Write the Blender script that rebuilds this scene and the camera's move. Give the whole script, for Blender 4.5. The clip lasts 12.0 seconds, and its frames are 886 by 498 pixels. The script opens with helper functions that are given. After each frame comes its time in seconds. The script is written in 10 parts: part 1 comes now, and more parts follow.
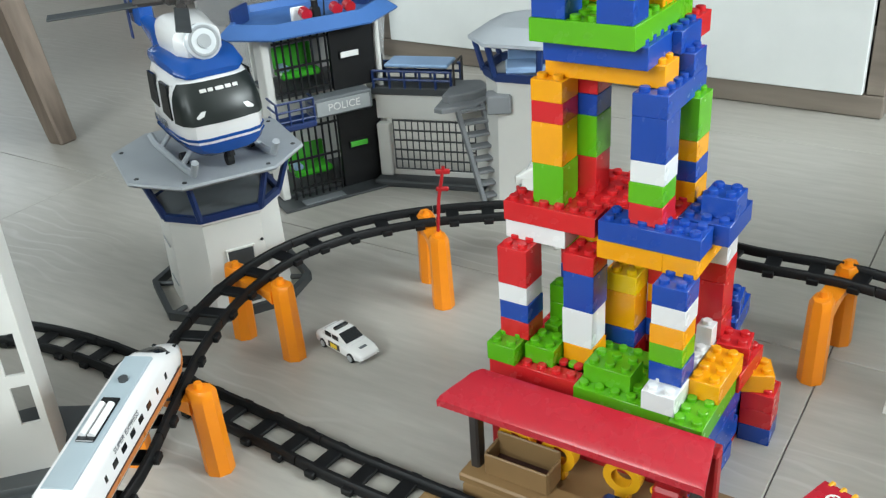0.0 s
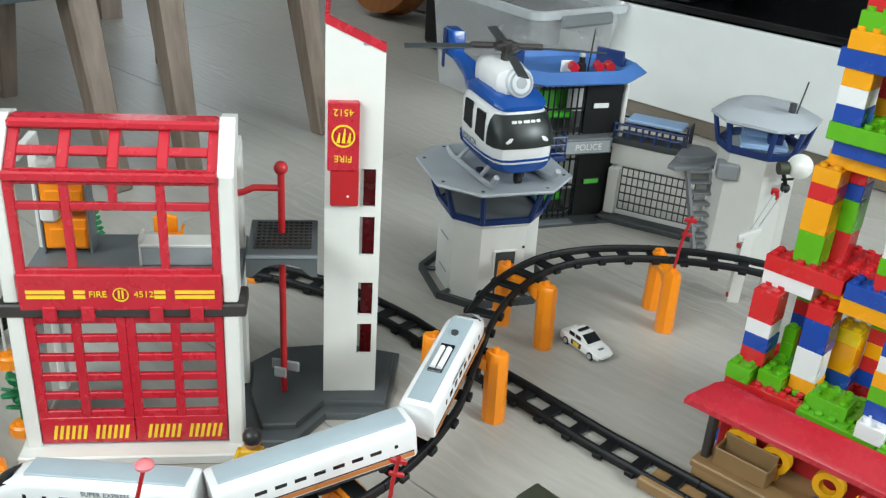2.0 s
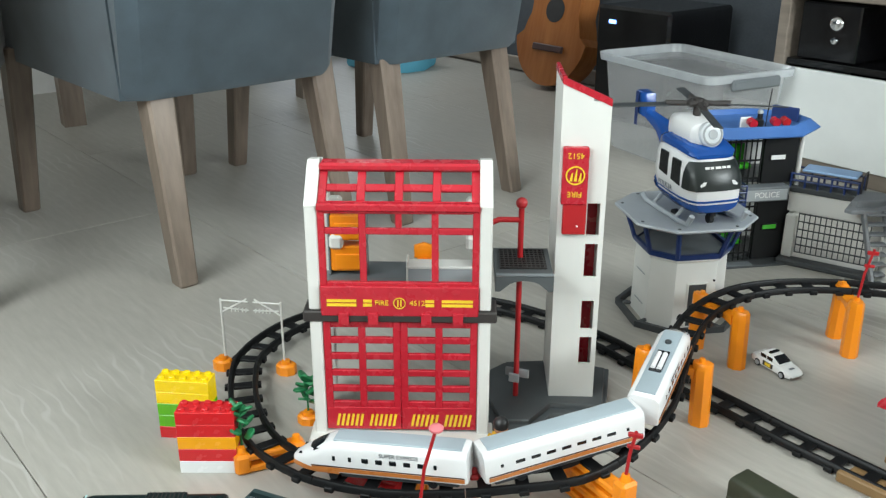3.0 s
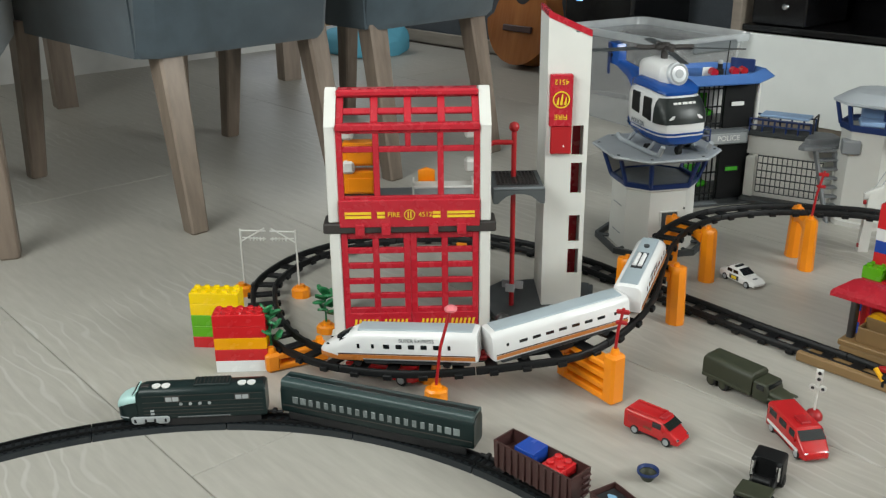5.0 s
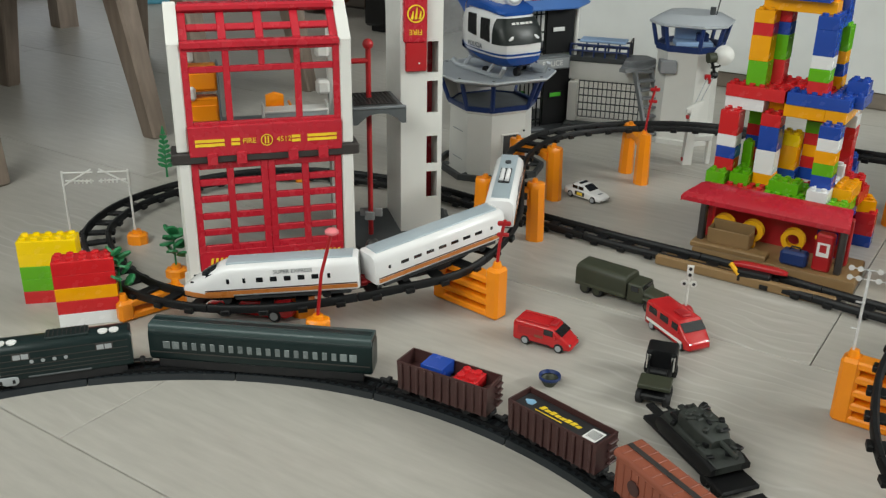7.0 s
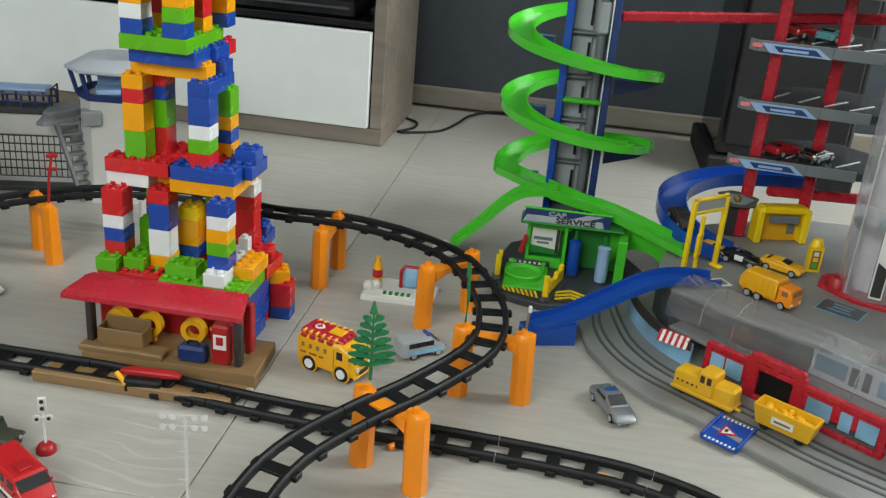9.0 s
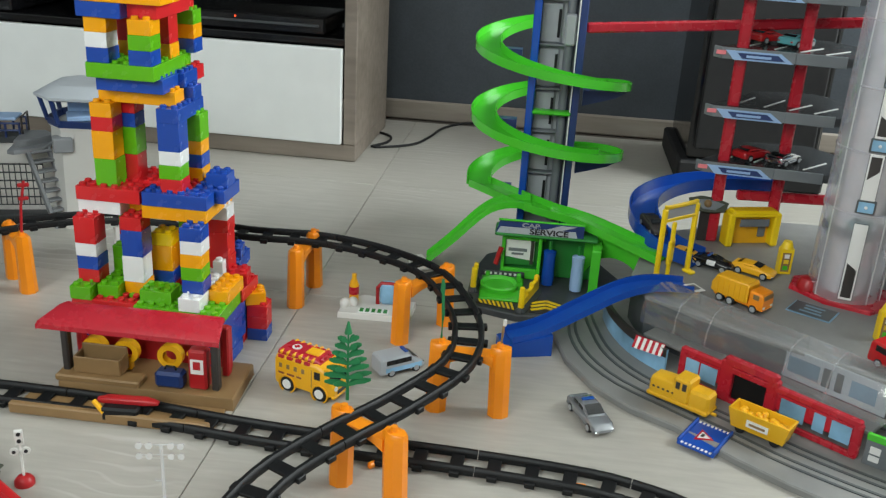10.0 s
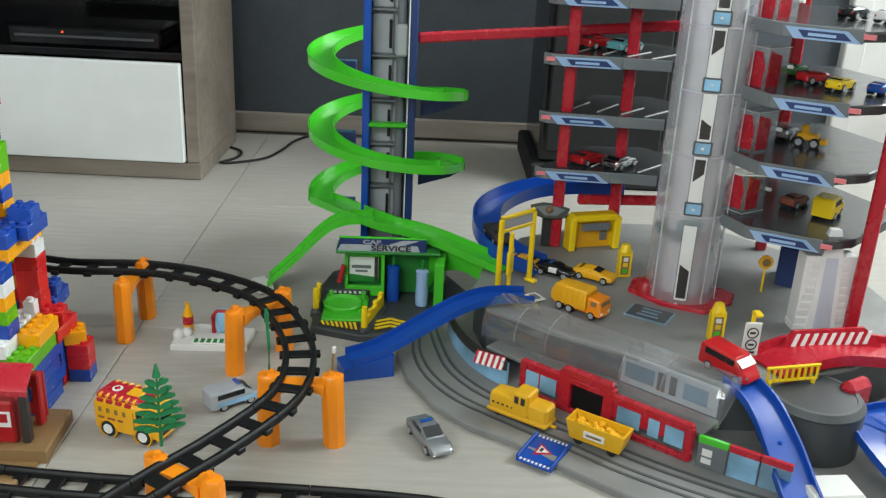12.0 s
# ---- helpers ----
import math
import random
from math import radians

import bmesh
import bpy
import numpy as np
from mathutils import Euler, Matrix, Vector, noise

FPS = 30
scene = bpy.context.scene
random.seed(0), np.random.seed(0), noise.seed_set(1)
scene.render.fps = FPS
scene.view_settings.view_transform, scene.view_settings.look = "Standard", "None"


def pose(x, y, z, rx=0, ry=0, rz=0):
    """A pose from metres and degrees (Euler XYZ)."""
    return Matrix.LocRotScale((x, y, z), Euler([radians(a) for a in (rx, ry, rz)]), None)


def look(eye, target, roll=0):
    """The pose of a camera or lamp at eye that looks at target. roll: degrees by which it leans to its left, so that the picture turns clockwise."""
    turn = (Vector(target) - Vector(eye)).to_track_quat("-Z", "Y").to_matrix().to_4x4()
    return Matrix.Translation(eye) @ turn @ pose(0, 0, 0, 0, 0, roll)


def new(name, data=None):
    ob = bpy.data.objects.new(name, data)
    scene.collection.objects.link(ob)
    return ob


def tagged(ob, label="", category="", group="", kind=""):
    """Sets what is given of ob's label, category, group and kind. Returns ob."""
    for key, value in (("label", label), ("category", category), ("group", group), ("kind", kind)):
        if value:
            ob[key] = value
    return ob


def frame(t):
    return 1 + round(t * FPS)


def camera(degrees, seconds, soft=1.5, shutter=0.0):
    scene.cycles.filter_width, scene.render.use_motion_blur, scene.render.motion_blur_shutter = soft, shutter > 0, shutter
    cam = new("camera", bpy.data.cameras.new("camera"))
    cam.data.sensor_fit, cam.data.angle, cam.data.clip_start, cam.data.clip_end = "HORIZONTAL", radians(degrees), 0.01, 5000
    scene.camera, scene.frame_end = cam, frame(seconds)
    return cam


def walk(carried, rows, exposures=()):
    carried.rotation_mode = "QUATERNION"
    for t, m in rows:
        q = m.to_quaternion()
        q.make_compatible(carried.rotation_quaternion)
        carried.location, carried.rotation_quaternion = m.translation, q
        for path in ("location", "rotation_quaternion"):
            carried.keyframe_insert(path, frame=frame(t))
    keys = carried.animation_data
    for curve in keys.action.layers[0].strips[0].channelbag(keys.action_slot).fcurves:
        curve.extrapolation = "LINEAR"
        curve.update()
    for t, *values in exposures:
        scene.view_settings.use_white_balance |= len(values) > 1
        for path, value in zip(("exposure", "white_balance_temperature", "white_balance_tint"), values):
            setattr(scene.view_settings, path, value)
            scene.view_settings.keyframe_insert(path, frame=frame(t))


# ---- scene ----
cam = camera(51.1, 12.0, 1.3)
PATH = [
    (0, (0.069, 0.009, 0.624), (-0.068, 1.777, -0.301), -4.1),
    (0.5, (0.022, -0.113, 0.668), (-0.166, 1.674, -0.21), 0.3),
    (1, (-0.027, -0.192, 0.695), (-0.277, 1.596, -0.166), 2.5),
    (1.5, (-0.078, -0.223, 0.709), (-0.437, 1.544, -0.156), 3.0),
    (2, (-0.121, -0.258, 0.719), (-0.463, 1.511, -0.148), 3.9),
    (2.5, (-0.178, -0.368, 0.737), (-0.574, 1.42, -0.064), 3.0),
    (3, (-0.174, -0.513, 0.741), (-0.822, 1.234, 0.014), 0.1),
    (3.2, (-0.176, -0.547, 0.74), (-0.811, 1.21, 0.026), 0.5),
    (4.8, (-0.139, -0.705, 0.69), (-0.762, 1.06, -0.013), -0.7),
    (5, (-0.164, -0.718, 0.67), (-0.743, 1.059, -0.042), -0.6),
    (5.5, (-0.276, -0.761, 0.615), (-0.658, 1.062, -0.114), 1.1),
    (6, (-0.304, -0.742, 0.596), (-0.58, 1.089, -0.16), 1.2),
    (6.5, (-0.317, -0.74, 0.59), (-0.532, 1.094, -0.178), 0.9),
    (7, (-0.301, -0.709, 0.594), (-0.408, 1.126, -0.192), 0.9),
    (7.5, (-0.207, -0.633, 0.61), (-0.053, 1.187, -0.203), 1.5),
    (7.7, (-0.162, -0.598, 0.613), (0.111, 1.206, -0.207), 2.1),
    (9.3, (0.036, -0.522, 0.675), (0.79, 1.173, -0.073), 4.7),
    (9.5, (0.033, -0.526, 0.676), (0.791, 1.17, -0.065), 4.3),
    (10, (0.037, -0.531, 0.683), (0.8, 1.163, -0.056), 3.3),
    (10.5, (0.059, -0.527, 0.68), (0.824, 1.167, -0.059), 2.4),
    (11, (0.075, -0.525, 0.68), (0.881, 1.149, -0.06), 2.5),
    (11.5, (0.1, -0.529, 0.687), (0.979, 1.112, -0.045), 3.0),
    (12, (0.135, -0.527, 0.699), (1.107, 1.063, -0.027), 2.8),
]
walk(cam, [(t, look(eye, target, roll)) for t, eye, target, roll in PATH],
     [(0, -0.18, 6500, 10), (1, -0.22, 6500, 10), (2, -0.26, 6500, 10), (3, -0.28, 6600, 10), (5, -0.64, 6950, 12), (6.5, -0.78, 7000, 12), (7.5, -0.76, 7100, 13), (9.5, -0.56, 6750, 11), (12, -0.50, 6700, 11)])

# ---------------------------------------------------------------- world and light
world = bpy.data.worlds.new("sky")
scene.world = world
world.use_nodes = True
sky = world.node_tree.nodes.new("ShaderNodeTexSky")
sky.sky_type, sky.sun_disc, sky.sun_elevation, sky.sun_rotation = "NISHITA", False, radians(32), radians(-60)
world.node_tree.links.new(sky.outputs["Color"], world.node_tree.nodes["Background"].inputs["Color"])
world.node_tree.nodes["Background"].inputs["Strength"].default_value = 0.12


def window_light(name, at, width, height, watts, col=(1.0, 0.99, 0.97)):
    """Daylight in a window's opening."""
    lamp = bpy.data.lights.new(name, "AREA")
    lamp.shape, lamp.size, lamp.size_y, lamp.energy, lamp.color = "RECTANGLE", width, height, watts, col
    ob = new(name, lamp)
    ob.matrix_basis = at
    return ob


ROOM_M = pose(0, 0, 0, 0, 0, -30)
# wide window beyond the dining table, high window opposite the television wall, window at the garage's side
window_light("window_light_far", ROOM_M @ pose(-3.55, 1.82, 1.17, 0, -90, 0), 1.25, 0.60, 13, (0.87, 0.97, 1.0))
window_light("window_light_back", ROOM_M @ pose(-0.70, -1.53, 1.62, 90, 0, 0), 1.7, 1.1, 84, (0.87, 0.97, 0.98))
window_light("window_light_side", ROOM_M @ pose(2.53, 1.45, 1.68, 0, 90, 0), 0.92, 1.55, 166, (0.87, 0.97, 0.99))
import itertools

# ---------------------------------------------------------------- builders
EYE4 = Matrix.Identity(4)
ROOM = pose(0, 0, 0, 0, 0, -30)          # the room's axes: a along the planks, b towards the television wall


def rot2(x, y, deg):
    c, s = math.cos(radians(deg)), math.sin(radians(deg))
    return (x * c - y * s, x * s + y * c)


class Mesh:
    """Gathers vertices and faces of one part."""

    def __init__(self):
        self.v, self.f = [], []

    def add(self, verts, faces, m=None):
        n = len(self.v)
        self.v += [tuple(m @ Vector(p)) for p in verts] if m else [tuple(p) for p in verts]
        self.f += [tuple(i + n for i in f) for f in faces]
        return self

    def box(self, c, s, ch=0.0, m=None):
        """A box about c with sides s and chamfered edges."""
        hx, hy, hz = (k / 2 for k in s)
        ch = min(ch, hx * 0.9, hy * 0.9, hz * 0.9)
        cx, cy, cz = c
        if ch <= 0:
            vs = [(cx + x * hx, cy + y * hy, cz + z * hz) for z in (-1, 1) for y in (-1, 1) for x in (-1, 1)]
            return self.add(vs, [(0, 2, 3, 1), (4, 5, 7, 6), (0, 1, 5, 4), (2, 6, 7, 3), (0, 4, 6, 2), (1, 3, 7, 5)], m)
        vs, key = [], {}
        for sx in (-1, 1):
            for sy in (-1, 1):
                for sz in (-1, 1):
                    for ax in range(3):
                        p = [sx * (hx - ch), sy * (hy - ch), sz * (hz - ch)]
                        p[ax] = (sx, sy, sz)[ax] * (hx, hy, hz)[ax]
                        key[(sx, sy, sz, ax)] = len(vs)
                        vs.append((cx + p[0], cy + p[1], cz + p[2]))
        fs = []
        for ax in range(3):
            for sg in (-1, 1):
                o = [i for i in range(3) if i != ax]
                ring = []
                for u, w in ((-1, -1), (1, -1), (1, 1), (-1, 1)):
                    t = [0, 0, 0]
                    t[ax], t[o[0]], t[o[1]] = sg, u, w
                    ring.append(key[(*t, ax)])
                if (sg > 0) == (ax == 1):
                    ring.reverse()
                fs.append(tuple(ring))
        for ax in range(3):
            o = [i for i in range(3) if i != ax]
            for u in (-1, 1):
                for w in (-1, 1):
                    q = []
                    for sg, a in ((-1, o[0]), (1, o[0]), (1, o[1]), (-1, o[1])):
                        t = [0, 0, 0]
                        t[ax], t[o[0]], t[o[1]] = sg, u, w
                        q.append(key[(*t, a)])
                    if (u * w > 0) != (ax == 1):
                        q.reverse()
                    fs.append(tuple(q))
        for sx in (-1, 1):
            for sy in (-1, 1):
                for sz in (-1, 1):
                    q = [key[(sx, sy, sz, a)] for a in range(3)]
                    if sx * sy * sz < 0:
                        q.reverse()
                    fs.append(tuple(q))
        return self.add(vs, fs, m)

    def rings(self, rings, closed=True, caps=True, m=None, loop=False):
        """Skins a row of rings with equal counts of points."""
        n = len(rings[0])
        vs = [p for r in rings for p in r]
        fs = []
        k = len(rings)
        for i in range(k if loop else k - 1):
            a, b = i * n, ((i + 1) % k) * n
            for j in range(n if closed else n - 1):
                j2 = (j + 1) % n
                fs.append((a + j, a + j2, b + j2, b + j))
        if caps and closed and not loop:
            fs.append(tuple(range(n - 1, -1, -1)))
            fs.append(tuple(range((k - 1) * n, k * n)))
        return self.add(vs, fs, m)

    def prism(self, poly, z0, z1, ch=0.0, m=None, top=None):
        """A polygon (counter-clockwise) raised from z0 to z1; top: its shape at the top."""
        top = top or poly
        rs = [[(x, y, z0) for x, y in poly]]
        if ch > 0:
            cx, cy = sum(p[0] for p in top) / len(top), sum(p[1] for p in top) / len(top)
            rs.append([(x, y, z1 - ch) for x, y in top])

            def inn(x, y):
                d = math.hypot(x - cx, y - cy) or 1
                k = max(0.0, 1 - ch / d)
                return (cx + (x - cx) * k, cy + (y - cy) * k, z1)
            rs.append([inn(x, y) for x, y in top])
        else:
            rs.append([(x, y, z1) for x, y in top])
        return self.rings(rs, m=m)

    def cyl(self, p0, p1, r, seg=16, r2=None, m=None, caps=True):
        p0, p1 = Vector(p0), Vector(p1)
        q = (p1 - p0).to_track_quat("Z", "Y").to_matrix()
        r2 = r if r2 is None else r2
        rs = []
        for p, k in ((p0, r), (p1, r2)):
            rs.append([tuple(p + q @ Vector((math.cos(2 * math.pi * i / seg) * k, math.sin(2 * math.pi * i / seg) * k, 0))) for i in range(seg)])
        return self.rings(rs, caps=caps, m=m)

    def turn(self, prof, seg=24, m=None, caps=True):
        """Turns a profile of (radius, height) about z."""
        rs = [[(r * math.cos(2 * math.pi * i / seg), r * math.sin(2 * math.pi * i / seg), z) for i in range(seg)] for r, z in prof]
        return self.rings(rs, caps=caps, m=m)

    def ball(self, c, r, seg=14, m=None, sz=1.0):
        rs = []
        n = max(4, seg // 2)
        for j in range(n + 1):
            a = -math.pi / 2 + math.pi * j / n
            k = max(math.cos(a), 0.02)
            rs.append([(c[0] + r * k * math.cos(2 * math.pi * i / seg), c[1] + r * k * math.sin(2 * math.pi * i / seg), c[2] + r * math.sin(a) * sz) for i in range(seg)])
        return self.rings(rs, m=m)

    def tube(self, pts, r, seg=8, m=None, loop=False):
        pts = [Vector(p) for p in pts]
        rs = []
        n = len(pts)
        for i, p in enumerate(pts):
            d = (pts[(i + 1) % n] - pts[i - 1]) if (loop or 0 < i < n - 1) else (pts[1] - pts[0] if i == 0 else pts[-1] - pts[-2])
            q = d.to_track_quat("Z", "Y").to_matrix()
            rs.append([tuple(p + q @ Vector((math.cos(2 * math.pi * j / seg) * r, math.sin(2 * math.pi * j / seg) * r, 0))) for j in range(seg)])
        return self.rings(rs, m=m, loop=loop)

    def ribbon(self, prof, frames, closed=True, loop=False, m=None):
        """Sweeps a profile of (side, up) along frames of (place, side, up)."""
        rs = [[tuple(p + s * a + u * b) for a, b in prof] for p, s, u in frames]
        return self.rings(rs, closed=closed, loop=loop, m=m, caps=closed)

    def loft(self, secs, m=None):
        """Sections along x: (x, half width, z0, z1, corner)."""
        rs = []
        for x, w, z0, z1, c in secs:
            c = min(c, w * 0.95, (z1 - z0) * 0.48)
            pts = []
            for (sy, zz, st) in ((1, z0 + 0.4 * c, -90), (1, z1 - c, 0), (-1, z1 - c, 90), (-1, z0 + 0.4 * c, 180)):
                low = zz < (z0 + z1) / 2
                rr = 0.4 * c if low else c
                for k in range(4):
                    a = radians(st + 30 * k)
                    pts.append((x, sy * (w - rr) + rr * math.cos(a), zz + rr * math.sin(a)))
            rs.append(pts)
        return self.rings(rs, m=m)

    def data(self, name, smooth=35):
        me = bpy.data.meshes.new(name)
        me.from_pydata(self.v, [], self.f)
        bm = bmesh.new()
        bm.from_mesh(me)
        bmesh.ops.recalc_face_normals(bm, faces=bm.faces)
        bm.to_mesh(me)
        bm.free()
        if smooth:
            me.shade_smooth()
            me.set_sharp_from_angle(angle=radians(smooth))
        return me


def thing(name, label, category, at=EYE4, group="", kind=""):
    ob = new(name)
    ob.empty_display_size = 0.02
    ob.matrix_basis = at
    return tagged(ob, label, category, group, kind)


def part(name, mesh, mat, parent=None, label="", at=EYE4, smooth=35):
    ob = new(name, mesh.data(name, smooth) if isinstance(mesh, Mesh) else mesh)
    if not ob.data.materials:
        ob.data.materials.append(mat)
    if parent:
        ob.parent = parent
    ob.matrix_basis = at
    return tagged(ob, label)


def solo(name, mesh, mat, label, category, at=EYE4, group="", kind="", smooth=35):
    ob = part(name, mesh, mat, None, label, at, smooth)
    return tagged(ob, label, category, group, kind)


def writing(text, size, mat, parent, at, depth=0.0004, squeeze=1.0, bold=0.0):
    """Raised letters, as a mesh."""
    cu = bpy.data.curves.new("lettering", "FONT")
    cu.body, cu.size, cu.extrude, cu.align_x, cu.align_y, cu.offset = text, size, depth, "CENTER", "CENTER", bold
    tmp = bpy.data.objects.new("lettering", cu)
    scene.collection.objects.link(tmp)
    me = bpy.data.meshes.new_from_object(tmp.evaluated_get(bpy.context.evaluated_depsgraph_get()))
    bpy.data.objects.remove(tmp)
    me.materials.clear()
    me.materials.append(mat)
    ob = new("lettering", me)
    ob.parent = parent
    ob.matrix_basis = at @ Matrix.Diagonal((squeeze, 1, 1, 1))
    return ob


# ---------------------------------------------------------------- materials
def nodes(name):
    mt = bpy.data.materials.new(name)
    mt.use_nodes = True
    nt = mt.node_tree
    return mt, nt, nt.nodes["Principled BSDF"]


def plastic(name, col, rough=0.24, vary=0.06, grain=45, bump=0.0, metal=0.0, dirt=0.035, see=0.0, sub=0.0):
    """Moulded plastic or paint: slight cloudiness, fine scuffs, uneven gloss."""
    mt, nt, b = nodes(name)
    tc = nt.nodes.new("ShaderNodeTexCoord")
    n1 = nt.nodes.new("ShaderNodeTexNoise")
    n1.inputs["Scale"].default_value, n1.inputs["Detail"].default_value = 14, 4
    n2 = nt.nodes.new("ShaderNodeTexNoise")
    n2.inputs["Scale"].default_value, n2.inputs["Detail"].default_value = grain, 3
    nt.links.new(tc.outputs["Object"], n1.inputs["Vector"])
    nt.links.new(tc.outputs["Object"], n2.inputs["Vector"])
    oi = nt.nodes.new("ShaderNodeObjectInfo")
    mr = nt.nodes.new("ShaderNodeMapRange")
    mr.inputs["From Min"].default_value, mr.inputs["From Max"].default_value = 0.3, 0.7
    mr.inputs["To Min"].default_value, mr.inputs["To Max"].default_value = 1 - vary, 1 + vary * 0.5
    nt.links.new(n1.outputs["Fac"], mr.inputs["Value"])
    m2 = nt.nodes.new("ShaderNodeMapRange")
    m2.inputs["To Min"].default_value, m2.inputs["To Max"].default_value = 1 - vary * 0.5, 1 + vary * 0.5
    nt.links.new(oi.outputs["Random"], m2.inputs["Value"])
    mu = nt.nodes.new("ShaderNodeMath")
    mu.operation = "MULTIPLY"
    nt.links.new(mr.outputs["Result"], mu.inputs[0])
    nt.links.new(m2.outputs["Result"], mu.inputs[1])
    mx = nt.nodes.new("ShaderNodeVectorMath")
    mx.operation = "SCALE"
    mx.inputs[0].default_value = col[:3]
    nt.links.new(mu.outputs["Value"], mx.inputs["Scale"])
    nt.links.new(mx.outputs["Vector"], b.inputs["Base Color"])
    mr3 = nt.nodes.new("ShaderNodeMapRange")
    mr3.inputs["From Min"].default_value, mr3.inputs["From Max"].default_value = 0.35, 0.65
    mr3.inputs["To Min"].default_value, mr3.inputs["To Max"].default_value = max(0.03, rough - dirt * 0.6), min(1, rough + dirt)
    nt.links.new(n2.outputs["Fac"], mr3.inputs["Value"])
    nt.links.new(mr3.outputs["Result"], b.inputs["Roughness"])
    b.inputs["Metallic"].default_value = metal
    if bump:
        bp = nt.nodes.new("ShaderNodeBump")
        bp.inputs["Strength"].default_value, bp.inputs["Distance"].default_value = bump * 4, 0.0006
        nt.links.new(n2.outputs["Fac"], bp.inputs["Height"])
        nt.links.new(bp.outputs["Normal"], b.inputs["Normal"])
    if sub:
        b.inputs["Subsurface Weight"].default_value = sub
        b.inputs["Subsurface Radius"].default_value = (0.004, 0.004, 0.004)
    if see:
        b.inputs["Alpha"].default_value = 1 - see
        mt.surface_render_method = "BLENDED"
    return mt


def wood(name, dark, light, scale=6, along="X", rough=0.5, ring=9):
    """Grained wood or a wood print."""
    mt, nt, b = nodes(name)
    tc = nt.nodes.new("ShaderNodeTexCoord")
    oi = nt.nodes.new("ShaderNodeObjectInfo")
    mp = nt.nodes.new("ShaderNodeMapping")
    mp.inputs["Scale"].default_value = (0.12, 1, 1) if along == "X" else (1, 1, 0.12) if along == "Z" else (1, 0.12, 1)
    add = nt.nodes.new("ShaderNodeVectorMath")
    nt.links.new(tc.outputs["Object"], add.inputs[0])
    nt.links.new(oi.outputs["Location"], add.inputs[1])
    nt.links.new(add.outputs["Vector"], mp.inputs["Vector"])
    n1 = nt.nodes.new("ShaderNodeTexNoise")
    n1.inputs["Scale"].default_value, n1.inputs["Detail"].default_value, n1.inputs["Distortion"].default_value = scale, 6, 0.6
    n2 = nt.nodes.new("ShaderNodeTexNoise")
    n2.inputs["Scale"].default_value, n2.inputs["Detail"].default_value = scale * ring, 5
    nt.links.new(mp.outputs["Vector"], n1.inputs["Vector"])
    nt.links.new(mp.outputs["Vector"], n2.inputs["Vector"])
    mix = nt.nodes.new("ShaderNodeMath")
    mix.operation = "MULTIPLY_ADD"
    mix.inputs[1].default_value = 0.45
    nt.links.new(n2.outputs["Fac"], mix.inputs[0])
    half = nt.nodes.new("ShaderNodeMath")
    half.operation = "MULTIPLY"
    half.inputs[1].default_value = 0.55
    nt.links.new(n1.outputs["Fac"], half.inputs[0])
    nt.links.new(half.outputs["Value"], mix.inputs[2])
    cr = nt.nodes.new("ShaderNodeValToRGB")
    cr.color_ramp.elements[0].position, cr.color_ramp.elements[0].color = 0.34, (*dark, 1)
    cr.color_ramp.elements[1].position, cr.color_ramp.elements[1].color = 0.66, (*light, 1)
    nt.links.new(mix.outputs["Value"], cr.inputs["Fac"])
    nt.links.new(cr.outputs["Color"], b.inputs["Base Color"])
    b.inputs["Roughness"].default_value = rough
    bp = nt.nodes.new("ShaderNodeBump")
    bp.inputs["Strength"].default_value, bp.inputs["Distance"].default_value = 0.15, 0.001
    nt.links.new(n2.outputs["Fac"], bp.inputs["Height"])
    nt.links.new(bp.outputs["Normal"], b.inputs["Normal"])
    return mt


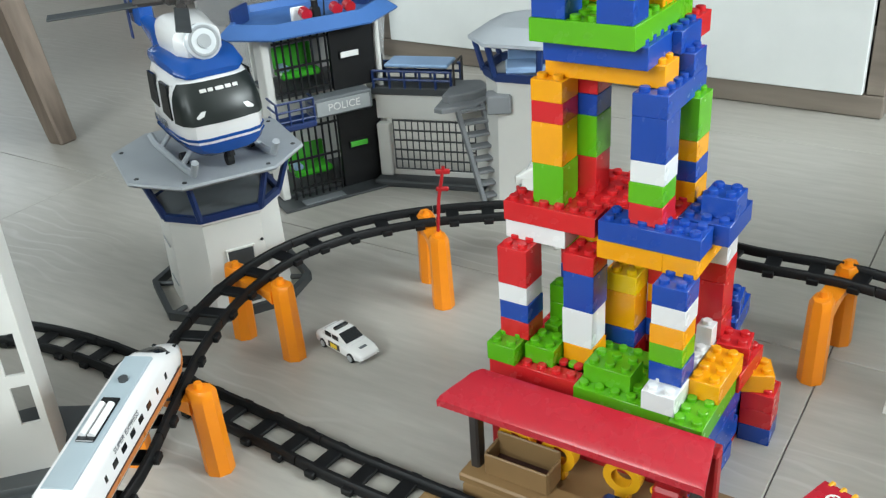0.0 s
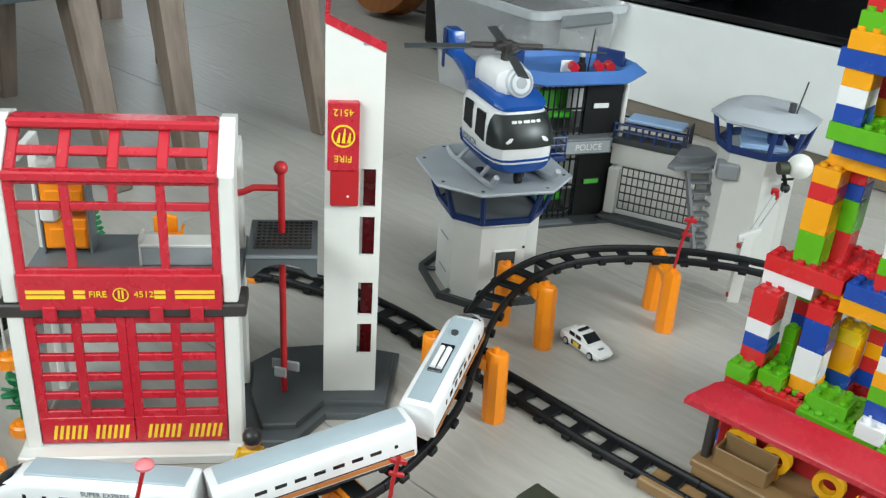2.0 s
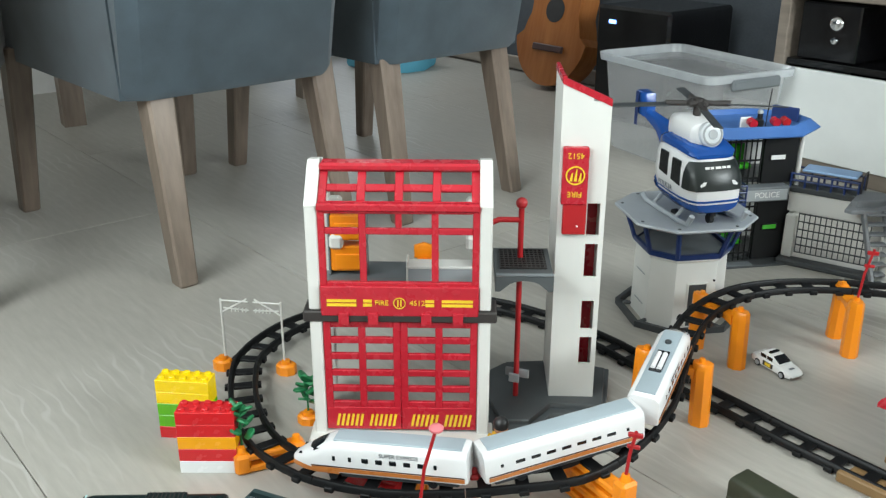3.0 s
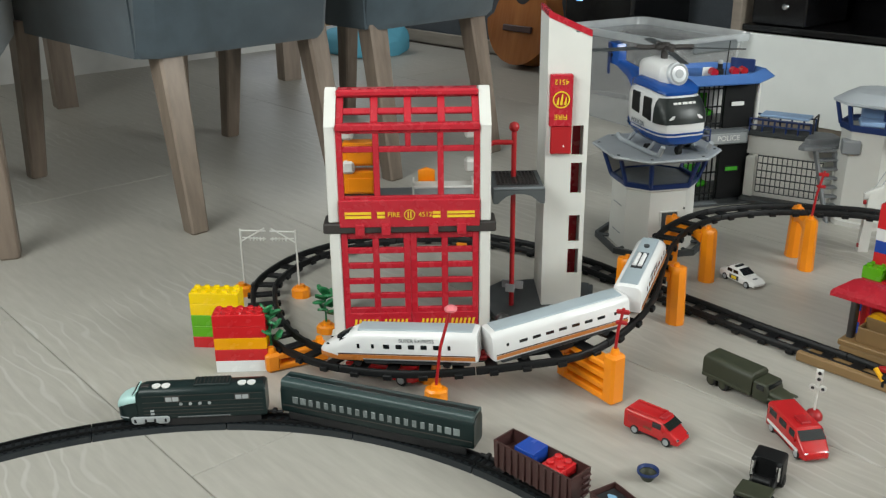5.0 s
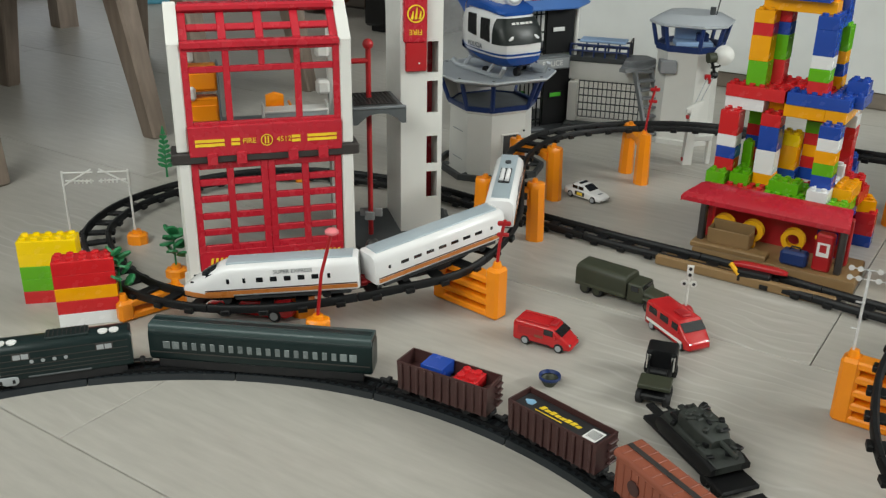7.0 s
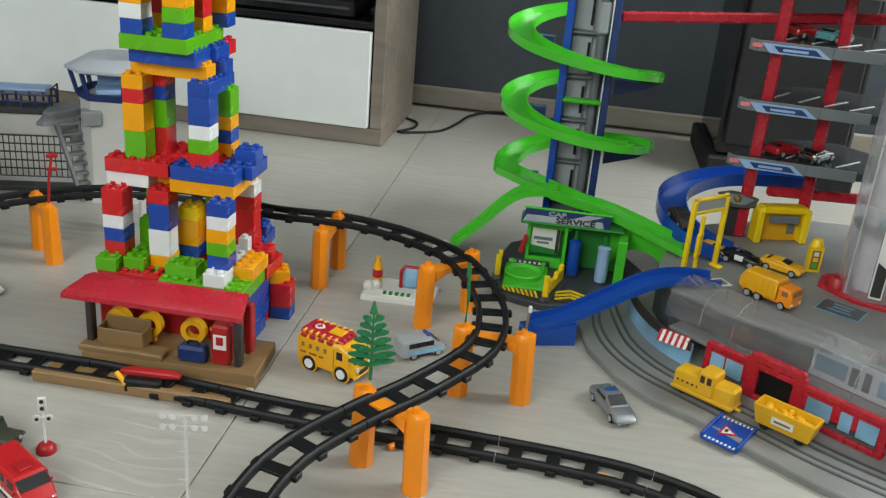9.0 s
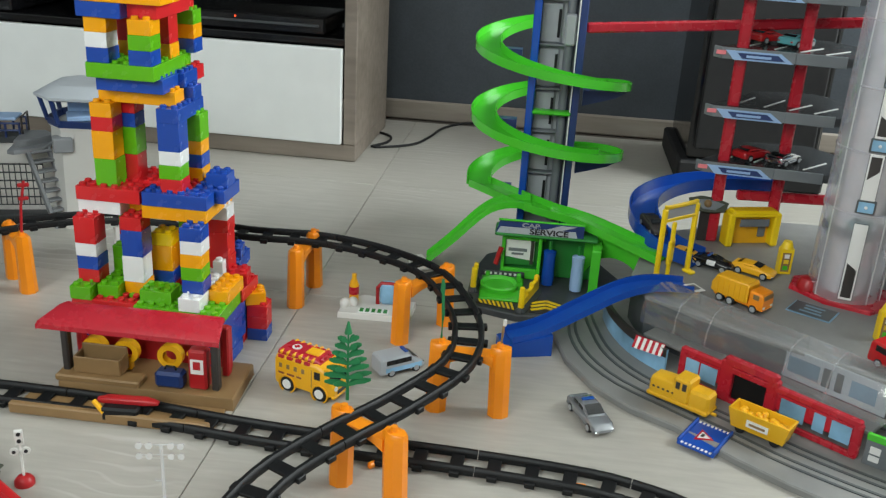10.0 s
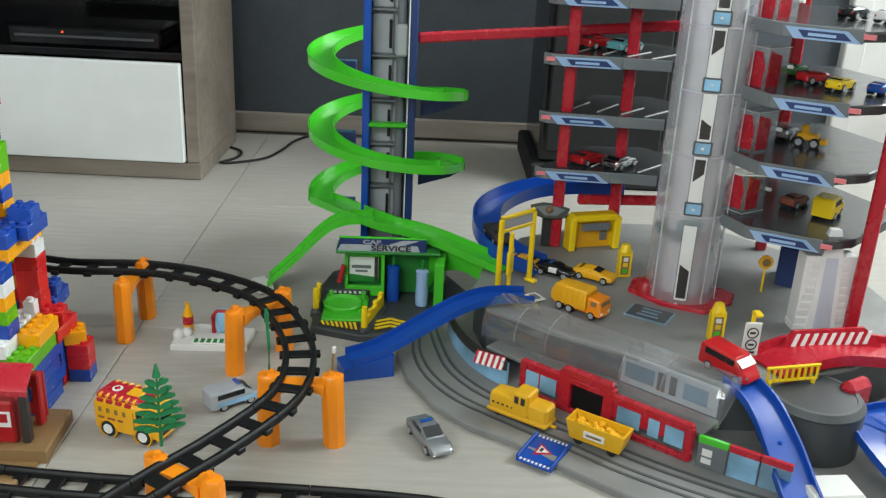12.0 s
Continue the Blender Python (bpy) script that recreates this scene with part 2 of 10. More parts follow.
def floor_material():
    """Pale grey oak print: long grain, cathedral arches, faint whitish streaks, a dull sheen."""
    mt, nt, b = nodes("grey_oak_floor")
    N = nt.nodes.new
    L = nt.links.new
    tc, oi = N("ShaderNodeTexCoord"), N("ShaderNodeObjectInfo")
    off = N("ShaderNodeVectorMath")
    off.operation = "SCALE"
    off.inputs["Scale"].default_value = 7.3
    L(oi.outputs["Random"], off.inputs[0])
    add = N("ShaderNodeVectorMath")
    L(tc.outputs["Object"], add.inputs[0])
    L(off.outputs["Vector"], add.inputs[1])
    mp = N("ShaderNodeMapping")
    mp.inputs["Scale"].default_value = (0.16, 1, 1)
    L(add.outputs["Vector"], mp.inputs["Vector"])
    wv = N("ShaderNodeTexWave")
    wv.bands_direction = "Y"
    wv.inputs["Scale"].default_value, wv.inputs["Distortion"].default_value = 11, 7
    wv.inputs["Detail"].default_value, wv.inputs["Detail Scale"].default_value = 3, 0.9
    L(mp.outputs["Vector"], wv.inputs["Vector"])
    n1, n2, n3 = N("ShaderNodeTexNoise"), N("ShaderNodeTexNoise"), N("ShaderNodeTexNoise")
    for n, s in ((n1, 4.0), (n2, 110)):
        n.inputs["Scale"].default_value, n.inputs["Detail"].default_value = s, 6
        L(mp.outputs["Vector"], n.inputs["Vector"])
    n3.inputs["Scale"].default_value, n3.inputs["Detail"].default_value = 3.0, 3
    L(add.outputs["Vector"], n3.inputs["Vector"])
    sm = N("ShaderNodeMath")
    sm.operation = "MULTIPLY_ADD"
    sm.inputs[1].default_value = 0.07
    L(wv.outputs["Fac"], sm.inputs[0])
    s2 = N("ShaderNodeMath")
    s2.operation = "MULTIPLY_ADD"
    s2.inputs[1].default_value = 0.24
    L(n1.outputs["Fac"], s2.inputs[0])
    s3 = N("ShaderNodeMath")
    s3.operation = "MULTIPLY"
    s3.inputs[1].default_value = 0.64
    L(n2.outputs["Fac"], s3.inputs[0])
    L(s3.outputs["Value"], s2.inputs[2])
    L(s2.outputs["Value"], sm.inputs[2])
    cr = N("ShaderNodeValToRGB")
    e = cr.color_ramp.elements
    e[0].position, e[0].color = 0.30, (0.365, 0.345, 0.308, 1)
    e[1].position, e[1].color = 0.78, (0.462, 0.444, 0.406, 1)
    k = e.new(0.55)
    k.color = (0.41, 0.39, 0.35, 1)
    L(sm.outputs["Value"], cr.inputs["Fac"])
    # thin whitish arches of the oak print, in patches
    m2 = N("ShaderNodeMapping")
    m2.inputs["Scale"].default_value = (0.50, 1, 1)
    L(add.outputs["Vector"], m2.inputs["Vector"])
    w2 = N("ShaderNodeTexWave")
    w2.bands_direction = "Y"
    w2.inputs["Scale"].default_value, w2.inputs["Distortion"].default_value = 13, 10
    w2.inputs["Detail"].default_value, w2.inputs["Detail Scale"].default_value = 1.5, 1.1
    L(m2.outputs["Vector"], w2.inputs["Vector"])
    thin = N("ShaderNodeMapRange")
    thin.inputs["From Min"].default_value, thin.inputs["From Max"].default_value = 0.86, 0.99
    L(w2.outputs["Fac"], thin.inputs["Value"])
    patch = N("ShaderNodeMapRange")
    patch.inputs["From Min"].default_value, patch.inputs["From Max"].default_value = 0.50, 0.66
    patch.inputs["To Max"].default_value = 0.34
    L(n3.outputs["Fac"], patch.inputs["Value"])
    both = N("ShaderNodeMath")
    both.operation = "MULTIPLY"
    L(thin.outputs["Result"], both.inputs[0])
    L(patch.outputs["Result"], both.inputs[1])
    mx = N("ShaderNodeMix")
    mx.data_type = "RGBA"
    L(both.outputs["Value"], mx.inputs[0])
    L(cr.outputs["Color"], mx.inputs[6])
    mx.inputs[7].default_value = (0.60, 0.59, 0.57, 1)
    L(mx.outputs[2], b.inputs["Base Color"])
    mr = N("ShaderNodeMapRange")
    mr.inputs["To Min"].default_value, mr.inputs["To Max"].default_value = 0.33, 0.49
    L(n3.outputs["Fac"], mr.inputs["Value"])
    L(mr.outputs["Result"], b.inputs["Roughness"])
    bp = N("ShaderNodeBump")
    bp.inputs["Strength"].default_value, bp.inputs["Distance"].default_value = 0.10, 0.0006
    L(n2.outputs["Fac"], bp.inputs["Height"])
    L(bp.outputs["Normal"], b.inputs["Normal"])
    return mt


def fabric(name, col):
    mt = plastic(name, col, 0.9, 0.25, 420, 0.12, dirt=0.05)
    mt.node_tree.nodes["Principled BSDF"].inputs["Sheen Weight"].default_value = 0.3
    return mt


def clear(name, col=(0.9, 0.93, 0.96), rough=0.08, mix=0.75, gloss=0.06):
    """Thin clear plastic: mostly let through, a little sheen."""
    mt = bpy.data.materials.new(name)
    mt.use_nodes = True
    nt = mt.node_tree
    nt.nodes.clear()
    out, tr, gl, df = (nt.nodes.new(k) for k in ("ShaderNodeOutputMaterial", "ShaderNodeBsdfTransparent", "ShaderNodeBsdfGlossy", "ShaderNodeBsdfDiffuse"))
    tr.inputs["Color"].default_value = (*col, 1)
    df.inputs["Color"].default_value = (*col, 1)
    gl.inputs["Roughness"].default_value = rough
    lw = nt.nodes.new("ShaderNodeLayerWeight")
    lw.inputs["Blend"].default_value = 0.12
    sheen = nt.nodes.new("ShaderNodeMath")
    sheen.operation = "MULTIPLY_ADD"
    sheen.inputs[1].default_value, sheen.inputs[2].default_value = 0.5, gloss
    nt.links.new(lw.outputs["Facing"], sheen.inputs[0])
    tc = nt.nodes.new("ShaderNodeTexCoord")
    nz = nt.nodes.new("ShaderNodeTexNoise")
    nz.inputs["Scale"].default_value, nz.inputs["Detail"].default_value = 26, 4
    nt.links.new(tc.outputs["Object"], nz.inputs["Vector"])
    mr = nt.nodes.new("ShaderNodeMapRange")
    mr.inputs["To Min"].default_value, mr.inputs["To Max"].default_value = (1 - mix) * 0.85, (1 - mix) * 1.15
    nt.links.new(nz.outputs["Fac"], mr.inputs["Value"])
    m1, m2 = nt.nodes.new("ShaderNodeMixShader"), nt.nodes.new("ShaderNodeMixShader")
    nt.links.new(mr.outputs["Result"], m1.inputs["Fac"])
    nt.links.new(tr.outputs[0], m1.inputs[1])
    tl = nt.nodes.new("ShaderNodeBsdfTranslucent")
    tl.inputs["Color"].default_value = (*col, 1)
    ms = nt.nodes.new("ShaderNodeMixShader")
    nt.links.new(df.outputs[0], ms.inputs[1])
    nt.links.new(tl.outputs[0], ms.inputs[2])
    nt.links.new(ms.outputs[0], m1.inputs[2])
    nt.links.new(sheen.outputs["Value"], m2.inputs["Fac"])
    nt.links.new(m1.outputs[0], m2.inputs[1])
    nt.links.new(gl.outputs[0], m2.inputs[2])
    nt.links.new(m2.outputs[0], out.inputs["Surface"])
    return mt


def glowing(name, col, power):
    mt, nt, b = nodes(name)
    b.inputs["Emission Color"].default_value, b.inputs["Emission Strength"].default_value = (*col, 1), power
    b.inputs["Base Color"].default_value = (*col, 1)
    return mt


FLOOR = floor_material()
JOINT = plastic("dark_joint", (0.12, 0.10, 0.085), 0.8, 0.2)
WALL_DARK = plastic("anthracite_wall_paint", (0.052, 0.062, 0.074), 0.75, 0.12, 180, 0.10, dirt=0.1)
WALL_WHITE = plastic("white_wall_paint", (0.58, 0.57, 0.55), 0.8, 0.06, 160, 0.08)
BOARD = wood("pale_oak_baseboard", (0.20, 0.165, 0.135), (0.33, 0.29, 0.245), 5)
CABWOOD = wood("grey_oak_veneer", (0.15, 0.12, 0.095), (0.27, 0.225, 0.185), 5)
LEGWOOD = wood("brown_oak_leg", (0.13, 0.095, 0.072), (0.25, 0.195, 0.155), 7, "Z", 0.45)
LACQUER = plastic("white_lacquer", (0.74, 0.76, 0.75), 0.22, 0.03, 40, 0.0)
UPHOLSTERY = fabric("slate_blue_upholstery", (0.045, 0.066, 0.082))
BLACKGLOSS = plastic("black_gloss", (0.008, 0.008, 0.009), 0.12, 0.05, 60, 0.0)
BLACK = plastic("black_track_plastic", (0.005, 0.0054, 0.006), 0.5, 0.2)
BLACK.node_tree.nodes["Principled BSDF"].inputs["Specular IOR Level"].default_value = 0.3
ROOFPALE = plastic("pale_roof_plastic", (0.36, 0.43, 0.47), 0.3, 0.06)
TRAINORANGE = plastic("train_orange", (0.50, 0.17, 0.04), 0.28, 0.06)
DARK = plastic("dark_grey_plastic", (0.045, 0.050, 0.053), 0.45)
TRAINYELLOW = plastic("warm_yellow_plastic", (0.74, 0.40, 0.015), 0.3, 0.06)
RUBBER = plastic("black_rubber", (0.008, 0.008, 0.009), 0.7)
ORANGE = plastic("orange_plastic", (0.90, 0.27, 0.008), 0.33, 0.08, sub=0.05)
RED = plastic("red_plastic", (0.46, 0.016, 0.030), 0.26, 0.08)
REDDARK = plastic("deep_red_plastic", (0.40, 0.010, 0.014), 0.4, 0.08)
WHITE = plastic("white_plastic", (0.67, 0.665, 0.63), 0.36, 0.05)
TRAINWHITE = plastic("glossy_white_plastic", (0.78, 0.78, 0.78), 0.2, 0.04)
BLUE = plastic("navy_blue_plastic", (0.012, 0.034, 0.135), 0.38, 0.1)
HELIBLUE = plastic("helicopter_blue", (0.010, 0.075, 0.32), 0.22, 0.06)
ROOFBLUE = plastic("roof_blue", (0.055, 0.15, 0.40), 0.35, 0.08)
RAMPBLUE = plastic("ramp_blue", (0.008, 0.070, 0.38), 0.22, 0.06)
PALEBLUE = plastic("pale_blue_plastic", (0.30, 0.45, 0.68), 0.35, 0.06)
GREY = plastic("light_grey_plastic", (0.34, 0.36, 0.37), 0.4, 0.08)
SILVER = plastic("silver_grey_plastic", (0.40, 0.43, 0.46), 0.34, 0.05)
MIDGREY = plastic("mid_grey_plastic", (0.15, 0.165, 0.175), 0.42, 0.1)
DECKGREY = plastic("dark_deck_plastic", (0.045, 0.048, 0.050), 0.2, 0.10)
PALEGLASS = plastic("pale_wall_sticker", (0.42, 0.46, 0.50), 0.35, 0.2, 40)
STEELSTICKER = plastic("steel_blue_sticker", (0.16, 0.27, 0.36), 0.3, 0.4, 60)
LADDERGREY = plastic("ladder_grey_plastic", (0.20, 0.21, 0.22), 0.4, 0.06)
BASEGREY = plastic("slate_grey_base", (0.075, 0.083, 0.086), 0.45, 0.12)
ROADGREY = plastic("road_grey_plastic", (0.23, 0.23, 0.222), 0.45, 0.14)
GREEN = plastic("bright_green_plastic", (0.06, 0.50, 0.03), 0.18, 0.07)
DEEPGREEN = plastic("deep_green_plastic", (0.015, 0.20, 0.03), 0.4, 0.1)
TREEGREEN = plastic("fir_green_plastic", (0.012, 0.19, 0.065), 0.45, 0.15)
YELLOW = plastic("yellow_plastic", (0.88, 0.60, 0.010), 0.32, 0.07)
DEEPYELLOW = plastic("deep_yellow_plastic", (0.85, 0.42, 0.012), 0.35, 0.08)
BROWN = plastic("tan_plastic", (0.26, 0.155, 0.065), 0.5, 0.14)
DARKBROWN = plastic("dark_brown_plastic", (0.055, 0.020, 0.018), 0.5, 0.15)
RUST = plastic("rust_brown_plastic", (0.26, 0.070, 0.038), 0.5, 0.14)
COACHGREEN = plastic("coach_green", (0.007, 0.018, 0.018), 0.30, 0.12)
MINT = plastic("pale_mint", (0.45, 0.68, 0.66), 0.4, 0.06)
COACHGREEN.node_tree.nodes["Principled BSDF"].inputs["Specular IOR Level"].default_value = 0.3
COACHPANE = plastic("dull_coach_pane", (0.17, 0.20, 0.20), 0.25, 0.3, 120)
SLATEBED = plastic("slate_black_roadbed", (0.012, 0.016, 0.019), 0.42, 0.2)
OLIVE = plastic("olive_green", (0.035, 0.040, 0.022), 0.55, 0.15)
CAMO = plastic("dark_camouflage", (0.021, 0.026, 0.022), 0.6, 0.6)
GLASSBLACK = plastic("dark_glazing", (0.010, 0.012, 0.014), 0.16, 0.05, 60, 0.0)
CHROME = plastic("chrome", (0.75, 0.75, 0.76), 0.12, 0.03, metal=1.0)
PAINTRED = plastic("car_red_paint", (0.50, 0.016, 0.018), 0.16, 0.05)
PAINTWHITE = plastic("car_white_paint", (0.76, 0.76, 0.75), 0.2, 0.05)
PAINTSILVER = plastic("car_silver_paint", (0.34, 0.36, 0.38), 0.22, 0.06, metal=0.6)
PAINTTEAL = plastic("car_teal_paint", (0.10, 0.34, 0.36), 0.18, 0.05)
SKYSTICKER = plastic("pale_blue_sticker", (0.25, 0.48, 0.68), 0.3, 0.5, 90)
CLEARWHITE = clear("clear_white_plastic", (0.95, 0.95, 0.95), 0.1, 0.45, 0.1)
FROST = plastic("frosted_clear_plastic", (0.62, 0.65, 0.67), 0.15, 0.04)
SMOKED = plastic("smoked_plastic", (0.014, 0.020, 0.019), 0.34, 0.08)
CLEAR = clear("clear_box_plastic", (0.94, 0.97, 1.0), 0.12, 0.72, 0.05)
CLEARSHEET = clear("clear_canopy_plastic", (0.98, 0.985, 0.99), 0.06, 0.90, 0.10)
LILAC = clear("lilac_clear_plastic", (0.94, 0.94, 0.99), 0.16, 0.70, 0.12)
INK = plastic("black_ink", (0.02, 0.02, 0.022), 0.5, 0.1)
PAPER = plastic("white_sticker", (0.75, 0.75, 0.73), 0.45, 0.05)
GOLD = plastic("yellow_print", (0.80, 0.55, 0.03), 0.4, 0.08)
GUITAR = wood("orange_brown_spruce", (0.26, 0.085, 0.022), (0.42, 0.16, 0.05), 5, "Z", 0.25)
PINK = plastic("pink_plastic", (0.75, 0.20, 0.22), 0.35, 0.08)
BROWNBLACK = plastic("brown_black_plastic", (0.035, 0.03, 0.028), 0.45, 0.1)
TRACE_RED = glowing("standby_lamp_red", (1.0, 0.05, 0.01), 6)
TRACE_BLUE = glowing("standby_lamp_blue", (0.15, 0.35, 1.0), 8)

# ---------------------------------------------------------------- the room
A0, A1, B0, B1, HIGH = -3.6, 2.6, -1.6, 2.32, 2.6


def boxes(*bs):
    me = Mesh()
    for x0, x1, y0, y1, z0, z1 in bs:
        me.box(((x0 + x1) / 2, (y0 + y1) / 2, (z0 + z1) / 2), (x1 - x0, y1 - y0, z1 - z0))
    return me


# north: behind the television cabinet; west: balcony door; south: high window; east: window by the garage
solo("wall_north", boxes((A0 - 0.2, A1 + 0.2, B1, B1 + 0.2, 0, HIGH)), WALL_DARK, "anthracite painted wall behind the television cabinet", "wall", ROOM, kind="structure")
solo("wall_east", boxes((A1, A1 + 0.2, B0, 0.65, 0, HIGH), (A1, A1 + 0.2, 2.25, B1, 0, HIGH), (A1, A1 + 0.2, 0.65, 2.25, 0, 0.75), (A1, A1 + 0.2, 0.65, 2.25, 2.15, HIGH)), WALL_WHITE, "pale side wall with a window opening", "wall", ROOM, kind="structure")
solo("wall_west", boxes((A0 - 0.2, A0, B0, 1.50, 0, HIGH), (A0 - 0.2, A0, 2.15, B1, 0, HIGH), (A0 - 0.2, A0, 1.50, 2.15, 0, 0.05), (A0 - 0.2, A0, 1.50, 2.15, 2.3, HIGH)), WALL_WHITE,
     "pale wall with a wide glazed balcony opening", "wall", ROOM, kind="structure")
solo("wall_south", boxes((A0, -1.60, B0 - 0.2, B0, 0, HIGH), (0.20, A1, B0 - 0.2, B0, 0, HIGH), (-1.60, 0.20, B0 - 0.2, B0, 2.3, HIGH), (-1.60, 0.20, B0 - 0.2, B0, 0, 1.02)), WALL_WHITE,
     "pale wall with a high window opening", "wall", ROOM, kind="structure")
solo("ceiling", boxes((A0 - 0.2, A1 + 0.2, B0 - 0.2, B1 + 0.2, HIGH, HIGH + 0.15)), WALL_WHITE, "plain white ceiling", "ceiling", ROOM, kind="structure")
bb = Mesh()
bb.box(((A0 + A1) / 2, B1 - 0.008, 0.029), (A1 - A0, 0.016, 0.058), 0.004)
solo("baseboard", bb, BOARD, "pale wood baseboard along the dark wall", "baseboard", ROOM, kind="structure")

dr = thing("door_1", "white panelled door in the dark wall beyond the garage", "door", ROOM @ pose(2.01, B1, 0), kind="structure")
part("leaf", Mesh().box((0, -0.012, 1.01), (0.76, 0.024, 2.02), 0.003), WALL_WHITE, dr)
for x in (-0.41, 0.41):
    part("jamb", Mesh().box((x, -0.018, 1.04), (0.06, 0.036, 2.08), 0.004), WALL_WHITE, dr)
part("head", Mesh().box((0, -0.018, 2.11), (0.88, 0.036, 0.06), 0.004), WALL_WHITE, dr)
part("door_handle", Mesh().cyl((0.32, -0.024, 1.02), (0.32, -0.07, 1.02), 0.009, 12).cyl((0.32, -0.066, 1.02), (0.21, -0.066, 1.02), 0.008, 12), CHROME, dr)

FLOOR_OB = solo("floor", boxes((A0 - 0.2, A1 + 0.2, B0 - 0.2, B1 + 0.2, -0.06, -0.004)), JOINT, "pale grey oak plank floor with thin dark joints", "floor", ROOM, kind="structure")
PLANK_L, PLANK_W = 1.268, 0.641


def floor_planks():
    me = Mesh().box((0, 0, -0.004), (PLANK_L - 0.0013, PLANK_W - 0.0013, 0.008), 0.0009).data("plank", 0)
    me.materials.append(FLOOR)
    shift = {-1: -0.08, 0: -0.719, 1: -0.08, 2: -0.08, 3: -0.08}
    for r in range(-5, 4):
        b = -0.286 + PLANK_W * (r + 0.5)
        s = shift.get(r, -0.08 - 0.42 * (r % 3))
        for i in range(-4, 4):
            a = s + PLANK_L * (i + 0.5)
            if a - PLANK_L / 2 > A1 or a + PLANK_L / 2 < A0:
                continue
            part("plank", me, FLOOR, FLOOR_OB, at=pose(a, b, 0))


# ---- television cabinet with white doors and an open niche
def television_cabinet():
    at = pose(0.757, 1.645, 0, 0, 0, 148.5)          # x runs along the front to its other end, y towards the room
    L, D = 1.14, 0.38
    t = thing("tv_cabinet", "low grey oak television cabinet with white lacquered drawer fronts", "cabinet", at)
    part("plinth", Mesh().box((L / 2, -0.19, 0.022), (L, D, 0.042), 0.002), CABWOOD, t)
    part("side_panel", Mesh().box((0.016, -D / 2, 0.256), (0.032, D, 0.424), 0.002), CABWOOD, t)
    part("side_panel", Mesh().box((L - 0.016, -D / 2, 0.256), (0.032, D, 0.424), 0.002), CABWOOD, t)
    part("shelf", Mesh().box((L / 2, -D / 2 - 0.004, 0.298), (L - 0.066, D - 0.012, 0.018), 0.002), BLACKGLOSS, t)
    part("top_board", Mesh().box((L / 2, -D / 2, 0.484), (L, D, 0.03), 0.003), CABWOOD, t)
    part("back_panel", Mesh().box((L / 2, -D + 0.006, 0.27), (L - 0.066, 0.01, 0.39)), BLACKGLOSS, t)
    part("drawer_front", Mesh().box((0.035 + (L - 0.07) / 2, 0.004, 0.166), (L - 0.072, 0.02, 0.240), 0.002), LACQUER, t, "glossy white drawer front")
    return t


television_cabinet()


def media_box():
    at = pose(0.757, 1.645, 0, 0, 0, 148.5) @ pose(0.27, -0.13, 0.309)
    t = thing("set_top_box", "flat black set-top box with a red standby lamp", "set-top box", at)
    part("case", Mesh().box((0, 0, 0.021), (0.36, 0.2, 0.042), 0.004), BLACKGLOSS, t)
    part("front_strip", Mesh().box((0, 0.101, 0.022), (0.33, 0.004, 0.006), 0.001), DARK, t)
    part("standby_lamp", Mesh().ball((0.05, 0.101, 0.032), 0.0022, 8), TRACE_RED, t)
    return t


media_box()


def loudspeaker():
    at = pose(0.757, 1.645, 0, 0, 0, 148.5) @ pose(1.0, -0.14, 0.309)
    t = thing("loudspeaker", "black gloss loudspeaker with a silver cone in the cabinet niche", "speaker", at)
    part("case", Mesh().box((0, 0, 0.075), (0.17, 0.24, 0.15), 0.004), BLACKGLOSS, t)
    part("cone", Mesh().turn([(0.001, 0.010), (0.012, 0.009), (0.018, 0.004), (0.020, 0.0)], 20, pose(-0.02, 0.122, 0.10, -90)), CHROME, t)
    part("tweeter", Mesh().turn([(0.001, 0.006), (0.008, 0.004), (0.010, 0.0)], 16, pose(-0.02, 0.122, 0.055, -90)), CHROME, t)


loudspeaker()

# black floor speaker at the dark wall, past the cabinet
sp = thing("floor_speaker", "tall black loudspeaker cabinet standing on a dark plinth by the wall", "speaker", pose(1.74, 1.36, 0, 0, 0, -30))
part("plinth", Mesh().box((0, 0, 0.03), (0.36, 0.36, 0.06), 0.006), RUBBER, sp)
part("case", Mesh().box((0, 0, 0.56), (0.32, 0.32, 1.0), 0.008), BLACKGLOSS, sp)
part("grille", Mesh().box((0, -0.163, 0.56), (0.29, 0.012, 0.94), 0.004), RUBBER, sp)

# the thin cable from the cabinet along the floor
def cable():
    pts = [(0.90, 1.93, 0.004), (0.93, 1.86, 0.004), (0.90, 1.80, 0.004), (0.84, 1.765, 0.004), (0.90, 1.755, 0.004), (0.97, 1.768, 0.004), (1.04, 1.83, 0.004), (1.12, 1.915, 0.004), (1.22, 1.95, 0.004), (1.36, 1.90, 0.004)]
    solo("cable", Mesh().tube(smooth_line(pts, 40), 0.0035, 6), RUBBER, "thin black cable lying on the floor by the cabinet", "cable")


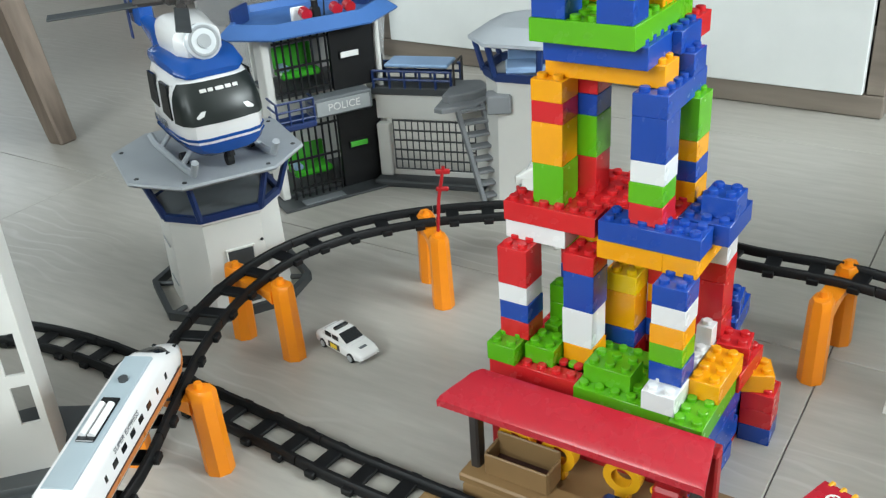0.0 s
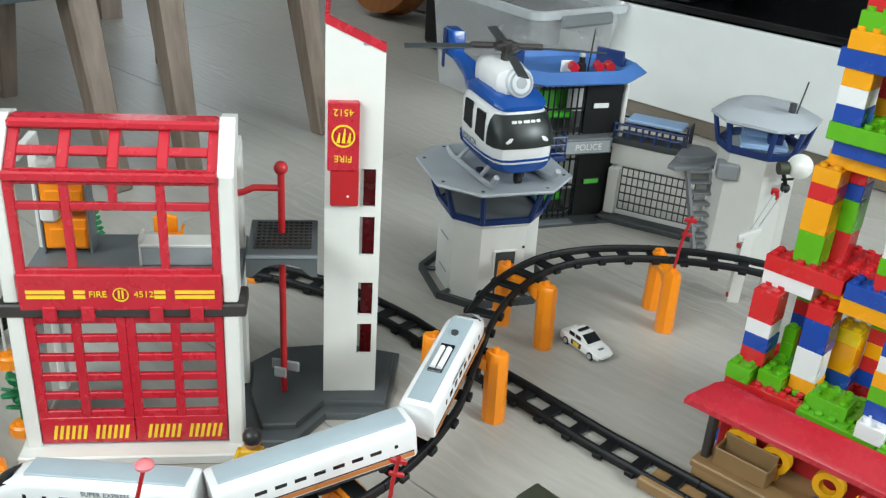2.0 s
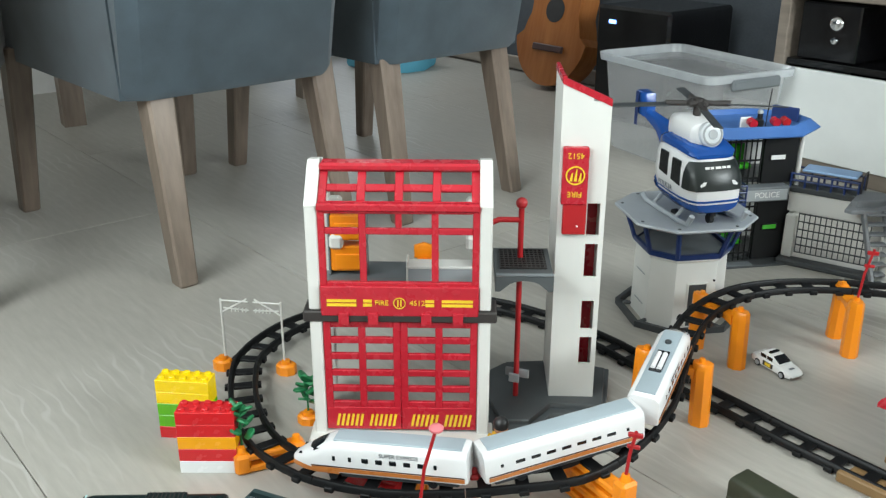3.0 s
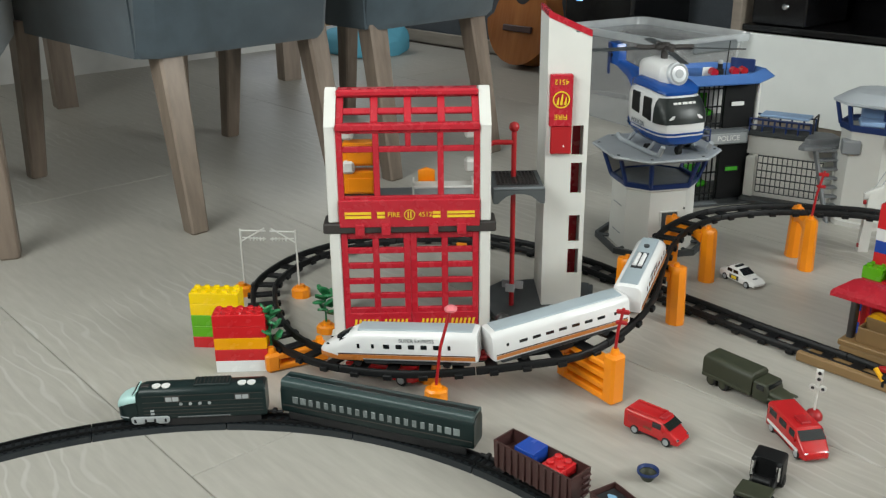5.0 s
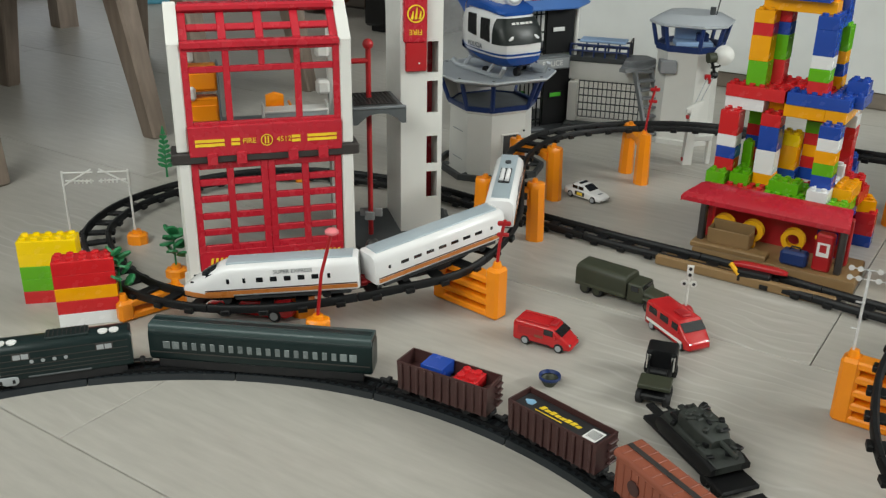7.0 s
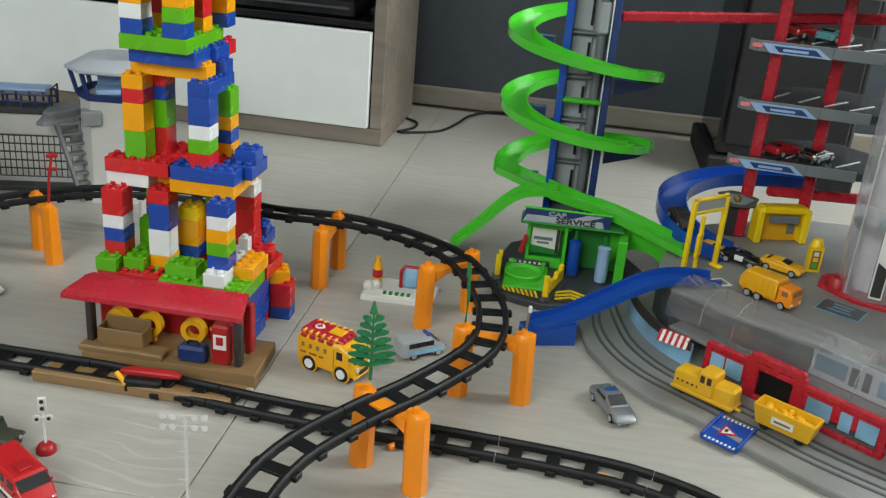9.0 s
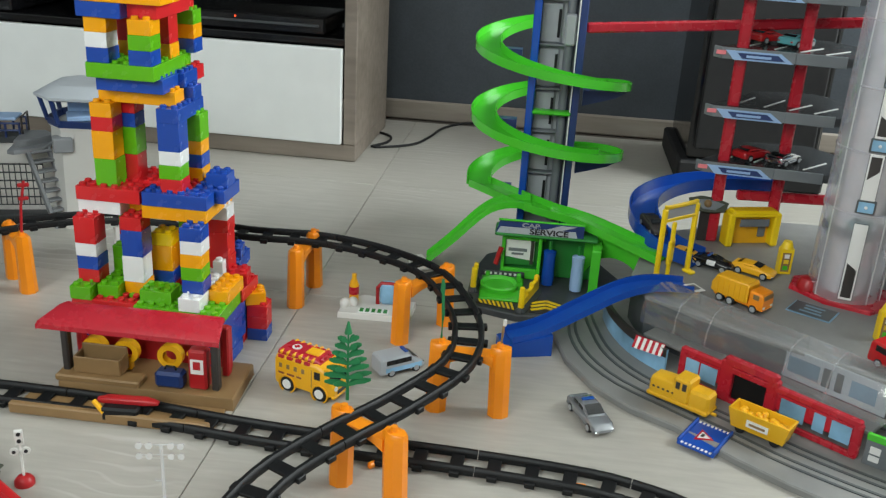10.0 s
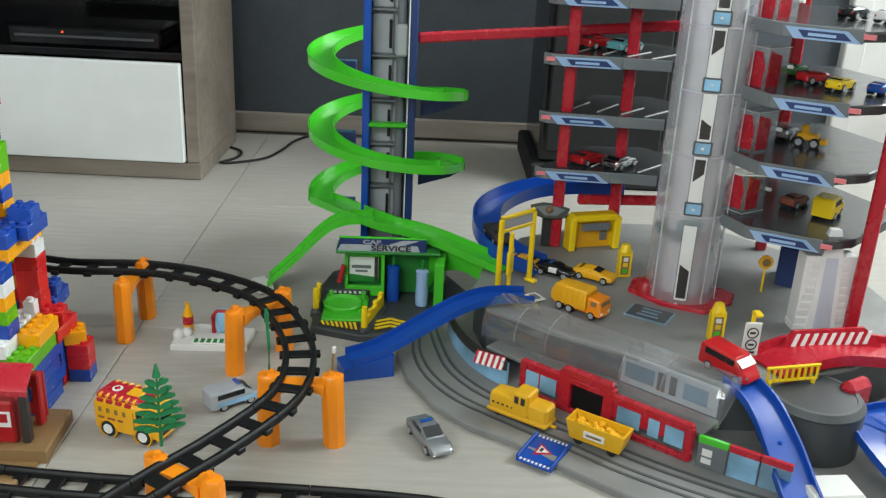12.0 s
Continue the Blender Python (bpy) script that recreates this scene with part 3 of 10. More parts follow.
def smooth_line(pts, n, loop=False):
    """Points at even steps on a smooth curve through pts."""
    P = [Vector(p) for p in pts]
    k = len(P)
    fine = []
    seg = k if loop else k - 1
    for i in range(seg):
        if loop:
            p0, p1, p2, p3 = P[i - 1], P[i], P[(i + 1) % k], P[(i + 2) % k]
        else:
            p0, p1, p2, p3 = P[max(i - 1, 0)], P[i], P[i + 1], P[min(i + 2, k - 1)]
        for j in range(16):
            u = j / 16
            fine.append(0.5 * ((2 * p1) + (p2 - p0) * u + (2 * p0 - 5 * p1 + 4 * p2 - p3) * u * u + (3 * p1 - p0 - 3 * p2 + p3) * u ** 3))
    fine.append(P[0].copy() if loop else P[-1].copy())
    acc = [0.0]
    for a, b in zip(fine, fine[1:]):
        acc.append(acc[-1] + (b - a).length)
    out, j = [], 0
    cnt = n if loop else n - 1
    for i in range(n):
        s = acc[-1] * i / cnt
        while j < len(acc) - 2 and acc[j + 1] < s:
            j += 1
        d = acc[j + 1] - acc[j]
        out.append(fine[j].lerp(fine[j + 1], (s - acc[j]) / d if d else 0))
    return out


cable()


# ---- dining chairs (their backs to the play area) and the table
def chair(legs, label, height=0.94):
    """legs: floor places of the two rear legs and the two front legs."""
    base = sum((Vector((*p, 0)) for p in legs), Vector()) / 4
    t = thing("dining_chair", label, "chair", Matrix.Translation(base), "chairs round the dining table")
    q = [Vector((*p, 0)) - base for p in legs]
    d = (q[1] - q[0]).normalized()
    out = Vector((d.y, -d.x, 0))
    if out.dot(q[0] - q[2]) < 0:
        out = -out
    for k, p in enumerate(q):
        top = (p - out * 0.075 if k < 2 else p + out * 0.04) + d * (0.012 if k % 2 == 0 else -0.012)
        rs = []
        for z, h, c in ((0, 0.018, p), (0.004, 0.0205, p), (0.40, 0.029, top)):
            rs.append([tuple(c + d * (sx * h) + out * (sy * h) + Vector((0, 0, z))) for sx, sy in ((-1, -0.8), (-0.8, -1), (0.8, -1), (1, -0.8), (1, 0.8), (0.8, 1), (-0.8, 1), (-1, 0.8))])
        part("leg", Mesh().rings(rs), LEGWOOD, t)
    wid = (q[1] - q[0]).length + 0.075
    m = Matrix(((d.x, out.x, 0, 0), (d.y, out.y, 0, 0), (0, 0, 1, 0), (0, 0, 0, 1)))
    mid = ((q[0] + q[1]) / 2).dot(out) - 0.062
    front = ((q[2] + q[3]) / 2).dot(out)
    part("seat", Mesh().box((0, (mid + front) / 2 - 0.02, 0.430), (wid, mid - front + 0.06, 0.12), 0.028), UPHOLSTERY, t, at=m)
    rs = []
    for z, off, th, ww in ((0.368, 0.0, 0.04, wid - 0.02), (0.385, 0.0, 0.055, wid), (0.6, 0.035, 0.055, wid + 0.01), (height - 0.04, 0.10, 0.045, wid), (height, 0.105, 0.02, wid - 0.05)):
        y = mid + off
        rs.append([(-ww / 2 + 0.02, y - th, z), (ww / 2 - 0.02, y - th, z), (ww / 2, y - th * 0.5, z), (ww / 2, y + th * 0.2, z), (ww / 2 - 0.03, y + th * 0.75, z), (-ww / 2 + 0.03, y + th * 0.75, z), (-ww / 2, y + th * 0.2, z), (-ww / 2, y - th * 0.5, z)])
    part("backrest", Mesh().rings(rs), UPHOLSTERY, t, at=m)
    for sg in (-1, 1):
        x = sg * (wid / 2 - 0.022)
        part("arm", Mesh().rings([[(x - 0.026, y, z0), (x + 0.026, y, z0), (x + 0.030, y, (z0 + z1) / 2), (x + 0.022, y, z1), (x - 0.022, y, z1), (x - 0.030, y, (z0 + z1) / 2)] for y, z0, z1 in ((front - 0.04, 0.385, 0.60), (front - 0.02, 0.372, 0.64), ((front + mid) / 2, 0.370, 0.67), (mid + 0.01, 0.370, 0.72))]), UPHOLSTERY, t, at=m)
    return t


LBL = "slate blue upholstered dining chair on brown legs"
chair([(-1.25, 0.905), (-1.065, 1.255), (-1.88, 1.16), (-1.70, 1.56)], LBL + " beside the next chair")
chair([(-0.985, 1.395), (-0.815, 1.73), (-1.62, 1.69), (-1.42, 2.12)], LBL)
chair([(-1.86, 0.42), (-1.53, 0.667), (-2.22, 0.93), (-1.90, 1.02)], LBL)

TABLE = pose(-2.13, 2.245, 0, 0, 0, -38)
tb = thing("dining_table", "brown wooden dining table beyond the chairs, its unseen top added to shade the floor", "table", TABLE)
# top lies out of view; added to complete the table and shade the floor
part("tabletop", Mesh().box((-0.22, 0, 0.745), (1.24, 1.30, 0.035), 0.006), LEGWOOD, tb)
for sa in (0, -0.72):
    for sb in (-0.425, 0.425):
        part("leg", Mesh().prism([(-0.035, -0.035), (0.035, -0.035), (0.035, 0.035), (-0.035, 0.035)], 0, 0.727, m=pose(sa, sb, 0)), LEGWOOD, tb)

# ---- guitar leaning at the wall, black box and light blue cushion behind the chairs
def guitar():
    t = thing("guitar", "orange-brown acoustic guitar leaning against the wall", "guitar", ROOM @ pose(-2.43, 2.16, 0.205, -12, 0, 0))
    out = []
    for i in range(48):
        a = 2 * math.pi * i / 48
        r = 0.19 + 0.0 * a
        x, z = math.cos(a) * (0.185 if math.sin(a) < 0 else 0.15), math.sin(a) * (0.20 if math.sin(a) < 0 else 0.28)
        pinch = 1 - 0.16 * math.exp(-((z - 0.08) / 0.05) ** 2)
        out.append((x * pinch, z))
    me = Mesh()
    me.rings([[(x, 0.05, z) for x, z in out], [(x, -0.05, z) for x, z in out]])
    part("body", me, GUITAR, t)
    part("sound_hole", Mesh().cyl((0, -0.0505, 0.09), (0, -0.052, 0.09), 0.047, 24), RUBBER, t)
    part("bridge", Mesh().box((0, -0.056, -0.055), (0.16, 0.012, 0.026), 0.004), DARKBROWN, t)
    part("neck", Mesh().box((0, -0.045, 0.55), (0.05, 0.026, 0.62), 0.008), DARKBROWN, t)


guitar()
bk = thing("subwoofer", "black gloss subwoofer box with a blue lamp standing on the floor", "speaker", ROOM @ pose(-1.86, 2.06, 0))
part("case", Mesh().box((0, 0, 0.20), (0.30, 0.34, 0.36), 0.01), BLACKGLOSS, bk)
part("foot", Mesh().box((0, 0, 0.01), (0.26, 0.3, 0.02), 0.003), RUBBER, bk)
part("lamp", Mesh().box((-0.08, -0.1715, 0.33), (0.03, 0.003, 0.012), 0.001), TRACE_BLUE, bk)
solo("cushion", Mesh().loft([(-0.17, 0.06, 0, 0.05, 0.03), (-0.12, 0.16, 0, 0.11, 0.05), (0.1, 0.17, 0, 0.12, 0.06), (0.17, 0.06, 0, 0.06, 0.03)], ROOM @ pose(-3.22, 1.93, 0)), plastic("light_blue_fabric", (0.10, 0.38, 0.52), 0.8), "light blue cushion lying on the floor", "cushion")

# ---- clear plastic storage box
def storage_box():
    at = pose(-0.43, 2.215, 0, 0, 0, -42)
    t = thing("storage_box", "large clear plastic storage box with milky rim and clip handles, empty", "storage box", at)

    def rr(w, d, r, z):
        pts = []
        w, d = w * 0.88, d * 0.88
        for sx, sy, st in ((1, 1, 0), (-1, 1, 90), (-1, -1, 180), (1, -1, 270)):
            for k in range(5):
                a = radians(st + 22.5 * k)
                pts.append((sx * (w / 2 - r) + r * math.cos(a), sy * (d / 2 - r) + r * math.sin(a), z))
        return pts
    me = Mesh()
    me.rings([rr(0.44, 0.27, 0.03, 0.004), rr(0.46, 0.285, 0.03, 0.012), rr(0.515, 0.335, 0.035, 0.268)], closed=True)
    rim = Mesh()
    rim.rings([rr(0.515, 0.335, 0.035, 0.266), rr(0.545, 0.365, 0.035, 0.268), rr(0.55, 0.37, 0.035, 0.288), rr(0.538, 0.358, 0.035, 0.290), rr(0.515, 0.335, 0.033, 0.272)], loop=True)
    part("rim", rim, clear("milky_clear_rim", (0.94, 0.97, 0.99), 0.15, 0.55, 0.12), t, "milky rim")
    part("tub", me, clear("clear_tub_plastic", (0.97, 0.985, 1.0), 0.12, 0.74, 0.10), t)
    for s in (1, -1):
        part("handle", Mesh().box((s * 0.246, 0, 0.262), (0.016, 0.17, 0.030), 0.006), MIDGREY, t, "grey clip handle")


storage_box()

# ---------------------------------------------------------------- elevated toy railway
PATH_IN = [(0.64, 0.225, .004), (0.578, 0.278, .004), (0.461, 0.357, .004), (0.262, 0.482, .004), (0.08, 0.613, .004), (-0.028, 0.680, .004), (-0.105, 0.726, .004), (-0.209, 0.796, .004), (-0.349, 0.885, .004),
           (-0.402, 0.922, .004), (-0.49, 0.968, .004), (-0.575, 0.995, .005), (-0.66, 1.005, .006), (-0.75, 0.985, .008), (-0.835, 0.935, .010), (-0.898, 0.862, .012), (-0.94, 0.765, .015), (-0.943, 0.655, .018), (-0.91, 0.575, .021),
           (-0.852, 0.49, .024), (-0.785, 0.425, .028), (-0.72, 0.390, .032), (-0.66, 0.374, .036), (-0.58, 0.374, .041), (-0.505, 0.393, .046), (-0.43, 0.425, .051), (-0.357, 0.462, .058), (-0.31, 0.53, .068), (-0.281, 0.62, .080),
           (-0.276, 0.718, .088), (-0.273, 0.819, .091), (-0.254, 0.920, .092), (-0.211, 1.010, .092), (-0.149, 1.067, .092), (-0.065, 1.104, .092), (0.021, 1.119, .092), (0.10, 1.118, .092), (0.19, 1.090, .092), (0.27, 1.035, .092),
           (0.342, 0.970, .093), (0.439, 0.920, .093), (0.50, 0.868, .093), (0.545, 0.808, .093), (0.580, 0.735, .093), (0.585, 0.655, .093), (0.563, 0.536, .093), (0.503, 0.436, .093), (0.40, 0.368, .093), (0.300, 0.320, .093),
           (0.215, 0.272, .090), (0.155, 0.205, .087), (0.112, 0.12, .082), (0.085, 0.02, .076), (0.10, -0.10, .066), (0.19, -0.20, .05), (0.33, -0.24, .03), (0.50, -0.21, .012), (0.64, -0.11, .004), (0.70, 0.03, .004), (0.69, 0.15, .004)]
LINE = smooth_line(PATH_IN, 1200, loop=True)
LEN = sum(((b - a).length for a, b in zip(LINE, LINE[1:] + LINE[:1])))
STEP = LEN / 1200


def on_line(s):
    """Place, side and heading at s metres along the railway."""
    i = (s / STEP) % 1200
    k = int(i)
    p = LINE[k].lerp(LINE[(k + 1) % 1200], i - k)
    d = (LINE[(k + 4) % 1200] - LINE[(k - 3) % 1200]).normalized()
    side = d.cross(Vector((0, 0, 1))).normalized()
    return p, side, side.cross(d), d


def near_line(x, y, zmin=-1):
    return min((i for i in range(1200) if LINE[i].z >= zmin), key=lambda i: (LINE[i].x - x) ** 2 + (LINE[i].y - y) ** 2) * STEP


def railway():
    """Sections of track about 0.19 m long, each with two rails and its sleepers."""
    count = round(LEN / 0.19)
    seclen = LEN / count
    sleepers = 4
    for c in range(count):
        s0 = c * seclen
        t = thing("track_section", "black plastic toy track section with two rails and broad sleepers", "toy track", group="black railway track")
        n = 8
        fr = [on_line(s0 + (seclen - 0.0012) * i / n) for i in range(n + 1)]
        for sg in (-1, 1):
            me = Mesh()
            prof = [(sg * 0.0185 - 0.0042, 0.0), (sg * 0.0185 + 0.0042, 0.0), (sg * 0.0185 + 0.0042, 0.0085), (sg * 0.0185 + 0.0028, 0.0105), (sg * 0.0185 - 0.0012, 0.0105), (sg * 0.0185 - 0.0030, 0.0085), (sg * 0.0185 - 0.0042, 0.006)]
            me.ribbon(prof, [(p, s, u) for p, s, u, d in fr])
            part("rail", me, BLACK, t)
        for i in range(sleepers):
            p, s, u, d = on_line(s0 + seclen * (i + 0.5) / sleepers)
            m = Matrix(((s.x, d.x, u.x, p.x), (s.y, d.y, u.y, p.y), (s.z, d.z, u.z, p.z), (0, 0, 0, 1)))
            me = Mesh().box((0, 0, 0.0022), (0.036, 0.017, 0.0045), 0.0008)
            for sg in (-1, 1):
                me.box((sg * 0.0248, 0, 0.0018), (0.006, 0.0125, 0.0075), 0.001)
            part("sleeper", me, BLACK, t, at=m)


railway()


def pier(at, height, span, tops=True):
    """An arched orange track support: two fluted legs, a bridge and clips."""
    t = thing("track_pier", "orange plastic track pier with two fluted legs under the bridge", "track support", at, "orange track piers")
    for sg in (-1, 1):
        poly = []
        for k in range(8):
            a = radians(22.5 + 45 * k)
            poly.append((sg * span / 2 + 0.0155 * math.cos(a), 0.013 * math.sin(a)))
        me = Mesh()
        me.rings([[(x + sg * 0.0025, y * 1.12, 0) for x, y in poly], [(x + sg * 0.0025, y * 1.12, 0.006) for x, y in poly], [(x, y, height - 0.012) for x, y in poly],
                  [(x, y * 0.95, height - 0.004) for x, y in poly], [(x * 0.97 + sg * span * 0.015, y * 0.7, height) for x, y in poly]])
        part("leg", me, ORANGE, t)
        part("clip", Mesh().cyl((sg * (span / 2 - 0.002), 0, height - 0.001), (sg * (span / 2 - 0.002), 0, height + 0.006), 0.0055, 10, 0.004), ORANGE, t)
    me = Mesh()
    n = 10
    rs = []
    for i in range(n + 1):
        x = (-0.5 + i / n) * (span - 0.02)
        sag = 0.022 - 0.014 * math.cos(math.pi * x / span)
        rs.append([(x, -0.011, height - 0.010), (x, 0.011, height - 0.010), (x, 0.011, height - 0.010 - sag), (x, -0.011, height - 0.010 - sag)])
    part("bridge", me.rings(rs), ORANGE, t)
    return t


def pier_between(p, q, height, **k):
    p, q = Vector(p), Vector(q)
    c, d = (p + q) / 2, q - p
    return pier(pose(c.x, c.y, 0, 0, 0, math.degrees(math.atan2(d.y, d.x))), height, d.length, **k)


pier_between((-0.319, 0.750), (-0.234, 0.735), 0.101)
pier_between((-0.262, 0.985), (-0.194, 0.937), 0.101)
pier_between((-0.036, 1.112), (-0.016, 1.047), 0.101)
pier_between((0.449, 0.934), (0.399, 0.865), 0.103)
pier_between((0.612, 0.726), (0.522, 0.689), 0.104)
pier_between((0.500, 0.486), (0.572, 0.447), 0.104)
pier_between((0.325, 0.366), (0.366, 0.300), 0.104)


def lattice_pier(at, high0, high1, span, label):
    """A stepped orange support of stacked slats between two posts."""
    t = thing("lattice_pier", label, "track support", at, "orange lattice piers")
    for sg, h in ((-1, high0), (1, high1)):
        part("post", Mesh().box((sg * span / 2, 0, h / 2), (0.022, 0.026, h), 0.004), ORANGE, t)
        part("clip", Mesh().cyl((sg * span / 2, 0, h), (sg * span / 2, 0, h + 0.008), 0.007, 10, 0.005), ORANGE, t)
    low = min(high0, high1) - 0.006
    n = max(2, int(low / 0.0165) + 1)
    if n > 2:
        part("web", Mesh().box((0, 0.008, low / 2 + 0.008), (span - 0.016, 0.006, low - 0.014), 0.001), ORANGE, t)
    for i in range(n):
        z = 0.006 + (low - 0.006) * i / max(1, n - 1)
        part("slat", Mesh().box((0, 0, z), (span - 0.012, 0.024, 0.0105), 0.0025), ORANGE, t)
    return t


def lattice_between(p, q, h0, h1, label="orange plastic lattice track support with stacked slats"):
    p, q = Vector(p), Vector(q)
    c, d = (p + q) / 2, q - p
    return lattice_pier(pose(c.x, c.y, 0, 0, 0, math.degrees(math.atan2(d.y, d.x))), h0, h1, d.length, label)


lattice_between((-0.370, 0.505), (-0.294, 0.445), 0.062, 0.076)
lattice_between((0.108, 0.228), (0.178, 0.185), 0.082, 0.082)
lattice_between((-0.800, 0.392), (-0.745, 0.445), 0.030, 0.030, "low orange plastic track support with slats")


def block_pier(at, h):
    t = thing("track_pier_low", "low orange plastic track pier with a socket for a post", "track support", at, "orange track piers")
    poly = [(0.017 * math.cos(radians(22.5 + 45 * k)), 0.014 * math.sin(radians(22.5 + 45 * k))) for k in range(8)]
    part("block", Mesh().prism(poly, 0, h, 0.003), ORANGE, t)
    part("socket", Mesh().cyl((0, 0, h), (0, 0, h + 0.005), 0.008, 12, 0.007), ORANGE, t)


block_pier(pose(-0.524, 0.350, 0, 0, 0, 10), 0.036)
block_pier(pose(-0.560, 0.428, 0, 0, 0, 10), 0.036)
block_pier(pose(-0.985, 0.632, 0, 0, 0, 10), 0.018)
block_pier(pose(-0.880, 0.655, 0, 0, 0, 10), 0.018)
block_pier(pose(-0.775, 0.535, 0, 0, 0, 10), 0.014)


# ---- the white express train
def train_rows(front=False):
    if front:
        return [(-0.118, 0.003, 0.012, 0.016, 0.003), (-0.114, 0.010, 0.009, 0.021, 0.006), (-0.100, 0.0165, 0.007, 0.029, 0.009), (-0.086, 0.0200, 0.006, 0.036, 0.012),
                (-0.074, 0.0212, 0.006, 0.043, 0.013), (-0.062, 0.0215, 0.006, 0.048, 0.013), (-0.050, 0.0218, 0.006, 0.050, 0.011), (0.0, 0.0218, 0.006, 0.050, 0.010), (0.112, 0.0218, 0.006, 0.050, 0.010), (0.115, 0.0205, 0.008, 0.048, 0.009)]
    return [(-0.108, 0.0205, 0.008, 0.048, 0.009), (-0.105, 0.0218, 0.006, 0.050, 0.010), (0.105, 0.0218, 0.006, 0.050, 0.010), (0.108, 0.0205, 0.008, 0.048, 0.009)]


def express_car(at, nose, label, flip=1):
    """Body about x; the nose points to -x."""
    t = thing("express_train_car", label, "toy train", at, "white express train")
    m = pose(0, 0, 0, 0, 0, 0 if flip > 0 else 180)
    part("body", Mesh().loft(train_rows(nose), m), TRAINWHITE, t)
    a0, a1 = (-0.056, 0.108) if nose else (-0.100, 0.100)
    part("roof_panel", Mesh().loft([(a0, 0.0135, 0.0485, 0.0516, 0.002), (a1, 0.0135, 0.0485, 0.0516, 0.002)], m), ROOFPALE, t, "pale grey-blue roof panel")
    part("underframe", Mesh().box(((a0 + a1) / 2, 0, 0.003), (a1 - a0 - 0.01, 0.034, 0.008), 0.002, m), DARK, t)
    for sg in (-1, 1):
        s0, s1 = (-0.086, 0.112) if nose else (-0.104, 0.104)
        part("stripe", Mesh().box(((s0 + s1) / 2, sg * 0.0219, 0.0128), (s1 - s0, 0.0008, 0.0052), 0, m), TRAINORANGE, t, "orange-brown stripe")
        part("lower_stripe", Mesh().box(((s0 + s1) / 2, sg * 0.0219, 0.0168), (s1 - s0, 0.0008, 0.0014), 0, m), DARKBROWN, t, "thin brown stripe")
        if nose:
            part("skirt", Mesh().loft([(-0.115, 0.0108, 0.0085, 0.0155, 0.003), (-0.100, 0.0170, 0.0066, 0.0155, 0.003), (-0.084, 0.0204, 0.0058, 0.0150, 0.003), (-0.05, 0.0221, 0.0058, 0.0150, 0.003)], m), TRAINORANGE, t, "orange nose skirt") if sg > 0 else None
        xs = [(-0.055, 0.004), (-0.034, 0.004), (-0.014, 0.009), (0.004, 0.009), (0.022, 0.009), (0.040, 0.009), (0.058, 0.009), (0.076, 0.004)] if nose else [(-0.086, 0.004)] + [(-0.062 + 0.0205 * k, 0.0125) for k in range(7)] + [(0.084, 0.004)]
        for x, w in xs:
            part("window", Mesh().box((x, sg * 0.0217, 0.029), (w, 0.0012, 0.0068 if nose else 0.0046), 0.0004, m), GLASSBLACK, t)
        if nose:
            lt = writing("SUPER EXPRESS", 0.0078, MIDGREY, t, m @ pose(0.03, sg * 0.0221, 0.0385, 90, 0, 0 if sg < 0 else 180), 0.0002, 0.95)
        for x in (-0.06, 0.07):
            part("wheel", Mesh().cyl((x, sg * 0.012, 0.001), (x, sg * 0.017, 0.001), 0.006, 14, m=m), RUBBER, t)
    if nose:
        ws = Mesh()
        rs = []
        for x, z, w in ((-0.0905, 0.0352, 0.010), (-0.083, 0.0393, 0.0150), (-0.074, 0.0438, 0.0150), (-0.070, 0.0458, 0.0125)):
            rs.append([(x, w * k, z + 0.0012 - 0.0045 * abs(k) ** 2.2) for k in (-1.12, -0.8, -0.4, 0, 0.4, 0.8, 1.12)])
        ws.rings(rs, closed=False, m=m)
        part("windscreen", ws, GLASSBLACK, t, "dark wrap-around windscreen")
        for sg in (-1, 1):
            part("headlight", Mesh().box((-0.103, sg * 0.0105, 0.0265), (0.005, 0.0035, 0.001), 0, m @ pose(0, 0, 0)), GLASSBLACK, t)
    return t


def car_at(s, nose, label, flip=1, length=0.09):
    p0, p1 = on_line(s - length)[0], on_line(s + length)[0]
    d = (p1 - p0).normalized()
    side = d.cross(Vector((0, 0, 1))).normalized()
    u = side.cross(d)
    c = (p0 + p1) / 2 + u * 0.013
    # x along the heading, nose at the trailing end
    m = Matrix(((d.x, -side.x, u.x, c.x), (d.y, -side.y, u.y, c.y), (d.z, -side.z, u.z, c.z), (0, 0, 0, 1)))
    return express_car(m, nose, label, flip)


S_TAIL = near_line(-0.702, 0.384)
car_at(S_TAIL + 0.118, True, "white streamlined express train end car with orange stripe on the track")
car_at(S_TAIL + 0.355, False, "white express train middle car with grey roof on the track")
FRONTCAR = car_at(S_TAIL + 0.592, True, "white express train motor car with dark battery hatch on the track", -1)
part("battery_hatch", Mesh().box((-0.03, 0, 0.0518), (0.055, 0.017, 0.003), 0.0008), GLASSBLACK, FRONTCAR, "dark open battery hatch")
for sg in (-1, 1):
    part("battery_cell", Mesh().cyl((-0.052, sg * 0.0042, 0.0535), (-0.012, sg * 0.0042, 0.0535), 0.0035, 12), TRAINWHITE, FRONTCAR, "pale battery cell")
part("switch_knob", Mesh().cyl((0.022, 0, 0.0515), (0.022, 0, 0.0545), 0.0045, 14), DARK, FRONTCAR)
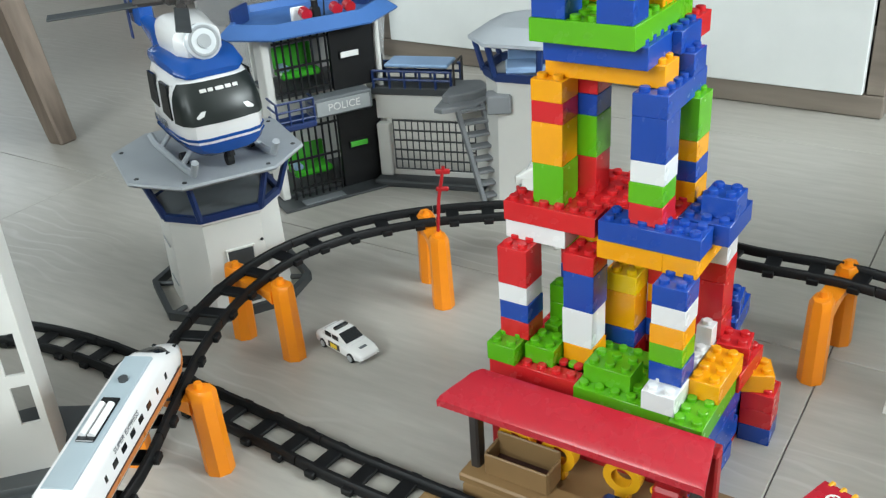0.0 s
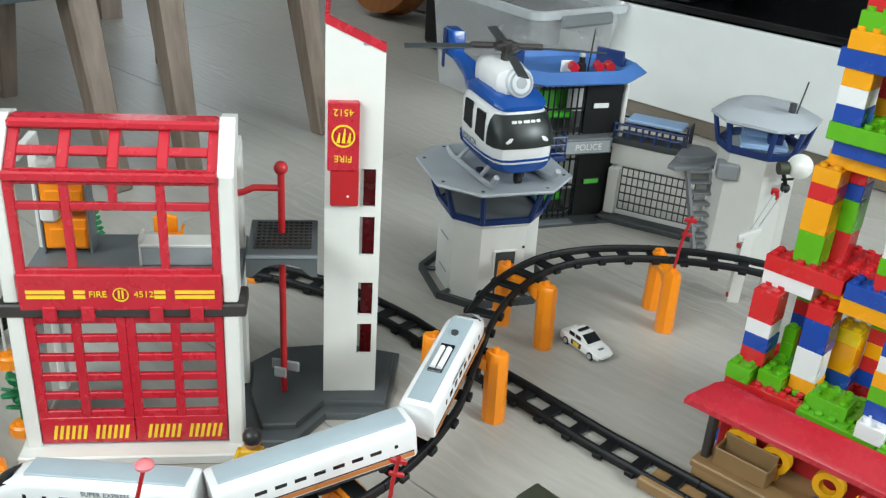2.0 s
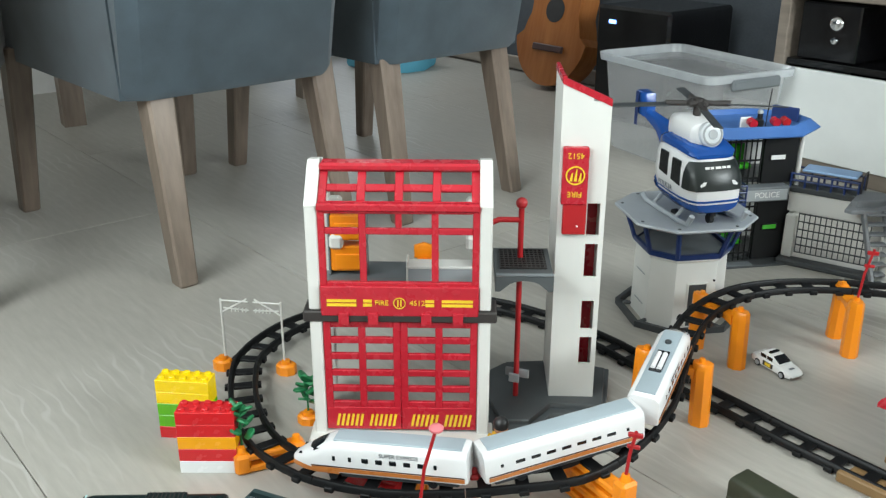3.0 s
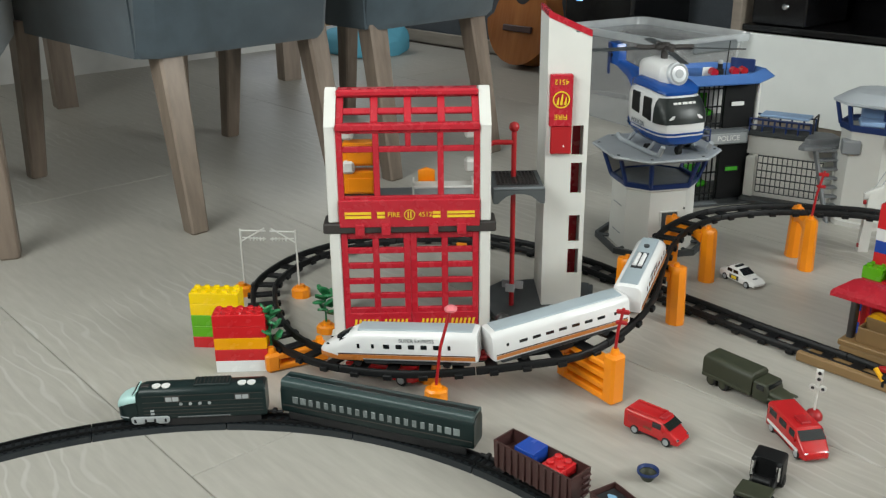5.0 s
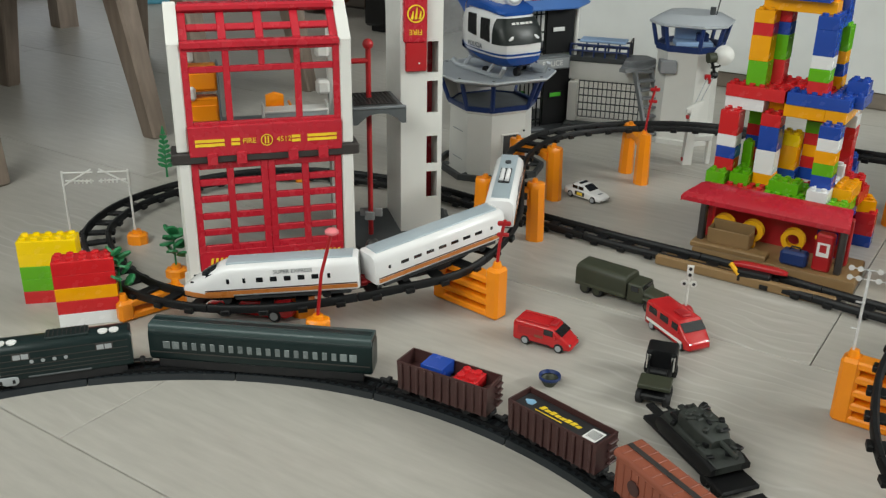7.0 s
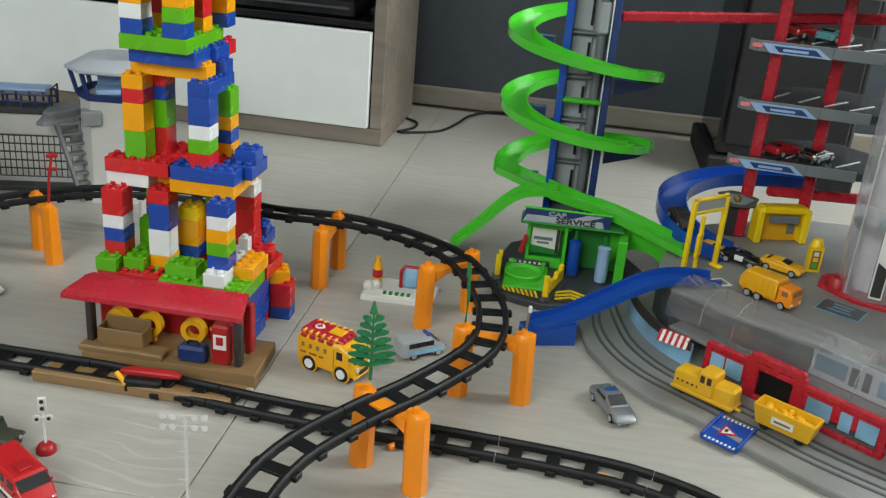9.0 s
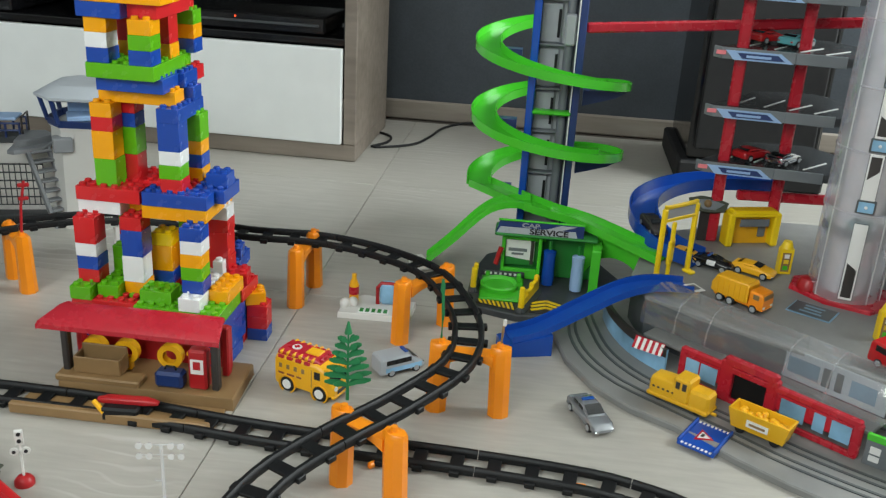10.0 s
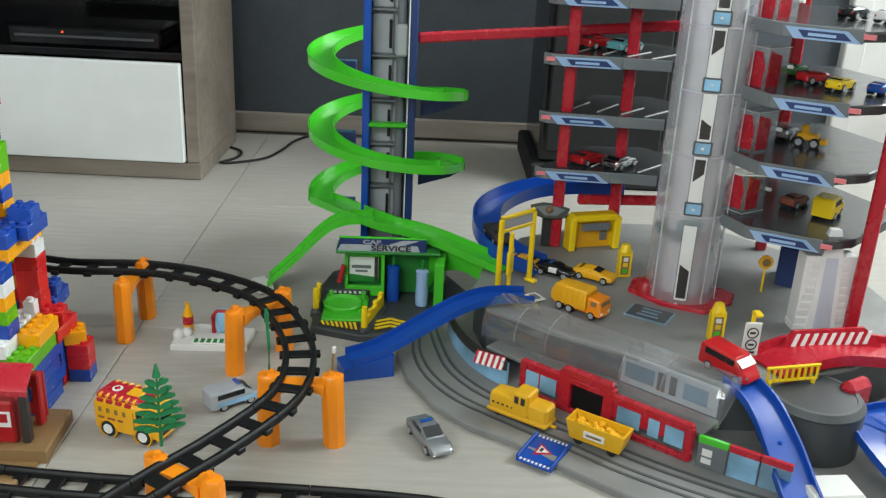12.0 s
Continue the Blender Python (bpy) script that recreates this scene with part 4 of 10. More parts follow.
for s in (S_TAIL + 0.2365, S_TAIL + 0.4735):
    p, sd, u, d = on_line(s)
    m = Matrix(((d.x, -sd.x, u.x, p.x), (d.y, -sd.y, u.y, p.y), (d.z, -sd.z, u.z, p.z), (0, 0, 0, 1)))
    cp = thing("train_coupling", "red plastic coupling between the express cars", "coupling", m, "red couplings")
    part("hook", Mesh().box((0, 0, 0.017), (0.012, 0.018, 0.007), 0.002).cyl((0, 0, 0.014), (0, 0, 0.026), 0.004, 10), REDDARK, cp)
    part("arm", Mesh().box((0, 0, 0.0155), (0.026, 0.006, 0.003), 0.001), REDDARK, cp)

# ---------------------------------------------------------------- toy fire station
FS = pose(-0.746, 0.493, 0, 0, 0, 19.2)        # x along the front, y to the back, from the front corner
FW = 0.256


def lattice(name, parent, mat, label, x0, x1, z0, z1, xs, zs, y=0.0, t=0.006, bar=0.007, m=None):
    """A flat frame as one part; its upright bars at xs and cross bars at zs are parts of it."""
    rim = part(name, Mesh().box((x0, y, (z0 + z1) / 2), (bar, t, z1 - z0 + bar), 0.001, m), mat, parent, label)
    part("stile", Mesh().box((x1, y, (z0 + z1) / 2), (bar, t, z1 - z0 + bar), 0.001, m), mat, rim)
    for z in (z0, z1):
        part("rail", Mesh().box(((x0 + x1) / 2, y, z), (x1 - x0 - bar, t * 0.96, bar), 0.001, m), mat, rim)
    for x in xs:
        part("upright_bar", Mesh().box((x, y, (z0 + z1) / 2), (bar, t * 0.92, z1 - z0 - bar), 0.001, m), mat, rim)
    ends = [x0] + list(xs) + [x1]
    for z in zs:
        for a, b in zip(ends, ends[1:]):
            part("cross_bar", Mesh().box(((a + b) / 2, y, z), (b - a - bar, t * 0.88, bar * 0.94), 0.001, m), mat, rim)
    return rim


def fire_station():
    t = thing("toy_fire_station", "red and white toy fire station with red garage doors", "toy building", FS)
    # white corner posts, ground floor and upper floor
    for x, sg in ((0.0128, -1), (FW - 0.0128, 1)):
        part("corner_post", Mesh().box((x, 0.020, 0.098), (0.0165, 0.040, 0.190), 0.002), WHITE, t)
        part("upper_post", Mesh().box((x, 0.020, 0.281), (0.0168, 0.040, 0.150), 0.002), WHITE, t)
        me = Mesh()
        me.rings([[(x - 0.0084, 0.0, 0.355), (x + 0.0084, 0.0, 0.355), (x + 0.0084, 0.042, 0.355), (x - 0.0084, 0.042, 0.355)],
                  [(x - 0.0084, 0.045, 0.400), (x + 0.0084, 0.045, 0.400), (x + 0.0084, 0.078, 0.395), (x - 0.0084, 0.078, 0.393)],
                  [(x - 0.0080, 0.051, 0.404), (x + 0.0080, 0.051, 0.404), (x + 0.0080, 0.079, 0.399), (x - 0.0080, 0.079, 0.399)]])
        part("roof_post", me, WHITE, t)
        part("side_wall", Mesh().box((x, 0.095, 0.185), (0.006, 0.11, 0.012), 0.001), WHITE, t)
        part("rear_post", Mesh().box((x, 0.140, 0.175), (0.012, 0.014, 0.344), 0.002), WHITE, t)
        part("side_rail", Mesh().box((x, 0.110, 0.346), (0.010, 0.074, 0.010), 0.001), WHITE, t)
        for z in (0.262, 0.318):
            part("side_step", Mesh().box((x - sg * 0.016, 0.120, z), (0.020, 0.022, 0.022), 0.004), WHITE, t)
    part("sill", Mesh().box((FW / 2, 0.006, 0.007), (FW + 0.004, 0.052, 0.014), 0.002), WHITE, t)
    part("left_wall", Mesh().box((0.004, 0.075, 0.09), (0.005, 0.07, 0.17), 0.001), WHITE, t)
    # garage doors: two leaves with barred panes
    for k in range(2):
        x0 = 0.0218 + k * 0.1062
        d = lattice("garage_door", t, RED, "red barred garage door leaf", x0 + 0.005, x0 + 0.101, 0.030, 0.184, [x0 + 0.053], [0.058, 0.083, 0.108, 0.134, 0.159], 0.006, 0.007, 0.0100)
        part("kick_panel", Mesh().box((x0 + 0.053, 0.006, 0.036), (0.1055, 0.0075, 0.036), 0.001), RED, d)
        for j in range(2):
            for i in range(6):
                x = x0 + 0.013 + j * 0.047 + i * 0.0066
                me = Mesh().rings([[(x, 0.0018, 0.024), (x + 0.0036, 0.0018, 0.024), (x + 0.0036, 0.0026, 0.024), (x, 0.0026, 0.024)],
                                   [(x + 0.0035, 0.0018, 0.043), (x + 0.0071, 0.0018, 0.043), (x + 0.0071, 0.0026, 0.043), (x + 0.0035, 0.0026, 0.043)]])
                part("warning_stripe", me, GOLD, d, "yellow warning stripe")
    # dark band with red clips
    part("band", Mesh().box((FW / 2, 0.020, 0.1975), (FW + 0.008, 0.046, 0.016), 0.002), BROWNBLACK, t, "dark grey joint band")
    for x in (0.052, 0.092, 0.164, 0.207):
        part("clip", Mesh().box((x, -0.0045, 0.196), (0.014, 0.005, 0.018), 0.001), RED, t)
    # upper front: red frame with windows and fascia
    lattice("upper_frame", t, RED, "red window frame", 0.0258, FW - 0.0258, 0.243, 0.349, [0.080, FW - 0.080], [0.320], 0.004, 0.007, 0.0092)
    part("window_bar", Mesh().box((0.128, 0.004, 0.3345), (0.0085, 0.007, 0.020), 0.001), RED, t)
    fascia = part("fascia", Mesh().box((FW / 2, 0.001, 0.221), (FW - 0.0425, 0.010, 0.044), 0.0015), RED, t, "red fascia with yellow lettering")
    for x, w in ((0.050, 0.040), (FW - 0.050, 0.042), (0.085, 0.012), (FW - 0.087, 0.012)):
        for z in (0.2165, 0.2225):
            part("yellow_bar", Mesh().box((x, -0.0046, z), (w, 0.001, 0.0040)), GOLD, fascia)
    writing("FIRE", 0.0105, GOLD, fascia, pose(0.104, -0.0046, 0.2195, 90))
    writing("4512", 0.0105, GOLD, fascia, pose(0.152, -0.0046, 0.2195, 90))
    part("emblem", Mesh().turn([(0.0072, 0), (0.0085, 0.0005), (0.0085, 0.001), (0.0072, 0.001)], 20, pose(0.128, -0.0042, 0.2195, 90), caps=False).box((0.126, -0.0046, 0.2195), (0.002, 0.001, 0.010)).box((0.130, -0.0046, 0.2195), (0.002, 0.001, 0.010)), GOLD, fascia)
    # sloping roof lattice
    rm = pose(0, 0.002, 0.354, -46, 0, 0)
    lattice("roof_lattice", t, RED, "red sloping roof lattice", 0.0268, FW - 0.0268, 0.004, 0.061, [0.078, 0.128, 0.178], [0.030], 0.004, 0.006, 0.0112, rm)
    part("ridge", Mesh().box((FW / 2, 0.049, 0.3968), (FW - 0.0425, 0.026, 0.011), 0.003, pose(0, 0, 0, 0, 0, 0)), RED, t)
    part("eaves_bar", Mesh().box((FW / 2, 0.002, 0.354), (FW - 0.0425, 0.012, 0.011), 0.002), RED, t)
    # upper floor, walkway with a grating to the hose tower
    part("upper_floor", Mesh().box((FW / 2, 0.098, 0.204), (FW - 0.01, 0.15, 0.010), 0.002), MIDGREY, t)
    return t


fire_station()


def walkway():
    t = thing("walkway", "grey plastic walkway with a grating beside the station", "toy walkway", FS @ pose(0, 0.012, 0.004))
    me = Mesh()
    n = 12
    x0, x1 = FW + 0.002, FW + 0.082
    rs = []
    for i in range(n + 1):
        x = x0 + (x1 - x0) * i / n
        u = (i / n - 0.5) * 2
        low = 0.218 + (0.016 * math.sqrt(max(0, 1 - (u / 0.72) ** 2)) if abs(u) < 0.72 else 0)
        rs.append([(x, 0.02, 0.240), (x, 0.02, low), (x, 0.13, low), (x, 0.13, 0.240)])
    part("deck", me.rings(rs), BASEGREY, t)
    g = Mesh()
    for i in range(11):
        g.box((x0 + 0.008 + i * 0.0062, 0.085, 0.2412), (0.0016, 0.075, 0.002))
    for j in range(9):
        g.box((x0 + 0.040, 0.050 + j * 0.0087, 0.2412), (0.066, 0.0016, 0.0022))
    part("grating", g, BROWNBLACK, t, "dark grating")
    part("hand_rail", Mesh().box(((x0 + x1) / 2, 0.022, 0.2425), (x1 - x0, 0.006, 0.004), 0.001), MIDGREY, t)


walkway()

# inside the upper floor: desk, orange office chair, orange shelves
dk = thing("desk", "white toy office desk on the upper floor", "toy desk", FS @ pose(0.181, 0.098, 0.209))
part("desktop", Mesh().box((0, 0, 0.026), (0.098, 0.030, 0.004), 0.001), WHITE, dk)
part("front_panel", Mesh().box((0, -0.012, 0.013), (0.092, 0.003, 0.024), 0.001), GREY, dk)
for s in (-1, 1):
    part("side_panel", Mesh().box((s * 0.0475, 0, 0.018), (0.003, 0.028, 0.036), 0.001), WHITE, dk)
oc = thing("office_chair", "orange plastic toy office chair behind the desk", "toy chair", FS @ pose(0.160, 0.128, 0.209) @ Matrix.Diagonal((1.25, 1.2, 0.90, 1)))
part("seat", Mesh().box((0, 0, 0.020), (0.024, 0.022, 0.006), 0.002), ORANGE, oc)
part("backrest", Mesh().loft([(-0.011, 0.003, 0.022, 0.044, 0.004), (0, 0.004, 0.022, 0.049, 0.006), (0.011, 0.003, 0.022, 0.044, 0.004)], pose(-0.004, 0.010, 0)), ORANGE, oc)
part("armrest", Mesh().box((0.013, 0, 0.031), (0.003, 0.020, 0.004), 0.001), ORANGE, oc)
part("foot", Mesh().cyl((0, 0, 0), (0, 0, 0.018), 0.006, 10), ORANGE, oc)
sh = thing("locker_shelf", "orange toy locker shelf at the upper floor wall", "toy shelf", FS @ pose(0.045, 0.128, 0.209) @ Matrix.Diagonal((1, 1, 0.92, 1)))
for z in (0.028, 0.080):
    part("compartment", Mesh().box((0, 0, z), (0.050, 0.026, 0.042), 0.002), ORANGE, sh)
    part("drawer_front", Mesh().box((0.002, -0.014, z - 0.004), (0.040, 0.003, 0.026), 0.001), ORANGE, sh)
part("frame", Mesh().box((0.0268, 0, 0.0525), (0.003, 0.028, 0.105), 0.001).box((-0.0268, 0, 0.0525), (0.003, 0.028, 0.105), 0.001), MIDGREY, sh)

# ---- hose tower and slide pole on a slate grey base plate
def station_base():
    pts = [(-0.520, 0.583), (-0.455, 0.602), (-0.437, 0.667), (-0.362, 0.690), (-0.385, 0.835), (-0.470, 0.835), (-0.553, 0.795), (-0.578, 0.742), (-0.548, 0.66)]
    t = thing("tower_base", "slate grey plastic base plate under the hose tower", "toy base plate")
    part("plate", Mesh().prism(pts, 0, 0.010, 0.002), BASEGREY, t)
    up = [(-0.500, 0.612), (-0.462, 0.626), (-0.445, 0.682), (-0.370, 0.704), (-0.390, 0.822), (-0.465, 0.824), (-0.545, 0.786), (-0.566, 0.742), (-0.54, 0.67)]
    part("raised_plate", Mesh().prism(up, 0.010, 0.018, 0.002), BASEGREY, t)


station_base()
TW = pose(-0.453, 0.703, 0.018, 0, 0, 18.5)        # front corner of the hose tower, x along its front


def hose_tower():
    t = thing("hose_tower", "tall white toy hose tower with slanted red top and window openings", "toy tower", TW)
    w, d = 0.067, 0.112

    def zt(x):
        return 0.478 - 0.030 * x / w
    # front wall with four openings in its right strip
    wall = Mesh()
    x1, x2 = 0.042, 0.060
    wall.rings([[(0, 0, 0), (x1, 0, 0), (x1, 0.004, 0), (0, 0.004, 0)], [(0, 0, zt(0)), (x1, 0, zt(x1)), (x1, 0.004, zt(x1)), (0, 0.004, zt(0))]])
    wall.rings([[(x2, 0, 0), (w, 0, 0), (w, 0.004, 0), (x2, 0.004, 0)], [(x2, 0, zt(x2)), (w, 0, zt(w)), (w, 0.004, zt(w)), (x2, 0.004, zt(x2))]])
    holes = [(0.057, 0.101), (0.114, 0.160), (0.198, 0.249), (0.262, 0.310)]
    z = 0.0
    for a, b in holes + [(None, None)]:
        top = a if a else zt((x1 + x2) / 2)
        wall.box(((x1 + x2) / 2, 0.002, (z + top) / 2), (x2 - x1, 0.004, top - z))
        z = b
    part("front_wall", wall, WHITE, t)
    side = Mesh().rings([[(0, 0.0042, 0), (0, d, 0), (0.004, d, 0), (0.004, 0.0042, 0)], [(0, 0.0042, zt(0)), (0, d, zt(0)), (0.004, d, zt(0)), (0.004, 0.0042, zt(0))]])
    part("side_wall", side, WHITE, t)
    part("far_side_wall", Mesh().rings([[(w - 0.004, 0.0042, 0), (w, 0.0042, 0), (w, 0.052, 0), (w - 0.004, 0.052, 0)], [(w - 0.004, 0.0042, zt(w)), (w, 0.0042, zt(w)), (w, 0.052, zt(w)), (w - 0.004, 0.052, zt(w))]]), WHITE, t)
    part("inner_panel", Mesh().box((0.0550, 0.050, 0.19), (0.0155, 0.003, 0.34), 0.001), RED, t, "red inner panel")
    part("roof", Mesh().rings([[(0.004, 0.006, zt(0) - 0.010), (w - 0.003, 0.006, zt(w) - 0.010), (w - 0.003, 0.006, zt(w) - 0.003), (0.004, 0.006, zt(0) - 0.003)],
                               [(0.004, d, zt(0) + 0.006), (w - 0.003, d, zt(w) + 0.006), (w - 0.003, d, zt(w) + 0.013), (0.004, d, zt(0) + 0.013)]], m=Matrix.Translation((0, 0, -0.030))), GREY, t, "grey inner floor of the roof")
    part("roof_rim", Mesh().box((0.002, d * 0.5, zt(0) + 0.005), (0.006, d, 0.010), 0.001).rings([[(0, -0.001, zt(0)), (w, -0.001, zt(w)), (w, 0.005, zt(w)), (0, 0.005, zt(0))], [(0, -0.001, zt(0) + 0.010), (w, -0.001, zt(w) + 0.010), (w, 0.005, zt(w) + 0.010), (0, 0.005, zt(0) + 0.010)]]), RED, t, "slanted red rim")
    # red sign, upside down, with the flame emblem
    sg = part("sign", Mesh().box((0.021, -0.006, 0.352), (0.036, 0.012, 0.082), 0.0015), RED, t, "red sign with yellow emblem")
    part("sign_foot", Mesh().box((0.023, -0.005, 0.289), (0.033, 0.009, 0.046), 0.0015), REDDARK, t)
    part("knob", Mesh().ball((0.027, -0.010, 0.279), 0.0016, 8), WHITE, t)
    em = Mesh().turn([(0.0115, 0), (0.0135, 0), (0.0135, 0.0012), (0.0115, 0.0012)], 26, pose(0.021, -0.0122, 0.354, 90), caps=False)
    for i, (x, h) in enumerate(((0.015, 0.012), (0.021, 0.017), (0.027, 0.012))):
        em.rings([[(x - 0.002, -0.0135, 0.346), (x + 0.002, -0.0135, 0.346), (x + 0.002, -0.0124, 0.346), (x - 0.002, -0.0124, 0.346)], [(x + 0.001, -0.0135, 0.346 + h), (x + 0.0025, -0.0135, 0.346 + h), (x + 0.0025, -0.0124, 0.346 + h), (x + 0.001, -0.0124, 0.346 + h)]])
    part("emblem", em, GOLD, sg)
    writing("FIRE", 0.0115, GOLD, sg, pose(0.021, -0.0124, 0.327, 90) @ pose(0, 0, 0, 0, 0, 180))
    writing("4512", 0.0115, GOLD, sg, pose(0.021, -0.0124, 0.382, 90) @ pose(0, 0, 0, 0, 0, 180))


hose_tower()


def slide_pole():
    t = thing("slide_pole", "red plastic firefighter slide pole with ball top and bracket arm", "toy pole", pose(-0.501, 0.688, 0.018))
    part("pole", Mesh().cyl((0, 0, 0), (0, 0, 0.305), 0.0042, 12), REDDARK, t)
    part("ball", Mesh().ball((0, 0, 0.309), 0.0085, 14), REDDARK, t)
    part("arm", Mesh().tube([(0, 0, 0.284), (-0.03, -0.010, 0.284), (-0.042, -0.014, 0.278), (-0.052, -0.018, 0.276)], 0.0042, 8), REDDARK, t)
    me = Mesh()
    for a in (30, 150, 270):
        x, y = rot2(0.012, 0, a)
        me.box((x, y, 0.036), (0.016, 0.004, 0.014), 0.001, None)
    part("bracket", me, GREY, t, "grey foot bracket")


slide_pole()

# ---------------------------------------------------------------- toy figure
def figure(at):
    t = Mesh()
    for s in (-1, 1):
        t.box((s * 0.006, 0, 0.013), (0.010, 0.011, 0.026), 0.002)
        t.box((s * 0.0065, -0.003, 0.002), (0.010, 0.016, 0.004), 0.001)
        t.cyl((s * 0.013, 0, 0.048), (s * 0.019, -0.004, 0.030), 0.0042, 8)
        t.ball((s * 0.0195, -0.005, 0.027), 0.004, 8)
    t.loft([(-0.012, 0.007, 0.024, 0.050, 0.003), (0, 0.0085, 0.024, 0.052, 0.004), (0.012, 0.007, 0.024, 0.050, 0.003)])
    t.ball((0, 0, 0.060), 0.010, 14)
    t.ball((0, 0.001, 0.065), 0.0112, 14)
    mt, nt, b = nodes("figure_colours")
    tc, sep, cr = nt.nodes.new("ShaderNodeTexCoord"), nt.nodes.new("ShaderNodeSeparateXYZ"), nt.nodes.new("ShaderNodeValToRGB")
    nt.links.new(tc.outputs["Generated"], sep.inputs[0])
    nt.links.new(sep.outputs["Z"], cr.inputs["Fac"])
    cr.color_ramp.interpolation = "CONSTANT"
    e = cr.color_ramp.elements
    e[0].position, e[0].color = 0, (0.02, 0.02, 0.022, 1)
    e[1].position, e[1].color = 0.345, (0.72, 0.42, 0.02, 1)
    for q, c in ((0.69, (0.45, 0.22, 0.12, 1)), (0.79, (0.02, 0.02, 0.02, 1))):
        e.new(q).color = c
    nt.links.new(cr.outputs["Color"], b.inputs["Base Color"])
    b.inputs["Roughness"].default_value = 0.4
    solo("toy_figure", t, mt, "small yellow and black toy figure standing on the floor", "toy figure", at)


figure(pose(-0.476, 0.528, 0, 0, 0, 12))

# ---------------------------------------------------------------- toy police station
def cut_square(r, facing, half=27.5):
    """A square with cut corners, one long side towards `facing` (degrees)."""
    out = []
    for k in range(4):
        for d in (-half, half):
            q = radians(facing + 90 * k + d)
            out.append((r * math.cos(q), r * math.sin(q)))
    return out


def cut_ring(r, z, facing):
    return [(x, y, z) for x, y in cut_square(r, facing)]


def helipad_tower():
    at = pose(-0.315, 1.1206, 0)
    face = -60.4
    t = thing("helipad_tower", "white eight-sided toy police tower with grey helipad on top", "toy tower", at)
    part("foot_rail", Mesh().rings([cut_ring(0.112, 0, face), cut_ring(0.112, 0.012, face), cut_ring(0.104, 0.012, face), cut_ring(0.104, 0.0, face)], loop=True), DARK, t, "dark grey foot rail")
    for k in range(8):
        x, y = cut_square(1.0, face)[k]
        part("foot_spoke", Mesh().cyl((0.080 * x, 0.080 * y, 0.006), (0.106 * x, 0.106 * y, 0.006), 0.0035, 6), DARK, t)
    shaft = part("shaft", Mesh().rings([cut_ring(0.0835, 0.0, face), cut_ring(0.0815, 0.128, face), cut_ring(0.0855, 0.131, face), cut_ring(0.0855, 0.136, face)]), WHITE, t)
    m = pose(0, 0, 0, 0, 0, face + 90)
    d = 0.0735
    part("door", Mesh().box((0.004, -d - 0.0006, 0.046), (0.033, 0.0030, 0.080), 0.0006, m), DARK, t, "dark grey recessed door")
    part("door_frame", Mesh().box((-0.0140, -d - 0.0010, 0.046), (0.0026, 0.0044, 0.085), 0.0006, m).box((0.0220, -d - 0.0010, 0.046), (0.0026, 0.0044, 0.085), 0.0006, m).box((0.004, -d - 0.0010, 0.0875), (0.038, 0.0044, 0.0026), 0.0006, m), WHITE, t)
    part("door_knob", Mesh().ball((0.034, -d - 0.0012, 0.092), 0.0022, 8, m), BLACK, t)
    for k, zz in ((0, 0.030), (0, 0.088)):
        part("panel_line", Mesh().box((0, 0.0744, zz), (0.040, 0.0012, 0.0016), 0, pose(0, 0, 0, 0, 0, face + 180)), GREY, shaft)
    # blue window storey: raking posts between two rings
    part("lower_ring", Mesh().rings([cut_ring(0.0870, 0.134, face), cut_ring(0.0890, 0.144, face), cut_ring(0.082, 0.144, face), cut_ring(0.081, 0.135, face)], loop=True), BLUE, t)
    ring = cut_square(1.0, face)
    for x, y in ring:
        part("window_post", Mesh().cyl((0.085 * x, 0.085 * y, 0.139), (0.104 * x, 0.104 * y, 0.192), 0.0045, 6), BLUE, t)
    for k in (3, 4, 5):
        (x0, y0), (x1, y1) = ring[k], ring[(k + 1) % 8]
        part("wall_panel", Mesh().rings([[(0.081 * x0, 0.081 * y0, 0.142), (0.081 * x1, 0.081 * y1, 0.142), (0.083 * x1, 0.083 * y1, 0.142), (0.083 * x0, 0.083 * y0, 0.142)], [(0.100 * x0, 0.100 * y0, 0.192), (0.100 * x1, 0.100 * y1, 0.192), (0.102 * x1, 0.102 * y1, 0.192), (0.102 * x0, 0.102 * y0, 0.192)]]), WHITE, t)
    part("room_floor", Mesh().rings([cut_ring(0.0795, 0.1365, face), cut_ring(0.0795, 0.1385, face)]), MIDGREY, t)
    pad = part("helipad", Mesh().rings([cut_ring(0.108, 0.191, face), cut_ring(0.124, 0.196, face), cut_ring(0.1265, 0.199, face), cut_ring(0.125, 0.202, face), cut_ring(0.119, 0.202, face)]), SILVER, t, "silver grey helipad with cut corners")
    for x, y in ring:
        part("pad_socket", Mesh().cyl((0.1125 * x, 0.1125 * y, 0.2015), (0.1125 * x, 0.1125 * y, 0.2028), 0.003, 10), DARK, pad)
    return t


helipad_tower()


